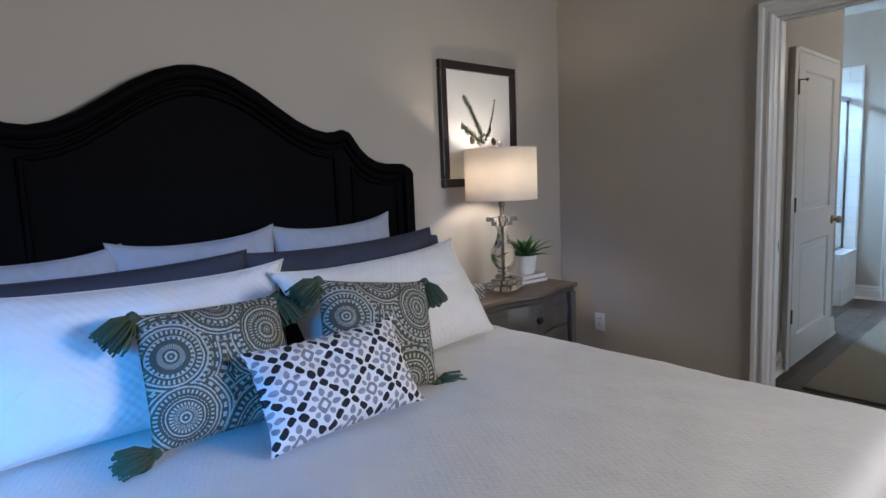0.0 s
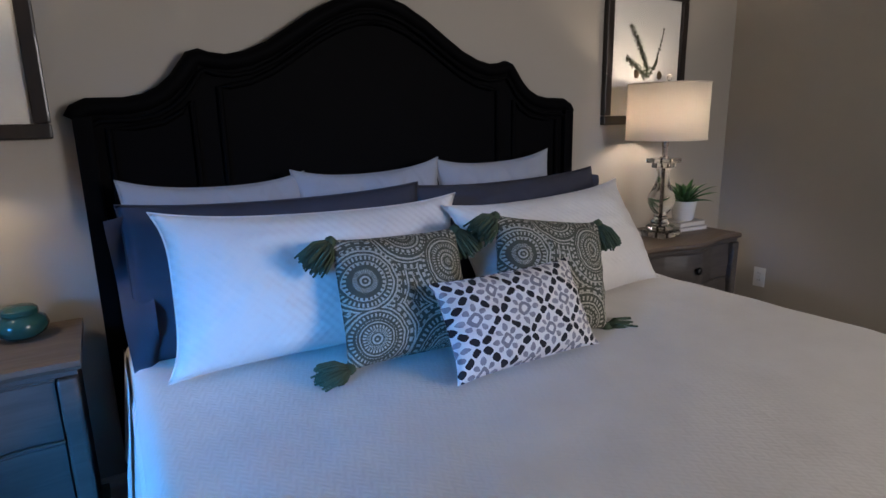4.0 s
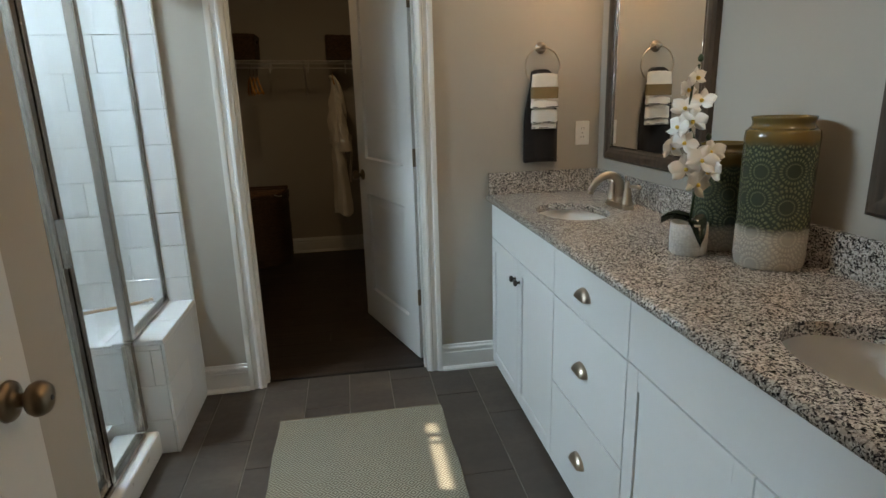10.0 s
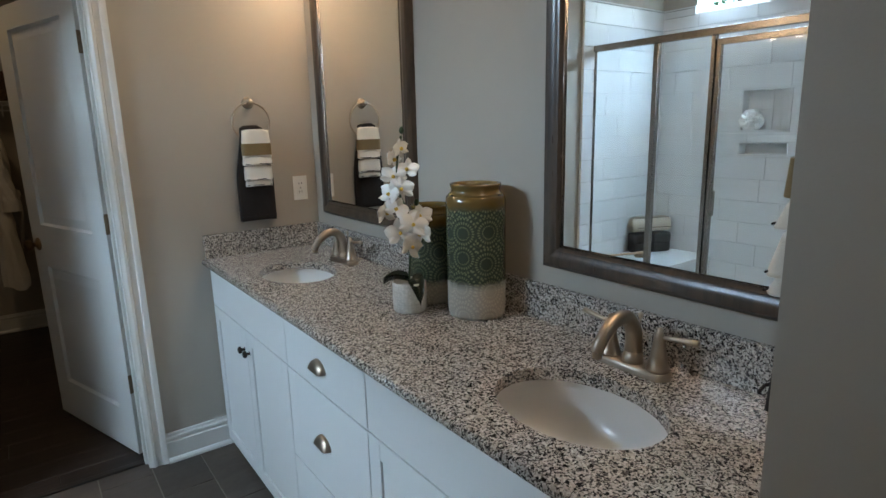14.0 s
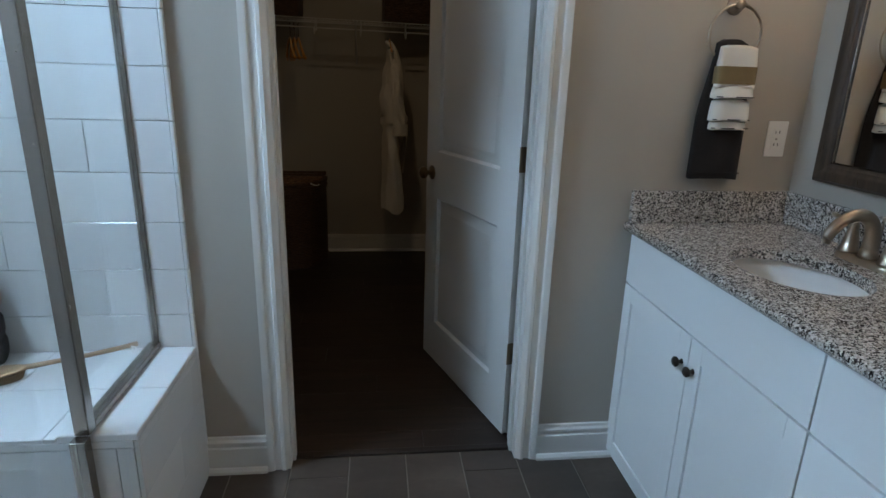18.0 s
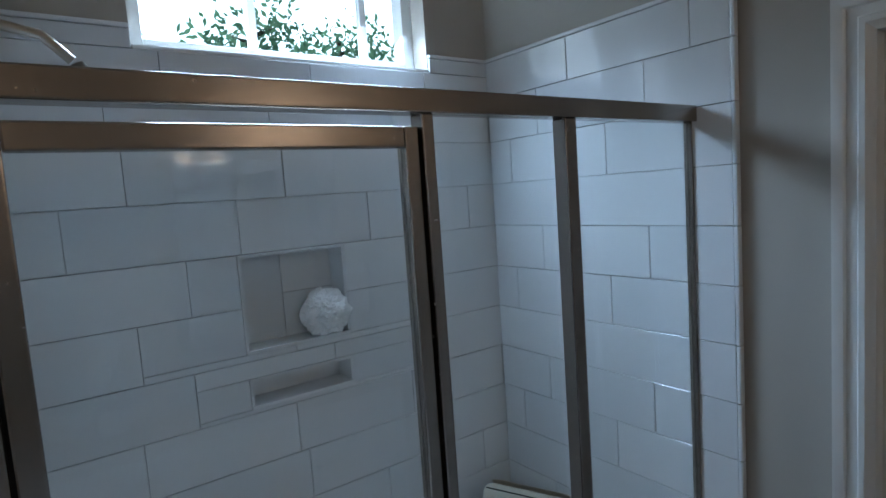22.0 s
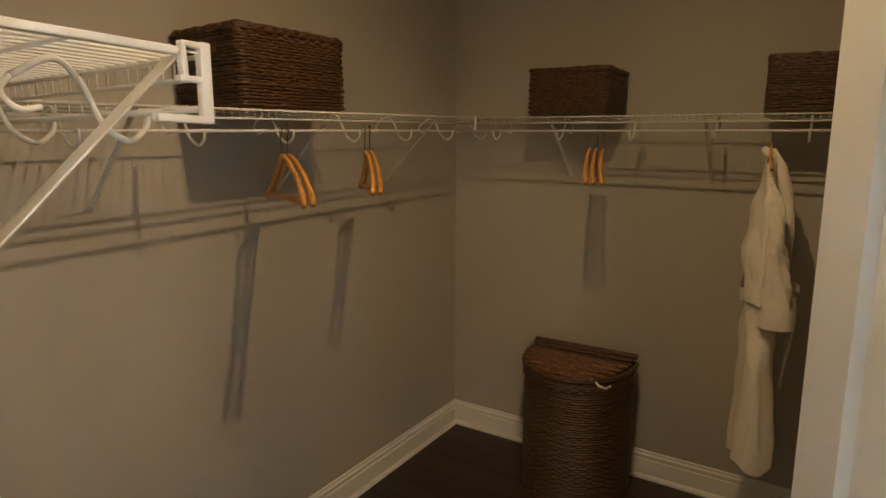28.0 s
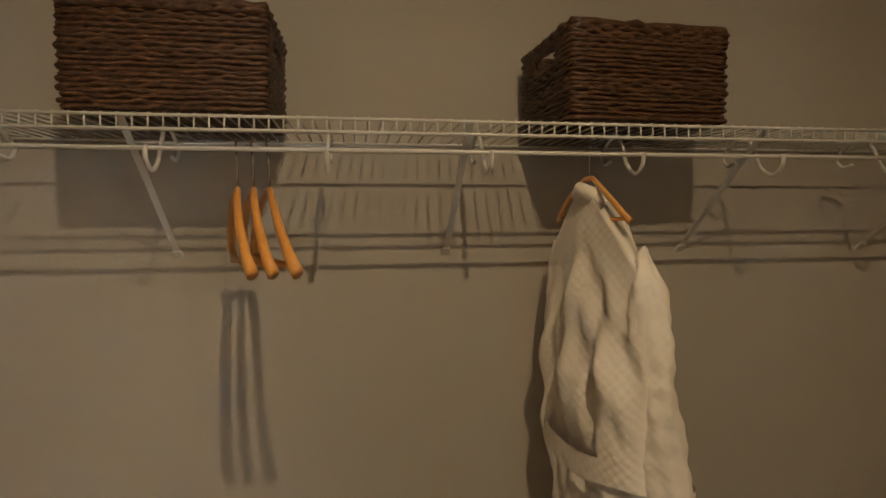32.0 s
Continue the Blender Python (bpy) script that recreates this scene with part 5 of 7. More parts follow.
FACE = Matrix(((0, 0, 1, 0), (1, 0, 0, 0), (0, 1, 0, 0), (0, 0, 0, 1)))
for k in range(1, 13):
    a = math.pi / 2 - k * math.pi / 6
    text(str(k), 0.014, INK, ck, Matrix.Translation((0.0247, 0.040 * math.cos(a), 0.097 + 0.040 * math.sin(a))) @ FACE)
for nm, l, a, w in (("hour_hand", 0.024, 150, 0.0016), ("minute_hand", 0.036, 38, 0.0012)):
    part(nm, bx(0, -w, -0.006, 0.0006, w, l), INK, ck, place=pose(0.0252, 0, 0.097, 90 - a, 0, 0))
for s in (-1, 1):
    part("foot", lathe(B(), [(0, 0), (0.006, 0.002), (0.008, 0.008), (0.005, 0.016), (0.004, 0.032), (0, 0.032)], 14), CHROME, ck, smooth=True, place=pose(0.0, s * 0.05, 0))
part("neck", lathe(B(), [(0, 0.16), (0.01, 0.16), (0.005, 0.17), (0.004, 0.19), (0, 0.19)], 14), CHROME, ck, smooth=True)
part("winding_bar", tube(B(), [(0, -0.035, 0.186), (0, 0, 0.188), (0, 0.035, 0.186)], 0.0045, 8), CHROME, ck, smooth=True)
part("top_loop", tube(B(), [(0.0, 0.014 * math.cos(a), 0.196 + 0.010 * math.sin(a)) for a in (2 * math.pi * i / 20 for i in range(20))], 0.002, 6, closed=True), CHROME, ck, smooth=True)


def outlet(m, label):
    ob = thing("power_outlet", label, "outlet", m, "outlets")
    part("plate", bx(-0.035, -0.004, -0.0575, 0.035, 0.0, 0.0575, bev=0.002), PLASTIC, ob)
    for z in (-0.020, 0.020):
        r = part("receptacle", bx(-0.017, -0.0058, z - 0.0145, 0.017, -0.0038, z + 0.0145, bev=0.0015), PLASTIC, ob)
        for x in (-0.0065, 0.0065):
            part("slot", bx(x - 0.0012, -0.0062, z - 0.002, x + 0.0012, -0.0056, z + 0.007), DARK, r)
    part("screw", lathe(B(), [(0, 0.0012), (0.0025, 0.001), (0.003, 0)], 10), CHROME, ob, place=pose(0, -0.004, 0, 90, 0, 0))
    return ob


o1 = outlet(pose(-1.86, YD0, 0.397), "white duplex power outlet low on the wall")
copy_thing(o1, pose(0.615, YC0, 1.185))

# ---- bathroom ----
# -- rug --
rug = thing("rug", "cream and brown diamond-woven runner rug on the tile floor", "rug", pose(-0.539, 4.835, 0.0004))
bm = B()
surf(bm, lambda u, v: ((u - 0.5) * 0.715 + 0.003 * math.sin(v * 40), (v - 0.5) * 2.59 + 0.003 * math.sin(u * 17), 0.009 + 0.0012 * noise.noise((u * 6, v * 18, 0))), 24, 70)
ret = bmesh.ops.extrude_face_region(bm, geom=bm.faces[:])
for v in [g for g in ret["geom"] if isinstance(g, bmesh.types.BMVert)]:
    v.co.z = 0.0
part("weave", bm, RUG, rug, smooth=False)
for s in (-1, 1):
    part("end_binding", tube(B(), [(-0.357 + 0.714 * i / 20, s * 1.296, 0.0065) for i in range(21)], 0.0062, 8), plain("rug_binding" + ("_a" if s > 0 else "_b"), (0.20, 0.17, 0.12), 0.95, var=0.15, big=40, fine=400, bump=0.6), rug, smooth=True)

# -- switches --
sw = thing("light_switch", "white three-gang toggle switch plate on the wall", "light switch", pose(XW, 3.522, 1.180, 0, 0, 90))
part("plate", bx(-0.085, -0.004, -0.0585, 0.085, 0.0, 0.0585, bev=0.002), PLASTIC, sw)
for k, x in enumerate((-0.046, 0.0, 0.046)):
    tg = part("toggle", bx(-0.005, -0.014, -0.006, 0.005, 0.0, 0.006, bev=0.0015), PLASTIC, sw, place=pose(x, -0.003, 0.0, 25 if k == 1 else -25, 0, 0))
    for z in (-0.03, 0.03):
        part("screw", lathe(B(), [(0, 0.0012), (0.0022, 0.001), (0.0028, 0)], 10), CHROME, sw, place=pose(x, -0.004, z, 90, 0, 0))

# -- shower --
pan = thing("shower_pan", "white acrylic shower pan with a raised kerb", "shower pan", pose(-1.8, 5.5, 0))
bm = B()


def panf(u, v):
    x, y = -0.362 + 0.335 * 2 * u * 0.97, -0.488 + 0.995 * v
    edge = min(u, 1 - u, v, 1 - v)
    return (x, y, 0.152 - 0.014 * smoothstep(0.020, 0.028, edge) - 0.072 * smoothstep(0.026, 0.075, edge) - 0.012 * smoothstep(0.07, 0.5, edge))


surf(bm, panf, 90, 110)
part("basin", bm, PAN, pan, smooth=True)
part("kerb", bx(0.285, -0.488, 0.0, 0.455, 0.508, 0.105, bev=0.012, seg=4), PAN, pan, "white kerb", auto=40)
part("drain", lathe(B(), [(0, 0.0045), (0.05, 0.004), (0.055, 0.0)], 28), CHROME, pan, "round chrome drain", place=pose(-0.03, -0.05, 0.0555))

enc = thing("shower_enclosure", "clear glass shower front framed in brushed nickel, door shut", "shower enclosure", pose(-1.40, 5.0, 0))


def bar(name, y0, y1, z0, z1, x0=-0.018, x1=0.018, bev=0.003, parent=None):
    return part(name, bx(x0, y0, z0, x1, y1, z1, bev=bev), CHROME, parent or enc, "brushed nickel bar")


bar("header", 0.012, 1.491, 1.922, 1.962, -0.024, 0.024)
bar("sill_track", 0.012, 0.963, 0.106, 0.126)
bar("knee_track", 1.031, 1.476, 0.4945, 0.513)
bar("wall_post", 0.012, 0.036, 0.126, 1.922)
bar("door_post", 0.640, 0.664, 0.126, 1.922)
bar("middle_post", 0.996, 1.030, 0.4945, 1.922)
bar("kerb_post", 0.966, 0.9985, 0.126, 0.4940)
bar("end_post", 1.477, 1.491, 0.4945, 1.922, -0.011, 0.011, 0.002)
dg = part("door_pane", bx(-0.003, 0.071, 0.165, 0.003, 0.606, 1.865), GLASS, enc, "clear glass door")
dg.visible_shadow = False
for nm, y0, y1, z0, z1 in (("door_stile", 0.041, 0.071, 0.132, 1.90), ("door_stile", 0.606, 0.633, 0.132, 1.90), ("door_rail", 0.0715, 0.6055, 1.865, 1.90), ("door_rail", 0.0715, 0.6055, 0.132, 0.165)):
    part(nm, bx(-0.014, y0, z0, 0.014, y1, z1, bev=0.003), CHROME, dg, "brushed nickel bar")
for s in (-1, 1):
    part("pull_plate", bx(s * 0.014, 0.609, 0.90, s * 0.040, 0.615, 1.05, bev=0.002), CHROME, dg, "brushed nickel pull")
for y0, y1, z0 in ((0.664, 0.963, 0.126), (1.030, 1.477, 0.513)):
    g = part("fixed_pane", bx(-0.003, y0, z0, 0.003, y1, 1.922), GLASS, enc, "clear fixed glass")
    g.visible_shadow = False
part("hinge_seal", bx(-0.004, 0.0362, 0.132, 0.004, 0.0408, 1.90), DARK, enc)
part("door_seal", bx(-0.004, 0.6332, 0.132, 0.004, 0.6398, 1.90), DARK, enc)

vl = thing("shower_valve", "brushed nickel shower valve with a hanging lever on the end wall", "shower valve", pose(-1.605, 5.0225, 1.150))
part("escutcheon", lathe(B(), [(0, 0.012), (0.05, 0.011), (0.078, 0.005), (0.082, 0.0)], 36), NICKEL, vl, smooth=True, place=pose(0, 0, 0, -90, 0, 0))
part("stem", lathe(B(), [(0, 0.088), (0.016, 0.087), (0.019, 0.078), (0.016, 0.05), (0.018, 0.012)], 20), NICKEL, vl, smooth=True, place=pose(0, 0, 0, -90, 0, 0))
part("lever", tube(B(), [(0, 0.070, 0), (0.0, 0.084, -0.012), (0.0, 0.092, -0.045), (0, 0.096, -0.085)], 0.011, 10, taper=lambda t: 0.7 + 0.6 * math.sin(t * 2.6)), NICKEL, vl, "hanging lever", smooth=True)
hd = thing("overhead_shower", "brushed nickel overhead shower on a bent arm", "shower", pose(-1.78, 5.0225, 2.10))
part("flange", lathe(B(), [(0, 0.008), (0.025, 0.006), (0.03, 0)], 24), NICKEL, hd, smooth=True, place=pose(0, 0, 0, -90, 0, 0))
part("arm", tube(B(), [(0, 0, 0), (0, 0.06, 0.012), (0, 0.12, 0.0), (0, 0.16, -0.04)], 0.009, 10), NICKEL, hd, smooth=True)
part("head", lathe(B(), [(0, 0.0), (0.012, 0.0), (0.018, -0.02), (0.042, -0.045), (0.042, -0.055), (0, -0.056)], 28), NICKEL, hd, smooth=True, place=pose(0, 0.165, -0.045, 25, 0, 0))


def roll(bm, length, r, turns=3.2, n=90, squash=1.0):
    """A rolled towel lying along x."""
    pts = []
    for i in range(n):
        t = i / (n - 1)
        a = t * turns * 2 * math.pi
        rr = r * (0.25 + 0.75 * t)
        pts.append((rr * math.cos(a), rr * math.sin(a) * squash))
    def f(u, v):
        y, z = pts[round(v * (n - 1))]
        x = (u - 0.5) * length
        k = 1 - 0.10 * abs(2 * u - 1) ** 10
        return (x + 0.004 * math.sin(v * 50), y * k, z * k + 0.003 * noise.noise((x * 12, v * 9, 0)))
    surf(bm, f, 14, n)
    return bm


tw = thing("folded_towel", "folded dark brown towel on the shower bench", "towel", pose(-1.955, 6.372, 0.4845, 0, 0, 23))
bm = B()
for k in range(2):
    box(bm, -0.157 - 0.002 * k, -0.054, 0.069 * k + 0.001, 0.157, 0.052, 0.069 * k + 0.080, bev=0.026, seg=5)
part("folds", bm, DARKTERRY, tw, smooth=True)
tr = thing("rolled_towel", "rolled cream towel with thin dark stripes on the folded towel", "towel", pose(-1.955, 6.372, 0.688))
tr.matrix_basis = pose(-1.955, 6.372, 0.6965, 0, 0, 23)
part("terry", roll(B(), 0.31, 0.064, squash=0.98), CREAM, tr, smooth=True)
for a in (1.0, -0.25):
    part("stripe", tube(B(), [((i / 16 - 0.5) * 0.29, -0.0646 * math.cos(a), 0.0646 * 0.98 * math.sin(a)) for i in range(17)], 0.0022, 6), DARKTERRY, tr, "thin dark stripe")
br = thing("bath_brush", "wooden long-handled bath brush lying on the bench", "brush", pose(-1.758, 6.292, 0.4845, 0, 0, 26))
bm = B()
surf(bm, lambda u, v: ((0.070 * math.sqrt(max(0, 1 - (2 * v - 1) ** 2)) * math.cos(u * 6.2832)) * 1.0, 0.036 * math.sqrt(max(0, 1 - (2 * v - 1) ** 2)) * math.sin(u * 6.2832), 0.030 + 0.010 * (2 * v - 1)), 28, 9, wrap_u=True)
part("head", bm, BRUSHWOOD, br, smooth=True)
part("bristles", lathe(B(), [(0.05, 0.0), (0.058, 0.022), (0.0, 0.026)], 26, Matrix.Diagonal((1.1, 0.55, 1, 1))), BRISTLE, br, "tan bristles")
part("handle", tube(B(), [(0.06, 0, 0.030), (0.12, 0.004, 0.028), (0.22, 0.012, 0.024), (0.33, 0.020, 0.026), (0.355, 0.022, 0.028)], 0.0085, 10, taper=lambda t: 0.8 + 0.4 * abs(t - 0.4)), BRUSHWOOD, br, smooth=True)
part("loop", tube(B(), [(0.335, 0.020, 0.030), (0.350, 0.005, 0.014), (0.352, -0.015, 0.004), (0.346, -0.018, 0.004), (0.338, 0.0, 0.012), (0.335, 0.018, 0.030)], 0.0028, 6), PAPER, br, "white cord loop")
part("tag", bx(-0.05, -0.046, 0.001, -0.012, -0.020, 0.004, bev=0.001), PAPER, br, "small white tag", place=pose(0, 0, 0, 0, 0, 25))
lf = thing("bath_pouf", "white mesh bath pouf in the wall niche", "pouf", pose(-2.190, 5.795, 1.449) @ Matrix.Scale(1.14, 4))
bm = B()
bmesh.ops.create_icosphere(bm, subdivisions=6, radius=0.056)
for v in bm.verts:
    d = v.co.normalized()
    k = 0.016 * noise.noise(d * 2.6) + 0.011 * (1 - 2 * abs(noise.noise(d * 6.5 + Vector((3, 1, 7))))) + 0.004 * (1 - 2 * abs(noise.noise(d * 15)))
    v.co = d * (0.054 + k)
bmesh.ops.scale(bm, vec=(0.80, 1.0, 0.95), verts=bm.verts)
part("mesh_folds", bm, MESHPOUF, lf, smooth=True)

# -- vanity --
XF = 0.178      # cabinet fronts
YU = ((5.620, 6.4985, "doors"), (5.072, 5.619, "drawers"), (4.102, 5.071, "doors"))


def cup_pull(parent, y, z):
    bm = B()
    n = 20
    rows = []
    for i in range(n + 1):
        a = math.pi * i / n
        row = []
        for j in range(9):
            b = (math.pi / 2) * j / 8
            row.append(bm.verts.new((-0.024 * math.sin(b), 0.046 * math.cos(a) * (0.35 + 0.65 * math.cos(b)) if False else 0.046 * math.cos(a) * math.cos(b * 0.55), 0.034 * math.sin(a) * math.cos(b) - 0.004)))
        rows.append(row)
    for a, b in zip(rows, rows[1:]):
        for j in range(8):
            bm.faces.new((a[j], a[j + 1], b[j + 1], b[j]))
    return part("cup_pull", bm, NICKEL, parent, "nickel cup pull", smooth=True, place=pose(XF - 0.0185, y, z))


def front(root, nm, y0, y1, z0, z1, shaker):
    g = 0.0018
    y0, y1, z0, z1 = y0 + g, y1 - g, z0 + g, z1 - g
    if not shaker:
        return part(nm, bx(XF - 0.019, y0, z0, XF, y1, z1, bev=0.0018), CAB, root)
    d = part(nm, bx(XF - 0.012, y0 + 0.05, z0 + 0.05, XF - 0.002, y1 - 0.05, z1 - 0.05), CAB, root)
    for a in ((y0, z0, y0 + 0.056, z1), (y1 - 0.056, z0, y1, z1)):
        part("stile", bx(XF - 0.019, a[0], a[1], XF, a[2], a[3], bev=0.0018), CAB, d)
    for a in ((y0 + 0.0565, z0, y1 - 0.0565, z0 + 0.056), (y0 + 0.0565, z1 - 0.056, y1 - 0.0565, z1)):
        part("rail", bx(XF - 0.019, a[0], a[1], XF, a[2], a[3], bev=0.0018), CAB, d)
    return d


def round_knob(parent, y, z):
    return part("knob", lathe(B(), [(0, 0.028), (0.010, 0.027), (0.015, 0.022), (0.014, 0.016), (0.006, 0.011), (0.005, 0.004), (0.009, 0.0)], 20), DARKMETAL, parent, "dark bronze knob", smooth=True,
                place=pose(XF - 0.0185, y, z, 0, -90, 0))


for y0, y1, kind in YU:
    cab = thing("vanity_cabinet", "white vanity cabinet with " + ("two shaker doors and dark knobs" if kind == "doors" else "three drawers and nickel cup pulls"), "cabinet",
                None, "vanity cabinets")
    bm = B()
    for a in ((XF + 0.0005, y0, 0.0, XF + 0.018, y0 + 0.02, 0.872), (XF + 0.0005, y1 - 0.02, 0.0, XF + 0.018, y1, 0.872), (XF + 0.0005, y0 + 0.02, 0.0, XF + 0.018, y1 - 0.02, 0.045),
              (XF + 0.0005, y0 + 0.02, 0.845, XF + 0.018, y1 - 0.02, 0.872), (XF + 0.06, y0, 0.0, XV - 0.002, y0 + 0.018, 0.872), (XF + 0.06, y1 - 0.018, 0.0, XV - 0.002, y1, 0.872),
              (XF + 0.018, y0 + 0.018, 0.02, XV - 0.002, y1 - 0.018, 0.045), (XF + 0.018, y0, 0.0, XF + 0.06, y0 + 0.018, 0.872), (XF + 0.018, y1 - 0.018, 0.0, XF + 0.06, y1, 0.872)):
        box(bm, *a)
    part("body", bm, CAB, cab)
    # near-black sheet in place of the shade behind the fronts
    part("interior_shade", bx(XF + 0.019, y0 + 0.021, 0.046, XF + 0.024, y1 - 0.021, 0.844), DARK, cab)
    if kind == "doors":
        front(cab, "false_front", y0, y1, 0.692, 0.868, False)
        m_ = (y0 + y1) / 2
        da = front(cab, "cabinet_door", y0, m_, 0.03, 0.690, True)
        db = front(cab, "cabinet_door", m_, y1, 0.03, 0.690, True)
        round_knob(da, m_ - 0.03, 0.60)
        round_knob(db, m_ + 0.03, 0.60)
    else:
        for z0, z1, zp in ((0.690, 0.868, 0.766), (0.362, 0.688, 0.518), (0.03, 0.360, 0.192)):
            d = front(cab, "drawer", y0, y1, z0, z1, False)
            cup_pull(d, (y0 + y1) / 2 + 0.01, zp)

SINKS = ((0.368, 5.99), (0.368, 4.562))
counter = thing("vanity_countertop", "speckled grey granite countertop with a backsplash and two sink cut-outs", "countertop", pose(0.4, 5.3, 0.874))


def counter_mesh():
    """The slab with two oval holes."""
    bm = B()
    ox, oy, x0, x1 = 0.4, 5.3, 0.140 - 0.4, XV - 0.001 - 0.4
    bands = [(YV + 0.001, SINKS[1][1] - 0.30), (SINKS[1][1] - 0.30, SINKS[1][1] + 0.30), (SINKS[1][1] + 0.30, SINKS[0][1] - 0.30), (SINKS[0][1] - 0.30, SINKS[0][1] + 0.30), (SINKS[0][1] + 0.30, YC0 - 0.001)]
    n = 48
    for k, (a, b) in enumerate(bands):
        a, b = a - oy, b - oy
        for z in (0.0, 0.031):
            if k % 2 == 0:
                bm.faces.new([bm.verts.new(p) for p in ((x0, a, z), (x1, a, z), (x1, b, z), (x0, b, z))])
            else:
                cx, cy = SINKS[1 if k == 1 else 0][0] - ox, SINKS[1 if k == 1 else 0][1] - oy
                inner, outer = [], []
                for i in range(n):
                    t = 2 * math.pi * i / n
                    c, s = math.cos(t), math.sin(t)
                    inner.append(bm.verts.new((cx + 0.142 * c, cy + 0.190 * s, z)))
                    q = min((x1 - cx) / c if c > 1e-6 else ((x0 - cx) / c if c < -1e-6 else 9), (b - cy) / s if s > 1e-6 else ((a - cy) / s if s < -1e-6 else 9))
                    outer.append(bm.verts.new((cx + q * c, cy + q * s, z)))
                for i in range(n):
                    j = (i + 1) % n
                    bm.faces.new((inner[i], inner[j], outer[j], outer[i]))
                for px, py in ((x0, a), (x1, a), (x1, b), (x0, b)):
                    near = sorted(range(n), key=lambda i: (outer[i].co.x - px) ** 2 + (outer[i].co.y - py) ** 2)
                    i0 = next(i for i in near)
                    side = [i for i in range(n) if abs(outer[i].co.x - px) < 1e-5], [i for i in range(n) if abs(outer[i].co.y - py) < 1e-5]
                    ia = min(side[0], key=lambda i: abs(outer[i].co.y - py))
                    ib = min(side[1], key=lambda i: abs(outer[i].co.x - px))
                    if ia != ib:
                        bm.faces.new((outer[ia], bm.verts.new((px, py, z)), outer[ib]))
        if k % 2:
            cx, cy = SINKS[1 if k == 1 else 0][0] - ox, SINKS[1 if k == 1 else 0][1] - oy
            ra = [bm.verts.new((cx + 0.142 * math.cos(2 * math.pi * i / n), cy + 0.190 * math.sin(2 * math.pi * i / n), 0.0)) for i in range(n)]
            rb = [bm.verts.new((v.co.x, v.co.y, 0.031)) for v in ra]
            bridge(bm, ra, rb)
    ya, yb = bands[0][0] - oy, bands[-1][1] - oy
    for p in (((x0, ya), (x0, yb)), ((x0, yb), (x1, yb)), ((x1, yb), (x1, ya)), ((x1, ya), (x0, ya))):
        bm.faces.new([bm.verts.new((*q, z)) for q, z in ((p[0], 0.0), (p[1], 0.0), (p[1], 0.031), (p[0], 0.031))])
    bmesh.ops.remove_doubles(bm, verts=bm.verts, dist=0.0002)
    return bm


part("slab", counter_mesh(), GRANITE, counter)
part("front_bullnose", tube(B(), [(-0.259, YV + 0.002 - 5.3, 0.0155), (-0.259, YC0 - 0.002 - 5.3, 0.0155)], 0.0150, 12), GRANITE, counter, smooth=True)
part("backsplash", bx(XV - 0.0215 - 0.4, YV + 0.001 - 5.3, 0.0315, XV - 0.001 - 0.4, YC0 - 0.023 - 5.3, 0.138, bev=0.003), GRANITE, counter)
part("side_splash", bx(0.142 - 0.4, YC0 - 0.0225 - 5.3, 0.0315, XV - 0.001 - 0.4, YC0 - 0.001 - 5.3, 0.138, bev=0.003), GRANITE, counter)

for cx, cy in SINKS:
    sk = thing("sink", "white oval undermount porcelain basin", "sink", pose(cx, cy, 0.872), "vanity sinks")
    bm = B()
    surf(bm, lambda u, v: ((0.158 - 0.118 * v ** 2.2) * math.cos(u * 2 * math.pi), (0.214 - 0.165 * v ** 2.2) * math.sin(u * 2 * math.pi), -0.135 * math.sin(v * math.pi / 2) ** 0.8), 48, 18, wrap_u=True)
    part("bowl", bm, PORCELAIN, sk, smooth=True)
    part("bottom", lathe(B(), [(0, -0.1352), (0.06, -0.1348)], 32, close=False), PORCELAIN, sk, smooth=True)
    part("drain", lathe(B(), [(0, -0.131), (0.022, -0.131), (0.026, -0.134)], 24, close=False), NICKEL, sk, "nickel drain", smooth=True)


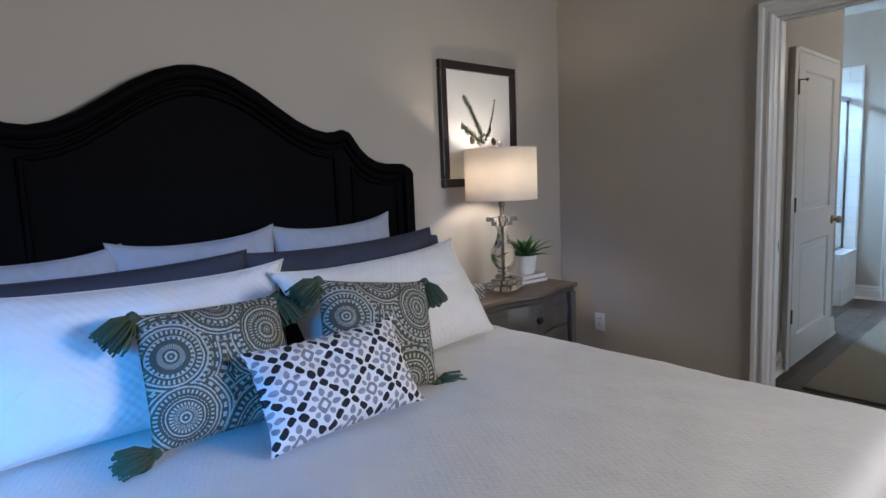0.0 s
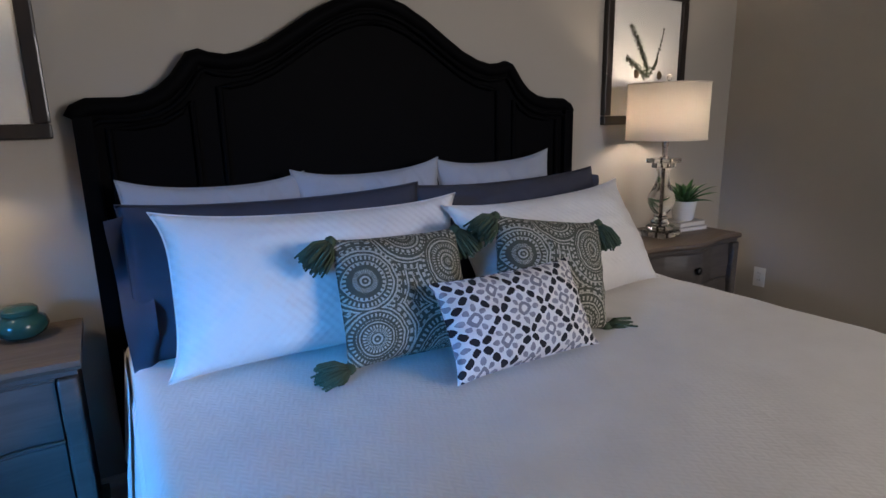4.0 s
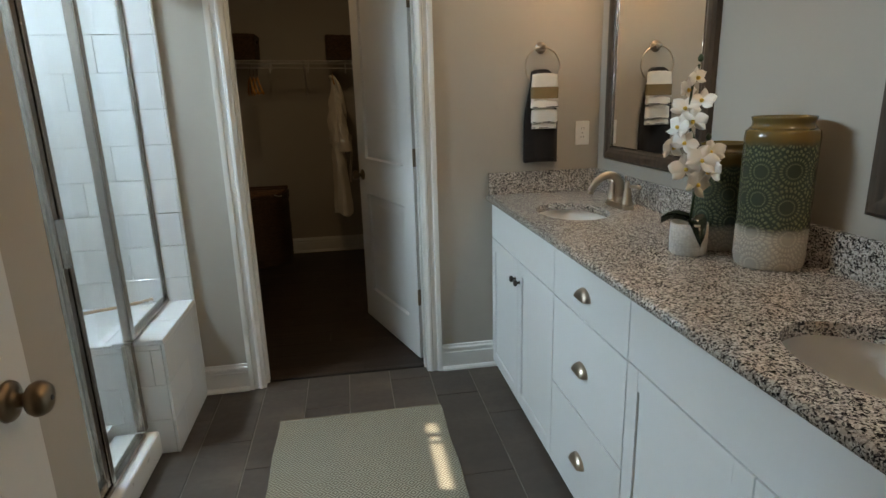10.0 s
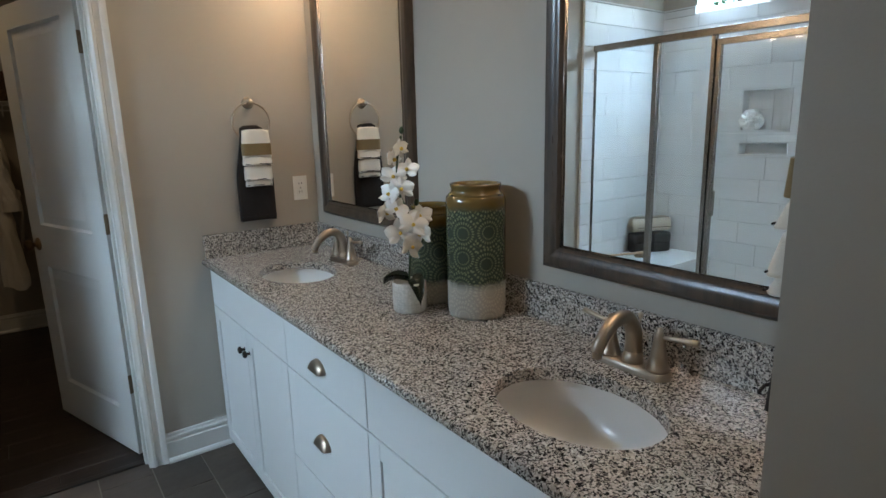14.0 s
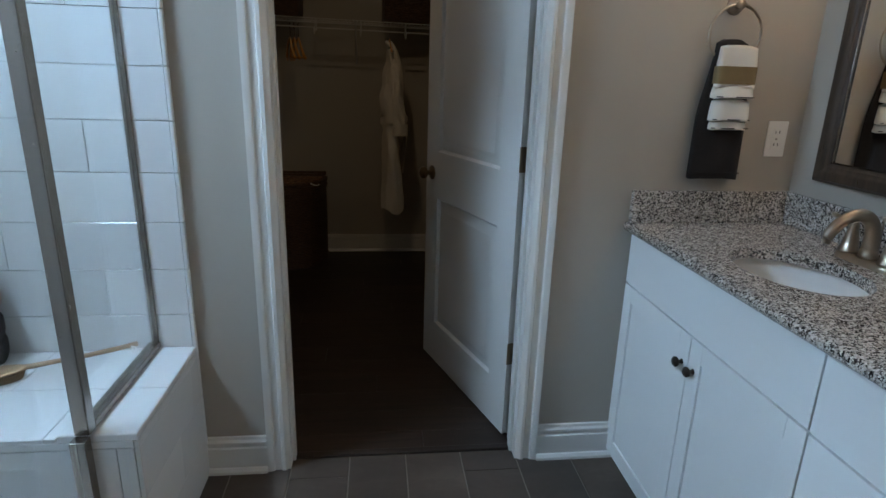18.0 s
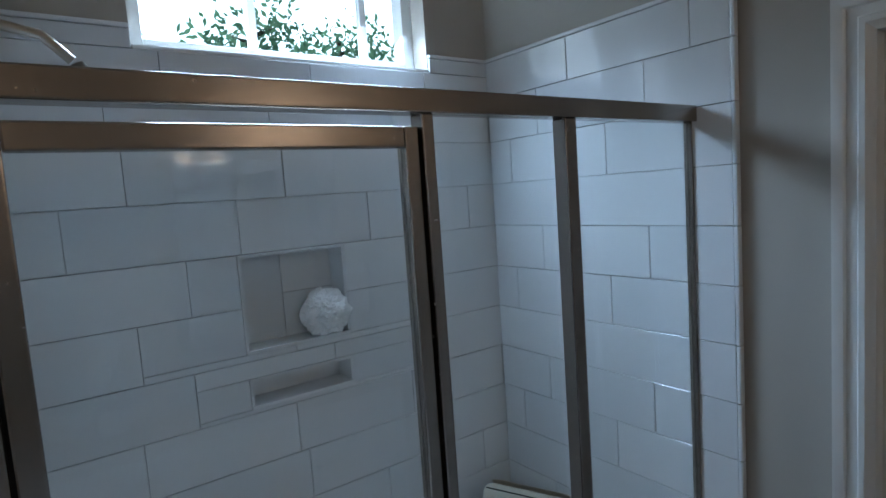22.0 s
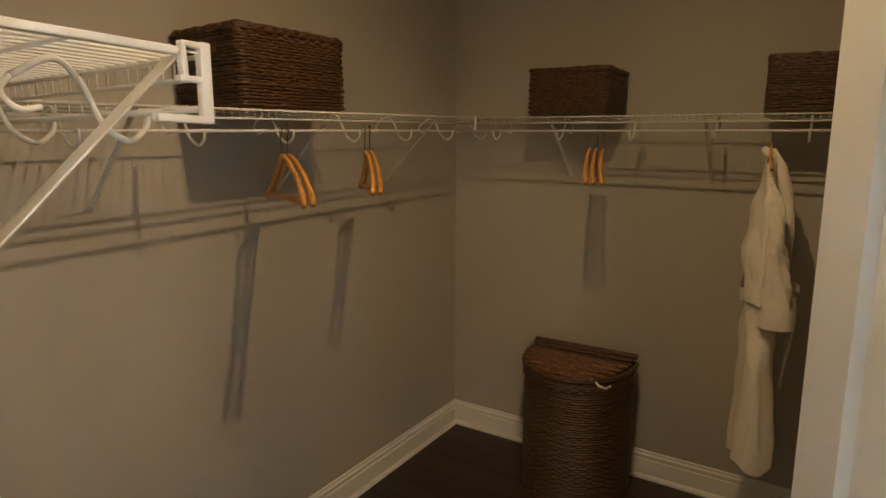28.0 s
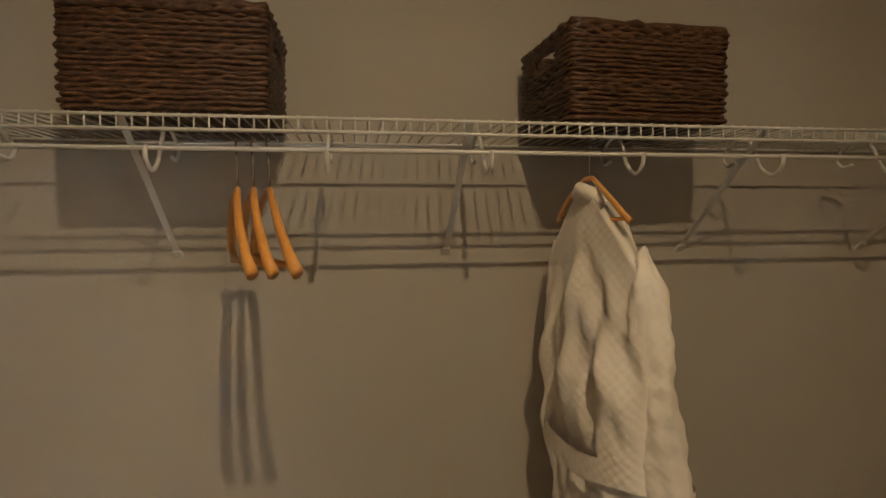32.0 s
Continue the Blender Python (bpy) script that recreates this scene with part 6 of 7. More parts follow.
def faucet(m):
    ob = thing("faucet", "brushed nickel two-handle centerset faucet on the granite", "faucet", m, "vanity faucets")
    bm = B()
    a = []
    for z, g in ((0.0, 1.0), (0.010, 1.0), (0.016, 0.9), (0.018, 0.8)):
        a.append([bm.verts.new(((0.030 * g) * math.cos(t) , (0.064 + 0.030 * g) * math.sin(t) if abs(math.sin(t)) > 0.99 else math.copysign(0.064, math.sin(t)) * min(1, abs(math.sin(t)) * 3) + 0.030 * g * math.sin(t), z)) for t in
                  (2 * math.pi * i / 40 for i in range(40))])
    for p, q in zip(a, a[1:]):
        bridge(bm, p, q)
    bm.faces.new(a[-1])
    part("base_plate", bm, NICKEL, ob, smooth=True)
    for s in (-1, 1):
        k = part("handle_post", lathe(B(), [(0.026, 0.0), (0.026, 0.006), (0.023, 0.010), (0.018, 0.035), (0.0125, 0.068), (0.0125, 0.078), (0.010, 0.084), (0.007, 0.090), (0.006, 0.097), (0, 0.099)], 24), NICKEL, ob, smooth=True, place=pose(0, s * 0.064, 0.017))
        part("lever", tube(B(), [(0, 0, 0.076), (0.002, s * 0.03, 0.080), (0.006, s * 0.065, 0.083), (0.008, s * 0.085, 0.084)], 0.0062, 10, taper=lambda t: 0.75 + 0.5 * t), NICKEL, k, smooth=True)
    pts = spline([(0, 0, 0.015), (0.0, 0, 0.06), (-0.006, 0, 0.100), (-0.030, 0, 0.128), (-0.065, 0, 0.132), (-0.100, 0, 0.114), (-0.124, 0, 0.086), (-0.129, 0, 0.072)])
    part("spout", tube(B(), pts, 0.0150, 16, taper=lambda t: 1.38 - 0.50 * t), NICKEL, ob, "curved nickel spout", smooth=True)
    part("spout_collar", lathe(B(), [(0.024, 0.0), (0.023, 0.012), (0.019, 0.03), (0, 0.03)], 24), NICKEL, ob, smooth=True, place=pose(0, 0, 0.016))
    part("aerator", lathe(B(), [(0, -0.002), (0.0105, -0.002), (0.0105, 0.010), (0, 0.010)], 16), NICKEL, ob, place=pose(-0.129, 0, 0.062))
    part("lift_rod", lathe(B(), [(0.0025, 0.0), (0.0025, 0.10), (0.006, 0.104), (0.006, 0.113), (0, 0.116)], 12), NICKEL, ob, smooth=True, place=pose(0.022, 0, 0.015))
    return ob


f1 = faucet(pose(0.592, SINKS[0][1] + 0.035, 0.9055))
copy_thing(f1, pose(0.597, SINKS[1][1] + 0.03, 0.9055))


# -- mirrors --
def mirror(y0, y1, z0, z1):
    ob = thing("wall_mirror", "large rectangular wall mirror in a brown wood frame", "mirror", pose(XV, (y0 + y1) / 2, z0), "vanity mirrors")
    w, h, fw = y1 - y0, z1 - z0, 0.062
    part("mirror_glass", bx(-0.014, -w / 2 + fw - 0.006, fw - 0.006, -0.004, w / 2 - fw + 0.006, h - fw + 0.006), MIRROR, ob, "silvered mirror glass")
    prof = ((0, 0), (0, 0.020), (0.010, 0.030), (0.030, 0.031), (0.040, 0.025), (0.050, 0.024), (0.056, 0.018), (0.062, 0.015), (0.062, 0))
    for a, b, across in (((-w / 2, 0), (w / 2, 0), (0, 1)), ((w / 2, 0), (w / 2, h), (-1, 0)), ((w / 2, h), (-w / 2, h), (0, -1)), ((-w / 2, h), (-w / 2, 0), (1, 0))):
        bm = B()
        d = Vector((b[0] - a[0], b[1] - a[1])).normalized()
        ra = [bm.verts.new((-q, a[0] + across[0] * p + d.x * p, a[1] + across[1] * p + d.y * p)) for p, q in prof]
        rb = [bm.verts.new((-q, b[0] + across[0] * p - d.x * p, b[1] + across[1] * p - d.y * p)) for p, q in prof]
        bridge(bm, ra, rb)
        bm.faces.new(ra)
        bm.faces.new(rb)
        part("frame_bar", bm, FRAMEWOOD, ob, auto=35)
    bm = B()
    tube(bm, [(-0.017, -w / 2 + fw, fw), (-0.017, w / 2 - fw, fw), (-0.017, w / 2 - fw, h - fw), (-0.017, -w / 2 + fw, h - fw)], 0.004, 6, closed=True)
    part("inner_bead", bm, CHROME, ob, smooth=True)
    return ob


mirror(5.600, 6.382, 1.070, 2.085)
mirror(4.165, 4.955, 1.070, 2.085)


# -- lights above the mirrors --
def vanity_light(m):
    ob = thing("vanity_light", "nickel bath light bar with two frosted glass shades, lit", "lamp", m, "vanity lights")
    part("backplate", bx(-0.022, -0.20, -0.03, 0, 0.20, 0.03, bev=0.006), NICKEL, ob)
    for s in (-1, 1):
        a = part("arm", tube(B(), [(-0.02, s * 0.105, 0), (-0.07, s * 0.105, 0.01), (-0.10, s * 0.105, -0.01), (-0.10, s * 0.105, -0.03)], 0.007, 8), NICKEL, ob, smooth=True)
        g = part("glass_shade", lathe(B(), [(0.022, -0.03), (0.045, -0.06), (0.055, -0.13), (0.060, -0.14), (0.057, -0.14), (0.052, -0.13), (0.042, -0.062), (0.022, -0.034)], 24, close=False), VANITYGLASS, a, "frosted lit glass", smooth=True, place=pose(-0.10, s * 0.105, 0.0))
        g.visible_shadow = False
    return ob


v1 = vanity_light(pose(XV, 6.155, 2.30))
copy_thing(v1, pose(XV, 4.565, 2.30))


# -- towel rings --
def towel_ring(m):
    ob = thing("towel_ring", "brushed nickel towel ring on the wall", "towel ring", m, "towel rings")
    part("post", lathe(B(), [(0, 0.038), (0.014, 0.037), (0.016, 0.030), (0.010, 0.024), (0.010, 0.012), (0.024, 0.008), (0.027, 0)], 24), NICKEL, ob, smooth=True, place=pose(0, 0, 0, 90, 0, 0))
    part("ring", tube(B(), [(0.084 * math.sin(a), -0.028, -0.084 + 0.084 * math.cos(a)) for a in (2 * math.pi * i / 48 for i in range(48))], 0.0045, 8, closed=True), NICKEL, ob, smooth=True)
    return ob


def hung(bm, w0, w1, top, bottom, depth, n=24, folds=3.0, seed=0):
    """A doubled cloth that hangs over the ring, its front and back sheets joined over the bar."""
    def f(u, v):
        a = u * 2 * math.pi
        s = v
        w = w0 + (w1 - w0) * smoothstep(0, 0.6, s)
        x = w / 2 * math.copysign(abs(math.cos(a)) ** 0.5, math.cos(a))
        d = depth * (0.7 + 0.5 * s)
        y = d * math.copysign(abs(math.sin(a)) ** 0.7, math.sin(a)) + 0.004 * math.sin(x * 2 * math.pi / w * folds + seed) * (0.3 + s)
        r = 1.0 if s > 0.02 else 0.6
        return (x * r, y * r, top + (bottom - top) * s + 0.002 * math.sin(a * 3))
    surf(bm, f, 40, n, wrap_u=True)
    return bm


def capped(bm):
    bmesh.ops.holes_fill(bm, edges=[e for e in bm.edges if e.is_boundary], sides=0)
    return bm


def ring_towels(m, seed, fat=1.0):
    dk = thing("bath_towel", "dark brown towel hanging from the towel ring", "towel", m, "ring towels")
    dk.matrix_basis = m @ pose(-0.006 if seed == 0 else 0.0, 0, 0)
    part("cloth", capped(hung(B(), 0.100, 0.166, -0.100, -0.525, 0.019 * fat, n=40, folds=2.0, seed=seed)), DARKTERRY, dk, smooth=True)
    part("hem", tube(B(), [((i / 12 - 0.5) * 0.158, -0.0225 * fat + 0.003 * math.sin(i * 1.1), -0.505) for i in range(13)], 0.0026, 6), DARKTERRY, dk, smooth=True)
    ct = thing("hand_towel", "cream hand towel with a gold band over the dark towel", "towel", m @ pose(0.002, -0.026 * fat, 0), "ring towels")
    part("cloth", capped(hung(B(), 0.120, 0.130, -0.118, -0.240, 0.014 * fat, folds=1.0, seed=seed + 2)), WHITETERRY, ct, smooth=True)
    bm = B()
    surf(bm, lambda u, v: (0.0655 * math.copysign(abs(math.cos(u * 6.2832)) ** 0.4, math.cos(u * 6.2832)), (0.0205 * fat) * math.copysign(abs(math.sin(u * 6.2832)) ** 0.6, math.sin(u * 6.2832)), -0.178 - 0.052 * v), 40, 5, wrap_u=True)
    part("gold_band", bm, GOLDBAND, ct, "gold woven band", smooth=True)
    for k, (z0, z1) in enumerate(((-0.235, -0.272), (-0.275, -0.340), (-0.342, -0.366))):
        part("folded_end", capped(hung(B(), 0.124 - 0.003 * k, 0.128 - 0.003 * k, z0, z1, (0.020 - 0.002 * k) * fat, n=10, folds=1.5, seed=k)), WHITETERRY, ct, smooth=True)
        part("dark_edge", tube(B(), [((i / 10 - 0.5) * 0.122, (-0.0215 + 0.002 * k) * fat * 1.02, z1 + 0.004) for i in range(11)], 0.0018, 6), DARKTERRY, ct)


r1 = towel_ring(pose(0.398, YC0, 1.583))
ring_towels(pose(0.398, YC0 - 0.030, 1.583), 0)
copy_thing(r1, pose(0.40, YV, 1.583, 0, 0, 180))
ring_towels(pose(0.40, YV + 0.034, 1.583, 0, 0, 180) @ pose(0, 0, 0, -4.5, 0, 0), 3, 1.1)


# -- vases and orchid --
def vase(m, h, r, label, material):
    ob = thing("vase", label, "vase", m, "green vases")
    part("body", lathe(B(), [(0, 0), (r * 0.93, 0), (r * 0.97, 0.008), (r, 0.03), (r, h * 0.80), (r * 1.01, h * 0.86), (r * 0.985, h * 0.905), (r * 0.90, h * 0.925), (r * 0.88, h * 0.88), (r * 0.9, 0.05), (0, 0.05)], 64), material, ob, smooth=True)
    part("lip", lathe(B(), [(r * 0.90, h * 0.9255), (r * 0.83, h * 0.94), (r * 0.82, h * 0.965), (r * 0.86, h * 0.985), (r * 0.86, h), (r * 0.78, h), (r * 0.76, h * 0.95), (r * 0.80, h * 0.9255), (r * 0.90, h * 0.9255)], 64, close=False), material, ob, "amber glazed lip", smooth=True)
    return ob


RAW, GRN, AMB = (0.60, 0.55, 0.47), (0.086, 0.112, 0.074), (0.135, 0.090, 0.026)
vase(pose(0.585, 5.135, 0.9055), 0.392, 0.087, "tall cylindrical vase glazed green over raw clay, amber lip", glazed("vase_glaze_tall", RAW, GRN, AMB, 0.27, 0.86, 0.392))
vase(pose(0.575, 5.345, 0.9055), 0.312, 0.079, "shorter cylindrical vase glazed green over raw clay, amber lip", glazed("vase_glaze_short", RAW, GRN, AMB, 0.24, 0.84, 0.312))
orc = thing("orchid", "white orchid spray in a small white textured pot", "plant", pose(0.445, 5.29, 0.9055))


def pebbled():
    n = Nodes("white_pebbled_ceramic")
    v = n.voronoi(130, 'SMOOTH_F1', None, "Distance", 0.6)
    return n.done(n.mix(v, (0.78, 0.76, 0.72), (0.45, 0.43, 0.40)), 0.5, 0, n.bump(v, 1.0, 0.003))


part("pot", lathe(B(), [(0, 0), (0.047, 0), (0.051, 0.005), (0.053, 0.045), (0.052, 0.090), (0.048, 0.093), (0.046, 0.086), (0, 0.082)], 40), pebbled(), orc, "white textured pot", smooth=True)
ACROSS, OUT = Vector((0.842, -0.540, 0)), Vector((-0.540, -0.842, 0))   # along the wall and towards the room
stem = [(0, 0, 0.08)] + [tuple(ACROSS * a + OUT * b + Vector((0, 0, z))) for a, b, z in ((0.004, 0.004, 0.15), (0.012, 0.004, 0.22), (0.004, 0.0, 0.30), (-0.022, 0.004, 0.37), (-0.024, 0.006, 0.44), (-0.016, 0.0, 0.50), (-0.008, 0.0, 0.53))]
part("stem", tube(B(), spline(stem), 0.0036, 8), LEAFDARK, orc, smooth=True)
for az, l, wide, up, droop in ((140, 0.080, 0.052, 0.010, 0.016), (262, 0.078, 0.056, 0.012, 0.066)):
    bm = B()
    for side in (0.0, -0.004):
        surf(bm, lambda u, v: (l * u, (v - 0.5) * wide * math.sin(math.pi * min(1, u * 0.90 + 0.10)) ** 0.5, up * math.sin(u * 2.6) - droop * u * u * u + 0.035 * (v - 0.5) ** 2 * 2 + side), 16, 9)
    part("leaf", bm, ORCHIDLEAF, orc, "dark glossy strap leaf", smooth=True, place=pose(0, 0, 0.094, 0, 0, az))
for k, (a, b, z) in enumerate(((0.030, 0.010, 0.335), (-0.006, 0.008, 0.545))):
    part("bud", lathe(B(), [(0, -0.011), (0.007, -0.006), (0.008, 0.002), (0.004, 0.010), (0, 0.012)], 12), LEAFDARK, orc, "green bud", smooth=True, place=Matrix.Translation(ACROSS * a + OUT * b + Vector((0, 0, z))))


def flower(size):
    bm = B()
    for k, (ang, lw, ww) in enumerate(((90, 1.0, 0.62), (210, 1.0, 0.60), (330, 1.0, 0.60), (18, 1.05, 0.95), (162, 1.05, 0.95))):
        a = radians(ang)
        c, s = math.cos(a), math.sin(a)
        g = []
        for i in range(7):
            t = i / 6
            wd = ww * size * 0.5 * math.sin(math.pi * min(1.0, 0.06 + 0.94 * t)) ** 0.7
            row = []
            for j in range(5):
                q = (j / 4 - 0.5) * 2
                u, v = size * lw * t, wd * q
                row.append(bm.verts.new((u * c - v * s, u * s + v * c, 0.35 * size * t * t * (0.6 if k < 3 else 0.2) - 0.12 * size * q * q + 0.001 * k)))
            g.append(row)
        for p, q in zip(g, g[1:]):
            for j in range(4):
                bm.faces.new((p[j], p[j + 1], q[j + 1], q[j]))
    return bm


rng = random.Random(2)
SPRAY = ((0.010, 0.030, 0.205, 0.050), (0.040, 0.012, 0.238, 0.047), (-0.022, 0.022, 0.245, 0.048), (0.018, 0.034, 0.272, 0.046), (0.040, 0.004, 0.292, 0.040), (-0.062, 0.006, 0.305, 0.044),
         (-0.030, 0.024, 0.318, 0.038), (-0.048, 0.018, 0.362, 0.044), (-0.012, 0.022, 0.378, 0.040), (-0.036, 0.014, 0.412, 0.040), (0.006, 0.016, 0.432, 0.038), (-0.034, 0.012, 0.462, 0.034), (-0.012, 0.016, 0.494, 0.030))
for k, (a, b, z, size) in enumerate(SPRAY):
    az = 237 + rng.uniform(-55, 55)
    fl = part("blossom", flower(size), PETAL, orc, "white orchid blossom", smooth=True, place=Matrix.Translation(ACROSS * a + OUT * b + Vector((0, 0, z))) @ pose(0, 0, 0, 0, 0, az + 90) @ pose(0, 0, 0, 90 + rng.uniform(-35, 12), 0, 0) @ pose(0, 0, 0, 0, 0, rng.uniform(-25, 25)))
    part("lip", lathe(B(), [(0, 0.012), (0.004, 0.010), (0.006, 0.004), (0.003, 0)], 10), PETALCORE, fl, "yellow lip", smooth=True)

# ---- closet ----
ZS = 1.666   # top of the short shelf; the other two are out of level


def left_top(y):
    """Height of the left shelf, which rises to the corner."""
    return 1.6695 + 0.0355 * (y - 7.303)


def far_top(x):
    """Height of the far shelf, which falls away from the corner."""
    return 1.7235 - 0.0195 * (x + 1.825)




def wire_shelf(label, m, length, depth=0.305, hooks=(), braces=(), end_cap=None, bw=0.007):
    """A coated wire shelf along x, its back at y = 0 and its front at y = -depth, its top at z = 0."""
    ob = thing("wire_shelf", label, "shelf", m, "wire shelves")
    n = round(length / 0.0255)
    wire = part("cross_wire", tube(B(), [(0, -0.004, 0.0), (0, -depth + 0.003, 0.0), (0, -depth, -0.004), (0, -depth, -0.028)], 0.0019, 5), WIRE, ob, smooth=True)
    for i in range(1, n + 1):
        w = new("cross_wire", wire.data)
        w.parent = ob
        w.matrix_basis = Matrix.Translation((length * i / n, 0, 0))
    for y, z, r in ((-0.004, -0.004, 0.0032), (-depth * 0.5, -0.004, 0.003), (-depth - 0.001, -0.004, 0.0032), (-depth - 0.001, -0.028, 0.0032)):
        part("long_wire", tube(B(), [(0, y, z), (length, y, z)], r, 8), WIRE, ob, smooth=True)
    part("hang_rod", tube(B(), [(0, -depth - 0.006, -0.062), (length, -depth - 0.006, -0.062)], 0.0042, 8), WIRE, ob, smooth=True)
    for x in hooks:
        part("rod_hook", tube(B(), spline([(x, -depth * 0.50, -0.030), (x, -depth * 0.66, -0.006), (x, -depth * 0.76, -0.030), (x, -depth * 0.84, -0.078), (x, -depth * 0.95, -0.098), (x, -depth - 0.010, -0.082), (x, -depth - 0.014, -0.058)]), 0.0042, 8),
             WIRE, ob, "white rod hook", smooth=True)
        part("hook_back", tube(B(), spline([(x, -depth * 0.50, -0.030), (x, -depth * 0.46, -0.048), (x, -depth * 0.52, -0.066), (x, -depth * 0.60, -0.062)]), 0.0038, 8), WIRE, ob, smooth=True)
    for x in braces:
        b = part("brace", bx(-bw, -0.0012, 0, bw, 0.0012, math.hypot(depth - 0.02, 0.262), bev=0.0005), WIRE, ob, "white steel brace", place=Matrix.Translation((x, -0.004, -0.265)) @ pose(0, 0, 0, math.degrees(math.atan2(depth - 0.02, 0.262)), 0, 0))
        part("brace_clip", bx(-0.009, -0.004, -0.012, 0.009, 0.003, 0.016, bev=0.001), WIRE, b)
    if end_cap is not None:
        bm = B()
        e = end_cap
        f = -depth
        for y0, y1, z0, z1 in ((f - 0.011, f + 0.003, -0.080, 0.012), (f, f + 0.026, 0.004, 0.011), (f, f + 0.030, -0.034, -0.027), (f + 0.020, f + 0.026, -0.030, 0.006), (f, f + 0.060, -0.080, -0.071),
                               (-0.014, 0.0, -0.05, 0.010), (f + 0.03, -0.01, -0.006, 0.003)):
            box(bm, e - 0.006, y0, z0, e + 0.006, y1, z1, bev=0.002)
        part("end_cap", bm, WIRE, ob, "white plastic end cap")
    return ob


# far wall, left wall, and the short shelf beside the doorway
wire_shelf("white coated wire shelf with a hanging rod along the far wall", pose(XCL + 0.315, YCF - 0.003, far_top(XCL + 0.315), 0, 1.12, 0), XCR - XCL - 0.32, depth=0.335, hooks=[0.10 + 0.305 * k for k in range(8)], braces=(0.355, 0.981, 1.607, 2.15))
wire_shelf("white coated wire shelf with a hanging rod along the side wall", Matrix.Translation((XCL + 0.003, YC1 + 0.32, left_top(YC1 + 0.32))) @ pose(0, 0, 0, 0, -2.03, 90), YCF - YC1 - 0.33, hooks=[0.16 + 0.305 * k for k in range(8)], braces=(0.31, 0.965, 1.62))
wire_shelf("short white coated wire shelf beside the doorway", Matrix.Translation((-1.085, YC1 + 0.003, ZS)) @ pose(0, 0, 0, 0, 0, 180), 1.03, depth=0.278, hooks=(0.14, 0.40), braces=(0.03,), end_cap=0.0, bw=0.013)
cn = thing("shelf_corner_clip", "white clip joining two wire shelves", "clip", pose(XCL + 0.311, YCF - 0.341, far_top(XCL + 0.311)))
part("clip", bx(-0.006, -0.006, -0.068, 0.006, 0.006, 0.006, bev=0.002), WIRE, cn)


# -- woven baskets --
def woven_wall(bm, path, z0, z1, rows, thick=0.0055, wob=0.0022, seed=0):
    """Courses of rattan round a closed path of (x, y) points."""
    rng = random.Random(seed)
    n = len(path)
    for r in range(rows):
        z = z0 + (z1 - z0) * (r + 0.5) / rows
        ph = r % 2
        pts = []
        for i, (x, y) in enumerate(path):
            a, b = Vector(path[i - 1]), Vector(path[(i + 1) % n])
            d = (b - a).normalized()
            nrm = Vector((d.y, -d.x))
            o = wob * (1 if (i + ph) % 2 else -1) + rng.uniform(-0.0009, 0.0009)
            pts.append((x + nrm.x * o, y + nrm.y * o, z + rng.uniform(-0.0022, 0.0022)))
        tube(bm, pts, thick * rng.uniform(0.72, 1.25), 5, closed=True)
    return bm


def rect_path(w, d, step=0.022):
    pts = []
    cs = ((-w / 2, -d / 2), (w / 2, -d / 2), (w / 2, d / 2), (-w / 2, d / 2))
    for k in range(4):
        a, b = Vector(cs[k]), Vector(cs[(k + 1) % 4])
        n = max(2, round((b - a).length / step))
        for i in range(n):
            p = a.lerp(b, i / n)
            pts.append((p.x, p.y))
    return pts


def basket(m, w, d, h, label, seed):
    ob = thing("wicker_basket", label, "basket", m, "wicker baskets on the shelves")
    path = rect_path(w, d)
    gap0, gap1 = h * 0.70, h * 0.86
    part("lower_weave", woven_wall(B(), path, 0.004, gap0, round(gap0 / 0.0095), seed=seed), WICKER, ob, smooth=True)
    # the weave leaves a handhold in each end
    bm = B()
    rows = round((gap1 - gap0) / 0.0095)
    for r in range(rows):
        z = gap0 + (gap1 - gap0) * (r + 0.5) / rows
        for s in (-1, 1):
            pts = [(-w / 2, s * 0.055, z), (-w / 2, s * d / 2, z)]
            mid = [(-w / 2 + w * i / 22, s * d / 2 + 0.0022 * (1 if (i + r) % 2 else -1), z) for i in range(23)]
            tube(bm, [(-w / 2, s * 0.055, z)] + mid + [(w / 2, s * 0.055, z)], 0.0055, 5)
    part("handle_weave", bm, WICKER, ob, smooth=True)
    part("upper_weave", woven_wall(B(), path, gap1, h - 0.006, max(2, round((h - gap1) / 0.0095)), seed=seed + 1), WICKER, ob, smooth=True)
    part("rim", woven_wall(B(), path, h - 0.010, h + 0.006, 2, thick=0.0085, wob=0.003, seed=seed + 2), WICKER, ob, "thick plaited rim", smooth=True)
    part("bottom", bx(-w / 2 + 0.004, -d / 2 + 0.004, 0.001, w / 2 - 0.004, d / 2 - 0.004, 0.012), WICKER, ob)
    part("lining", boxes((-w / 2 + 0.005, -d / 2 + 0.005, 0.012, -w / 2 + 0.008, d / 2 - 0.005, gap0 - 0.004), (w / 2 - 0.008, -d / 2 + 0.005, 0.012, w / 2 - 0.005, d / 2 - 0.005, gap0 - 0.004),
                         (-w / 2 + 0.008, -d / 2 + 0.005, 0.012, w / 2 - 0.008, -d / 2 + 0.008, h - 0.008), (-w / 2 + 0.008, d / 2 - 0.008, 0.012, w / 2 - 0.008, d / 2 - 0.005, h - 0.008)), WICKER, ob)
    return ob


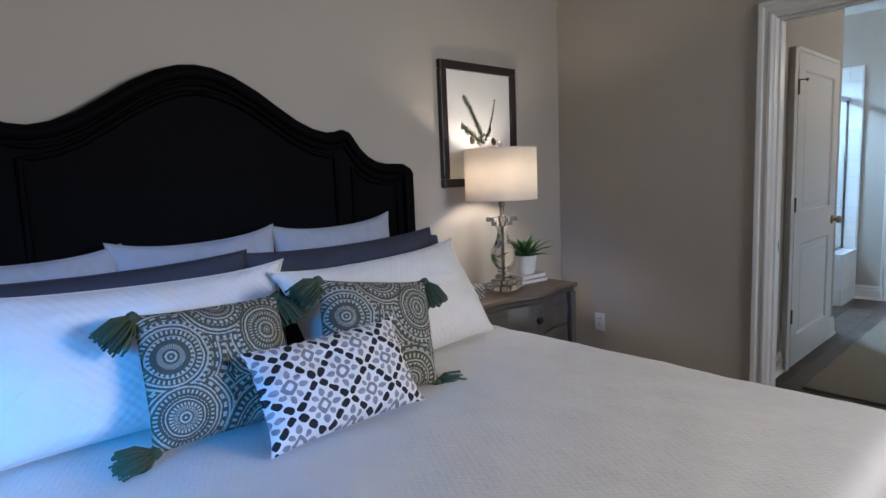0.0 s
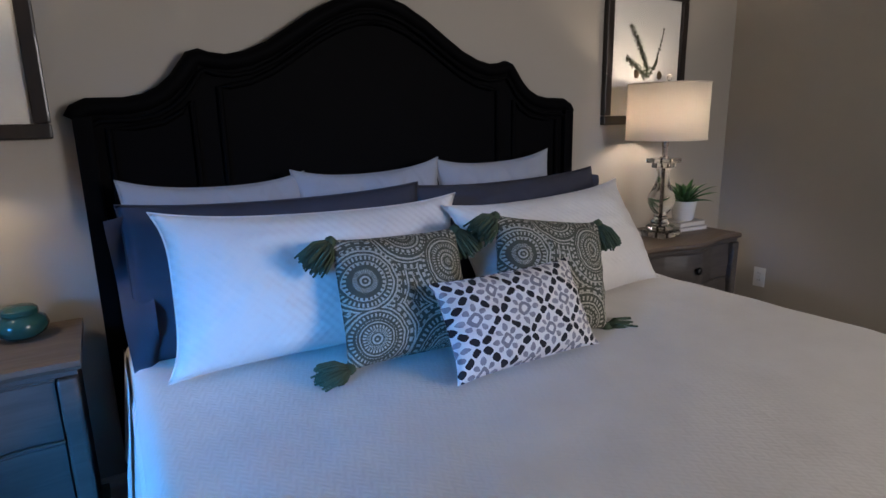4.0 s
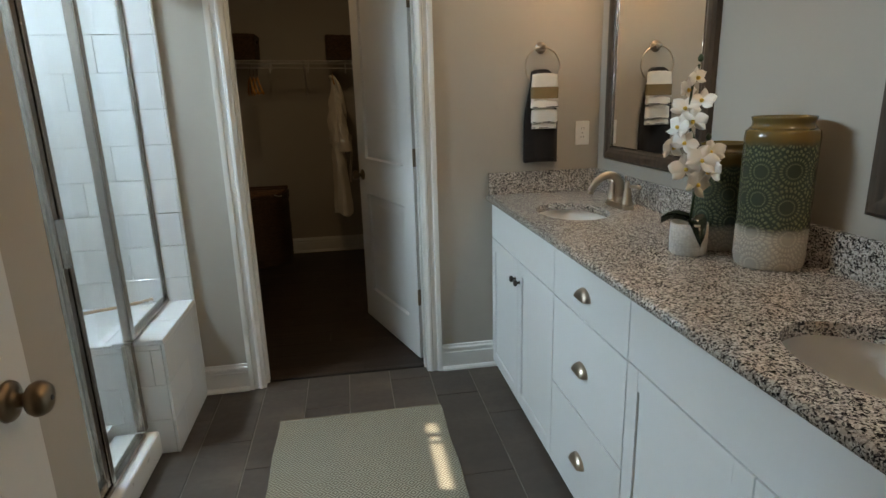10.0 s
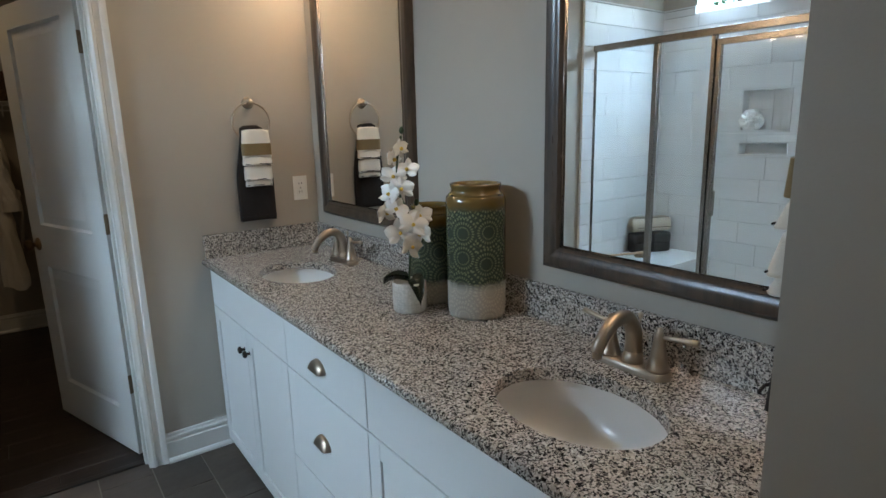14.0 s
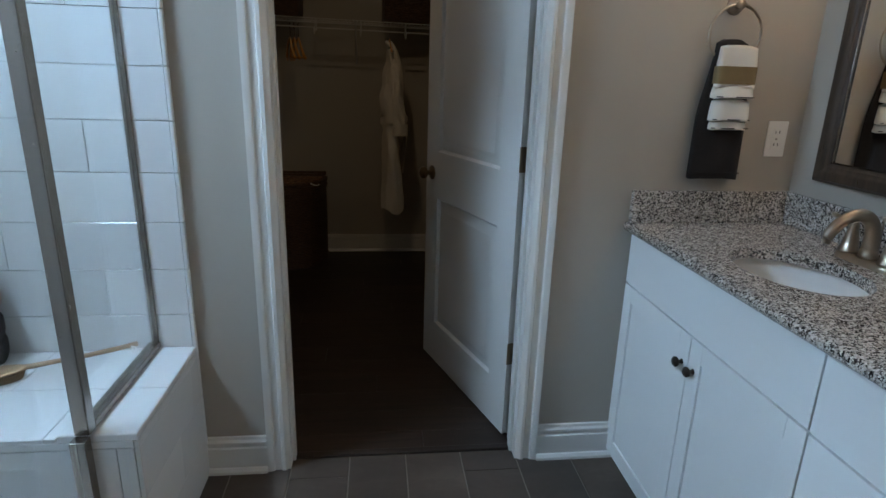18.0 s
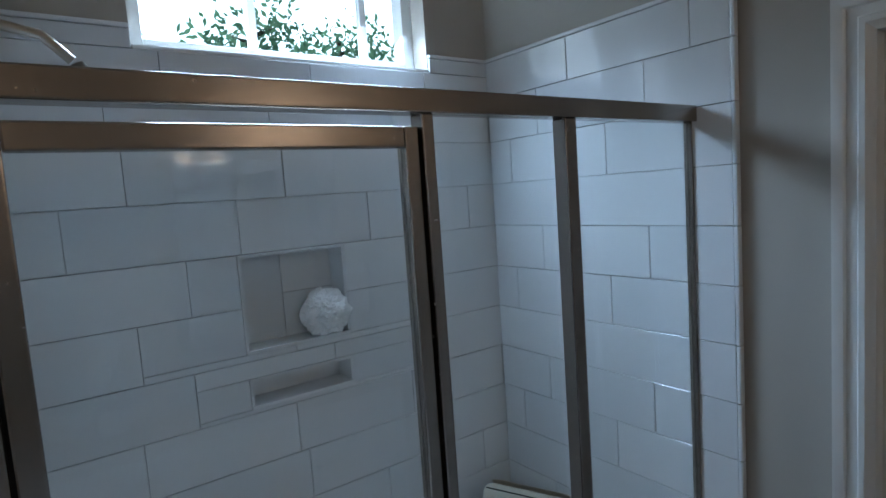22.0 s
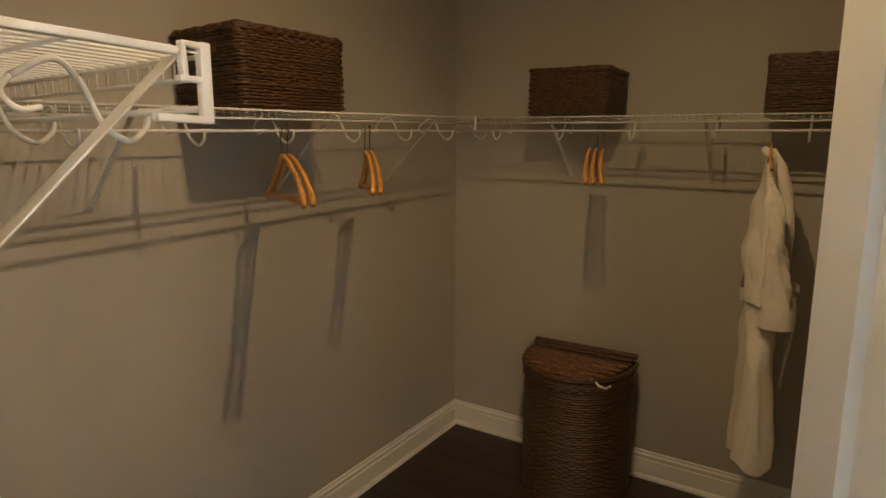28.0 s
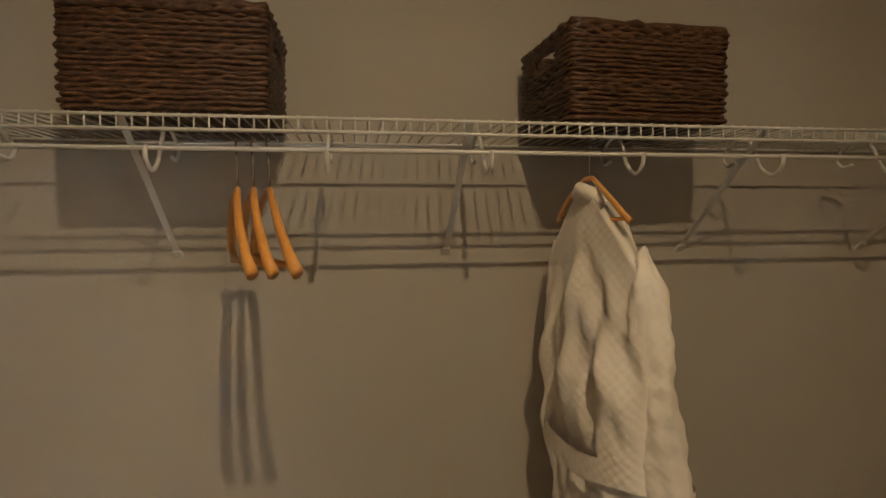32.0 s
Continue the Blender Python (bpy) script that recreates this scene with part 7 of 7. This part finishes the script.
basket(pose(-1.966, 7.747, left_top(7.747) + 0.0028, 0, -2.03, 90), 0.408, 0.285, 0.222, "dark brown woven rattan basket on the wire shelf", 1)
basket(pose(-1.382, 8.99, far_top(-1.382) + 0.0028, 0, 1.12, 0), 0.342, 0.27, 0.190, "dark brown woven rattan basket on the wire shelf", 4)
basket(pose(-0.478, 8.985, far_top(-0.478) + 0.0028, 0, 1.12, 3), 0.335, 0.27, 0.188, "dark brown woven rattan basket set askew on the wire shelf", 7)

# -- hamper --
hm = thing("laundry_hamper", "tall dark brown woven half-round laundry hamper with a lid", "hamper", pose(-1.318, 9.03, 0))


def dpath(w, d, step=0.026):
    pts = []
    n = round(w / step)
    for i in range(n):
        pts.append((w / 2 - w * i / n, 0.0))
    n = round(math.pi * (w + d) / 2 / 2 / step * 1.2)
    for i in range(n):
        a = math.pi + math.pi * i / n
        pts.append((w / 2 * math.cos(a), d * math.copysign(abs(math.sin(a)) ** 0.75, math.sin(a))))
    return pts


HP = dpath(0.48, 0.335)
part("weave", woven_wall(B(), HP, 0.004, 0.600, 52, thick=0.0066, wob=0.0026, seed=11), WICKER, hm, smooth=True)
part("rim_band", woven_wall(B(), [(x * 1.02, y * 1.02) for x, y in HP], 0.55, 0.606, 5, thick=0.0075, wob=0.003, seed=12), WICKER, hm, smooth=True)
bm = B()
a, b = [bm.verts.new((x * 0.97, y * 0.97 - 0.002, 0.005)) for x, y in HP], [bm.verts.new((x * 0.97, y * 0.97 - 0.002, 0.598)) for x, y in HP]
bridge(bm, a, b)
bm.faces.new(a)
part("inner_liner", bm, WICKER, hm)
bm = B()
v = [bm.verts.new((x * 0.985, y * 0.985, 0.612 + 0.022 * (1 + y / 0.335))) for x, y in HP]
bm.faces.new(v)
lid = part("lid", bm, WICKER, hm, "woven lid of broad straight courses, sloping to the front")
part("lid_hinge_rail", tube(B(), [(-0.245 + 0.49 * i / 24, 0.002, 0.645 + 0.002 * (i % 2)) for i in range(25)], 0.016, 8), WICKER, lid, smooth=True)
for r in range(7):
    y = -0.028 - 0.045 * r
    half = 0.243 * math.sqrt(max(0.02, 1 - (-y / 0.345) ** 2.667))
    bm = tube(B(), [(half * (i / 10 - 1), y + 0.004 * math.sin(i * 1.3 + r), 0.0025 * (i % 2)) for i in range(21)], 0.021, 8, taper=lambda t: 1 - 0.35 * abs(2 * t - 1) ** 6)
    bmesh.ops.scale(bm, vec=(1, 1, 0.45), verts=bm.verts)
    bmesh.ops.translate(bm, vec=(0, 0, 0.618 + 0.022 * (1 + y / 0.335) - (0.006 if r == 1 else 0)), verts=bm.verts)
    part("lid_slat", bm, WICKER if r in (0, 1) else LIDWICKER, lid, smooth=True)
part("lid_rim", woven_wall(B(), [(x * 1.035, y * 1.035) for x, y in HP], 0.604, 0.622, 2, thick=0.009, wob=0.002, seed=40), WICKER, lid, smooth=True)
part("lid_loop", tube(B(), [(0.17, -0.345, 0.63), (0.19, -0.365, 0.625), (0.215, -0.355, 0.618), (0.225, -0.330, 0.622)], 0.005, 6), PAPER, lid, "pale cord loop", smooth=True)


# -- hangers --
def hanger(m):
    ob = thing("hanger", "amber varnished wooden clothes hanger on the rod", "hanger", m, "wooden hangers")
    pts = [(s * x, y, z) for s, row in ((1, ((0.218, 0.0, -0.205), (0.19, 0.008, -0.180), (0.13, 0.012, -0.136), (0.06, 0.009, -0.092), (0.02, 0.003, -0.074))), (-1, ((0.02, 0.003, -0.074), (0.06, 0.009, -0.092), (0.13, 0.012, -0.136), (0.19, 0.008, -0.180), (0.218, 0, -0.205)))) for x, y, z in row]
    bm = tube(B(), pts, 0.0095, 8, taper=lambda t: 0.85 + 0.45 * abs(2 * t - 1) ** 1.5)
    bmesh.ops.scale(bm, vec=(1, 0.75, 1), verts=bm.verts)
    part("shoulder", bm, HANGERWOOD, ob, smooth=True)
    part("trouser_bar", tube(B(), [(-0.198, 0.003, -0.197), (0.198, 0.003, -0.197)], 0.0055, 8), HANGERWOOD, ob, smooth=True)
    part("hook", tube(B(), [(0, 0, -0.074), (0, 0, -0.012)] + [(0.0165 * math.sin(a), 0, 0.0105 - 0.0165 * math.cos(a) - 0.0045) for a in (0.2 + 4.0 * i / 14 for i in range(15))], 0.0019, 6), CHROME, ob, smooth=True)
    return ob


DROP = 0.063     # from a shelf's top to its hanging rod
rng = random.Random(3)
h0 = None
for x, y, turn in ((XCL + 0.314, 7.668, -28), (XCL + 0.314, 7.693, -26), (XCL + 0.314, 8.050, -44), (XCL + 0.314, 8.076, -42)):
    m = pose(x, y, left_top(y) - DROP, 0, 0, turn)
    if h0 is None:
        h0 = hanger(m)
    else:
        copy_thing(h0, m)
for x, turn in ((-1.262, 104.5), (-1.235, 105), (-1.208, 107)):
    copy_thing(h0, pose(x, YCF - 0.344, far_top(x) - DROP, 0, 0, turn))
copy_thing(h0, pose(-0.605, YCF - 0.344, far_top(-0.605) - DROP, 0, 0, 95) @ Matrix.Scale(0.64, 4))

# -- robe --
robe = thing("bathrobe", "cream terry bathrobe with a tied belt hanging on a wooden hanger", "bathrobe", pose(-0.605, YCF - 0.344, far_top(-0.605) - DROP - 0.051, 0, 0, 95))


def robe_body(u, v):
    a, s = u * 2 * math.pi, v
    c, sn = math.cos(a), math.sin(a)
    waist = smoothstep(0.36, 0.46, s) * (1 - smoothstep(0.49, 0.62, s))
    w = 0.186 - 0.028 * waist - 0.012 * smoothstep(0.1, 0.35, s) + 0.012 * smoothstep(0.6, 1.0, s)
    x = w * math.copysign(abs(c) ** 0.80, c)
    top = -0.006 - 0.172 * (abs(x) / 0.186) ** 1.15
    d = 0.015 + 0.034 * smoothstep(0.0, 0.30, s) - 0.014 * waist + 0.020 * smoothstep(0.6, 1, s)
    g = smoothstep(0.03, 0.22, s)
    pleat = 0.009 * math.sin(x * 46 + 2 * s + 0.9 * math.sin(s * 6)) + 0.004 * math.sin(x * 104 - 4 * s + (1.5 if sn > 0 else 0))
    diag = 0.0060 * math.sin(24 * s + x * 30) * (smoothstep(0.18, 0.40, s) - smoothstep(0.55, 0.8, s))
    fold = 0.0050 * math.sin(46 * s - 22 * abs(x)) * smoothstep(0.04, 0.14, s) * (1 - smoothstep(0.28, 0.42, s))
    y = d * math.copysign(abs(sn) ** 0.7, sn) + (pleat * g + diag + fold) * min(1.0, abs(sn) * 2.2) * math.copysign(1, sn)
    k = noise.noise((x * 12, s * 7, sn)) * 0.008 + noise.noise((x * 44, s * 20, sn * 3)) * 0.003
    y += k * g - 0.016 * smoothstep(0.3, 1.0, s)
    z = top + (-1.150 - top) * s + 0.018 * math.sin(3 * a + 1) * smoothstep(0.85, 1, s)
    return (x * (1 + k), y, z)


bm = B()
surf(bm, robe_body, 150, 130, wrap_u=True)
part("body", capped(bm), ROBE, robe, smooth=True)
for s in (-1, 1):
    bm = B()

    def sleeve(u, v):
        a = u * 2 * math.pi
        r = (0.039 + 0.022 * v) * (0.45 + 0.55 * smoothstep(0.0, 0.14, v)) * (1 + 0.10 * math.sin(3 * a + v * 9) + 0.06 * math.sin(7 * a - v * 15))
        crease = (0.0016 * math.sin(v * 64 + 2 * math.sin(a)) + 0.003 * math.sin(v * 11 + 3 * a)) * (0.3 + 0.7 * math.sin(v * 3.1))
        cx = s * (0.160 - 0.010 * v + 0.006 * math.sin(v * 1.9))
        cy = -0.008 - 0.046 * v * (1.0 if s < 0 else 0.5)
        return (cx + (r * 0.72 + crease) * math.cos(a), cy + (r * 0.74 + crease) * math.sin(a), -0.150 - 0.440 * v + 0.030 * math.cos(a) * s * (1 - v))
    surf(bm, sleeve, 40, 60, wrap_u=True)
    sl = part("sleeve", capped(bm), ROBE, robe, smooth=True)
    bm = B()
    surf(bm, lambda u, v: (s * 0.151 + 0.070 * 0.72 * math.cos(u * 6.2832), (-0.054 if s < 0 else -0.031) + 0.072 * 0.74 * math.sin(u * 6.2832), -0.545 - 0.075 * v), 28, 6, wrap_u=True)
    part("cuff", bm, ROBE, sl, "turned-up cuff", smooth=True)
    part("lapel", tube(B(), [(s * 0.022, 0.0, -0.016), (s * 0.042, -0.030, -0.075), (s * 0.052, -0.055, -0.17), (s * 0.038, -0.072, -0.30), (s * 0.012, -0.076, -0.46)], 0.019, 10, taper=lambda t: 0.7 + 0.5 * math.sin(t * 3.1)), ROBE, robe, "turned collar", smooth=True)
part("collar", tube(B(), [(0.036, -0.012, -0.046), (0.026, 0.012, -0.026), (0.0, 0.020, -0.016), (-0.026, 0.012, -0.026), (-0.036, -0.012, -0.046)], 0.014, 10), ROBE, robe, smooth=True)
bm = B()
surf(bm, lambda u, v: (0.176 * math.copysign(abs(math.cos(u * 6.2832)) ** 0.8, math.cos(u * 6.2832)), -0.012 + 0.074 * math.copysign(abs(math.sin(u * 6.2832)) ** 0.7, math.sin(u * 6.2832)), -0.500 - 0.050 * v + 0.010 * math.sin(u * 19) + 0.004 * math.sin(v * 9)), 60, 8, wrap_u=True)
belt = part("belt", bm, ROBE, robe, "cloth belt", smooth=True)
part("belt_knot", lathe(B(), [(0, 0.04), (0.024, 0.032), (0.034, 0.01), (0.026, 0.0), (0.034, -0.012), (0.022, -0.034), (0, -0.04)], 16), ROBE, belt, smooth=True, place=pose(0.02, -0.096, -0.525, 20, 40, 0))
for k, (dx, l) in enumerate(((0.045, 0.38), (-0.01, 0.30))):
    bm = B()
    surf(bm, lambda u, v: (0.02 + dx * v + (u - 0.5) * 0.045, -0.106 - 0.010 * math.sin(v * 5) - 0.010 * math.sin(u * 6), -0.53 - l * v), 8, 20)
    part("belt_end", bm, ROBE, belt, smooth=True)

# -- ceiling light --
cl = thing("ceiling_light", "round flush ceiling light with a frosted glass bowl, lit", "lamp", pose(-0.86, 7.46, H))
part("canopy", lathe(B(), [(0.15, 0.0), (0.15, -0.02), (0.14, -0.028), (0, -0.028)], 40), NICKEL, cl, auto=40)
g = part("glass_bowl", lathe(B(), [(0.135, -0.029), (0.132, -0.06), (0.10, -0.095), (0.05, -0.112), (0, -0.116)], 40, close=False), BOWLGLASS, cl, "frosted lit glass bowl", smooth=True)
g.visible_shadow = False

# ---- trees outside the shower window ----
LEAVES = linen("garden_leaves", (0.16, 0.34, 0.22))
structure("backdrop", bx(-61, -70, -0.5, -60, 90, 38), glow("bright_haze", (0.72, 0.90, 1.0), 4.5), "bright hazy sky beyond the garden", "backdrop")


def tree(m, h, seed):
    ob = thing("tree", "leafy green garden tree outside the window", "tree", m, "garden trees")
    rng = random.Random(seed)
    part("trunk", tube(B(), [(0, 0, -0.5), (0.05, 0.02, h * 0.25), (-0.04, 0.05, h * 0.5), (0.02, 0, h * 0.85)], 0.14, 10, taper=lambda t: 1.2 - 0.95 * t), plain("bark" + str(seed), (0.09, 0.065, 0.045), 0.9, var=0.3, big=6, fine=60, bump=0.8, dist=0.01), ob, smooth=True)
    bm, lb = B(), B()
    for k in range(26):
        a, z0 = k * 2.4, h * (0.30 + 0.55 * rng.random())
        l = h * 0.30 * rng.uniform(0.6, 1.1) * (1.15 - z0 / h)
        tip = Vector((l * math.cos(a), l * math.sin(a), z0 + l * 0.45))
        tube(lb, [(0, 0, z0), tuple(tip * 0.5 + Vector((0, 0, z0 * 0.5))), tuple(tip)], 0.035, 5, taper=lambda t: 1.1 - 0.9 * t)
        for i in range(80):
            p = tip + Vector((rng.gauss(0, 0.26), rng.gauss(0, 0.26), rng.gauss(0, 0.22))) * (h / 6)
            d = Vector((rng.uniform(-1, 1), rng.uniform(-1, 1), rng.uniform(-1, 1))).normalized()
            s = d.orthogonal().normalized()
            q = rng.uniform(0.05, 0.09)
            bm.faces.new([bm.verts.new(p + d * x + s * y) for x, y in ((-q, 0), (0, q * 0.45), (q, 0), (0, -q * 0.45))])
    part("limbs", lb, LEAFDARK, ob, smooth=True)
    part("crown", bm, LEAVES, ob)
    return ob


tree(pose(-9.0, 8.0, -0.5), 5.6, 3)
tree(pose(-10.5, 10.2, -0.5), 6.2, 6)

# ---- tiles and planks, one by one ----
SLABS = {}


def slab(w, h, t, bev, material, name):
    """Shared mesh of a piece w by h, proud by t, with its front edges eased."""
    key = (round(w, 3), round(h, 3), t, material.name)
    if key not in SLABS:
        v = [(0, 0, 0), (w, 0, 0), (w, h, 0), (0, h, 0), (0, 0, t - bev), (w, 0, t - bev), (w, h, t - bev), (0, h, t - bev),
             (bev, bev, t), (w - bev, bev, t), (w - bev, h - bev, t), (bev, h - bev, t)]
        f = [(0, 1, 5, 4), (1, 2, 6, 5), (2, 3, 7, 6), (3, 0, 4, 7), (4, 5, 9, 8), (5, 6, 10, 9), (6, 7, 11, 10), (7, 4, 8, 11), (8, 9, 10, 11)]
        me = bpy.data.meshes.new(name)
        me.from_pydata(v, [], f)
        me.materials.append(material)
        SLABS[key] = me
    return SLABS[key]


def minus(r, hole):
    """The rest of the rectangle r (u0, v0, u1, v1) outside a hole."""
    u0, v0, u1, v1 = r
    a0, b0, a1, b1 = hole
    if a0 >= u1 or a1 <= u0 or b0 >= v1 or b1 <= v0:
        return [r]
    out = [(u0, v0, u1, min(v1, b0)), (u0, max(v0, b1), u1, v1), (u0, max(v0, b0), a0, min(v1, b1)), (a1, max(v0, b0), u1, min(v1, b1))]
    return [q for q in out if q[2] - q[0] > 0.006 and q[3] - q[1] > 0.006]


def lay(parent, name, o, u, v, u0, u1, v0, v1, tw, th, shift, material, t=0.010, gap=0.0020, bev=0.0010, holes=(), vbase=0.0, wobble=0.0):
    """Lays pieces tw by th in rows along u; shift(row) moves a row's joints. o is the plane's origin."""
    u, v, o = Vector(u), Vector(v), Vector(o)
    n = u.cross(v)
    rot = Matrix((u, v, n)).transposed().to_4x4()
    inv = parent.matrix_basis.inverted()
    rng = random.Random(name + str(round(o.x * 100 + o.y * 10)))
    row = math.floor((v0 - vbase) / th)
    while vbase + row * th < v1 - 0.005:
        za, zb = max(v0, vbase + row * th), min(v1, vbase + (row + 1) * th)
        x = (shift(row) % tw) - tw + math.floor(u0 / tw) * tw
        while x < u1 - 0.005:
            xa, xb = max(u0, x), min(u1, x + tw)
            x += tw
            if xb - xa < 0.012 or zb - za < 0.012:
                continue
            rs = [(xa, za, xb, zb)]
            for hole in holes:
                rs = [q for r in rs for q in minus(r, hole)]
            for a, b, c, d in rs:
                g = gap / 2
                me = slab(c - a - gap, d - b - gap, t, bev, material, name)
                ob = new(name, me)
                ob.parent = parent
                lift = rng.uniform(-wobble, wobble)
                ob.matrix_basis = inv @ Matrix.Translation(o + u * (a + g) + v * (b + g) + n * lift) @ rot
        row += 1


R, T = 0.1505, 0.405
ZT = 1.054 - 7 * R   # a joint of the courses
backing = structure("shower_surround", boxes((XS - 0.0135, 5.005, 0.0, XS - 0.0095, NY0, 2.19), (XS - 0.0135, NY1, 0.0, XS - 0.0095, YC0, 2.19), (XS - 0.0135, NY0, 0, XS - 0.0095, NY1, 1.217),
                    (XS - 0.0135, NY0, 1.305, XS - 0.0095, NY1, 1.375), (XS - 0.0135, NY0, 1.655, XS - 0.0095, NY1, 2.19),
                    (XS, YC0 - 0.008, 0, -1.278, YC0 - 0.001, 2.23), (XS, 5.0055, 0, -1.43, 5.011, 2.23)),
                    GROUT, "white glazed plank tiles in pale grout on the shower walls", "tile wall")
shift_back = lambda k: (5.29, 5.554, 5.41, 5.28, 5.40, 5.264)[(12 - k) % 6]
holes = ((NY0, 1.217, NY1, 1.305), (NY0, 1.375, NY1, 1.655), (WY0, 2.19, WY1, 3))
lay(backing, "tile", (XS - 0.0095, 0, 0), (0, 1, 0), (0, 0, 1), 5.012, 6.489, 0.06, 2.238, T, R, shift_back, TILE, holes=holes, vbase=ZT, wobble=0.0006)
lay(backing, "tile", (0, YC0 - 0.008, 0), (1, 0, 0), (0, 0, 1), XS + 0.0015, -1.288, 0.06, 2.238, T, R, lambda k: -1.66 + 0.135 * (k % 3), TILE, vbase=ZT, wobble=0.0006)
lay(backing, "tile", (0, 5.011, 0), (-1, 0, 0), (0, 0, 1), 1.43, -XS - 0.0015, 0.06, 2.238, T, R, lambda k: 1.5 + 0.135 * (k % 3), TILE, vbase=ZT, wobble=0.0006)
# bullnose strips at the ends of the tiling
for k in range(16):
    z0 = max(0.0, ZT + k * R)
    part("bullnose_tile", bx(-1.2875, YC0 - 0.021, z0 + 0.001, -1.276, YC0 - 0.0005, min(2.238, z0 + R - 0.001), bev=0.004), TILE, backing)
for y0, y1 in ((5.012, WY0 - 0.001), (WY1 + 0.001, 6.488)):
    part("bullnose_tile", bx(XS - 0.013, y0, 2.239, XS + 0.004, y1, 2.251, bev=0.004), TILE, backing)
part("bullnose_tile", bx(XS + 0.002, YC0 - 0.021, 2.239, -1.276, YC0 - 0.0005, 2.251, bev=0.004), TILE, backing)
# niche linings
for z0, z1, y_joint in ((1.217, 1.305, None), (1.375, 1.655, 5.69)):
    root = backing
    part("niche_tile", bx(-2.269, NY0 + 0.008, z0 + 0.008, -2.262, (y_joint or NY1 - 0.008), z1 - 0.008), TILE, root)
    if y_joint:
        part("niche_tile", bx(-2.269, y_joint + 0.002, 1.52, -2.262, NY1 - 0.008, z1 - 0.008), TILE, root)
        part("niche_tile", bx(-2.269, y_joint + 0.002, z0 + 0.008, -2.262, NY1 - 0.008, 1.518), TILE, root)
    part("niche_sill", bx(-2.269, NY0 + 0.001, z0 + 0.0005, XS + 0.006, NY1 - 0.001, z0 + 0.010, bev=0.002), TILE, root)
    part("niche_head", bx(-2.269, NY0 + 0.001, z1 - 0.010, XS + 0.002, NY1 - 0.001, z1 - 0.0005, bev=0.002), TILE, root)
    for a, b in ((NY0 + 0.0005, NY0 + 0.009), (NY1 - 0.009, NY1 - 0.0005)):
        part("niche_jamb", bx(-2.269, a, z0 + 0.0105, XS + 0.002, b, z1 - 0.0105, bev=0.002), TILE, root)

# bench and low wall
bench = structure("shower_bench", boxes((XS - 0.009, 6.01, 0, -1.286, 6.491, 0.474)), GROUT, "white tiled shower bench with a low wall under the glass", "bench")
lay(bench, "tile", (0, 0, 0.474), (1, 0, 0), (0, 1, 0), XS + 0.001, -1.465, 6.0, 6.478, T, 0.24, lambda k: -1.9 + 0.2 * (k % 2), TILE, vbase=6.0)
lay(bench, "tile", (0, 6.01, 0), (1, 0, 0), (0, 0, 1), XS + 0.001, -1.288, 0.0, 0.474, T, R, lambda k: -1.6 + 0.135 * (k % 3), TILE, vbase=0.302 - 2 * R)
lay(bench, "tile", (-1.286, 0, 0), (0, 1, 0), (0, 0, 1), 6.0, 6.479, 0.0, 0.474, T, R, lambda k: 6.13 + 0.135 * (k % 3), TILE, vbase=0.302 - 2 * R, gap=0.001, bev=0.0004)
lay(bench, "tile", (0, 0, 0.4745), (0, 1, 0), (-1, 0, 0), 6.0, 6.478, 1.2765, 1.462, 0.26, 0.19, lambda k: 6.22, TILE, t=0.018, bev=0.003, vbase=1.2765)

# floor tiles
lay(floor_bath, "floor_tile", (0, 0, -0.0035), (0, 1, 0), (-1, 0, 0), 2.925, 6.545, -0.70, 1.375, 0.61, 0.204, lambda k: 0.203 * (k % 3) + 0.13, FLOORTILE, t=0.0035, gap=0.004, bev=0.0012, vbase=-0.02)
# planks
lay(floor_bed, "plank", (0, 0, -0.0118), (1, 0, 0), (0, 1, 0), XH, 1.2, -1.6, 2.922, 1.22, 0.152, lambda k: 0.43 * (k % 3) + 0.09 * (k % 5), FLOORWOOD, t=0.0118, gap=0.0012, bev=0.0012)
lay(floor_closet, "plank", (0, 0, -0.0118), (1, 0, 0), (0, 1, 0), XCL, XCR, 6.575, YCF, 1.22, 0.152, lambda k: 0.43 * (k % 3) + 0.09 * (k % 5), CLOSETWOOD, t=0.0118, gap=0.0012, bev=0.0012)
part("far_planks", boxes((1.2, -3.0, -0.0118, 2.0, 2.922, -0.0004), (XH, -3.0, -0.0118, 1.2, -1.6, -0.0004)), FLOORWOOD, floor_bed)
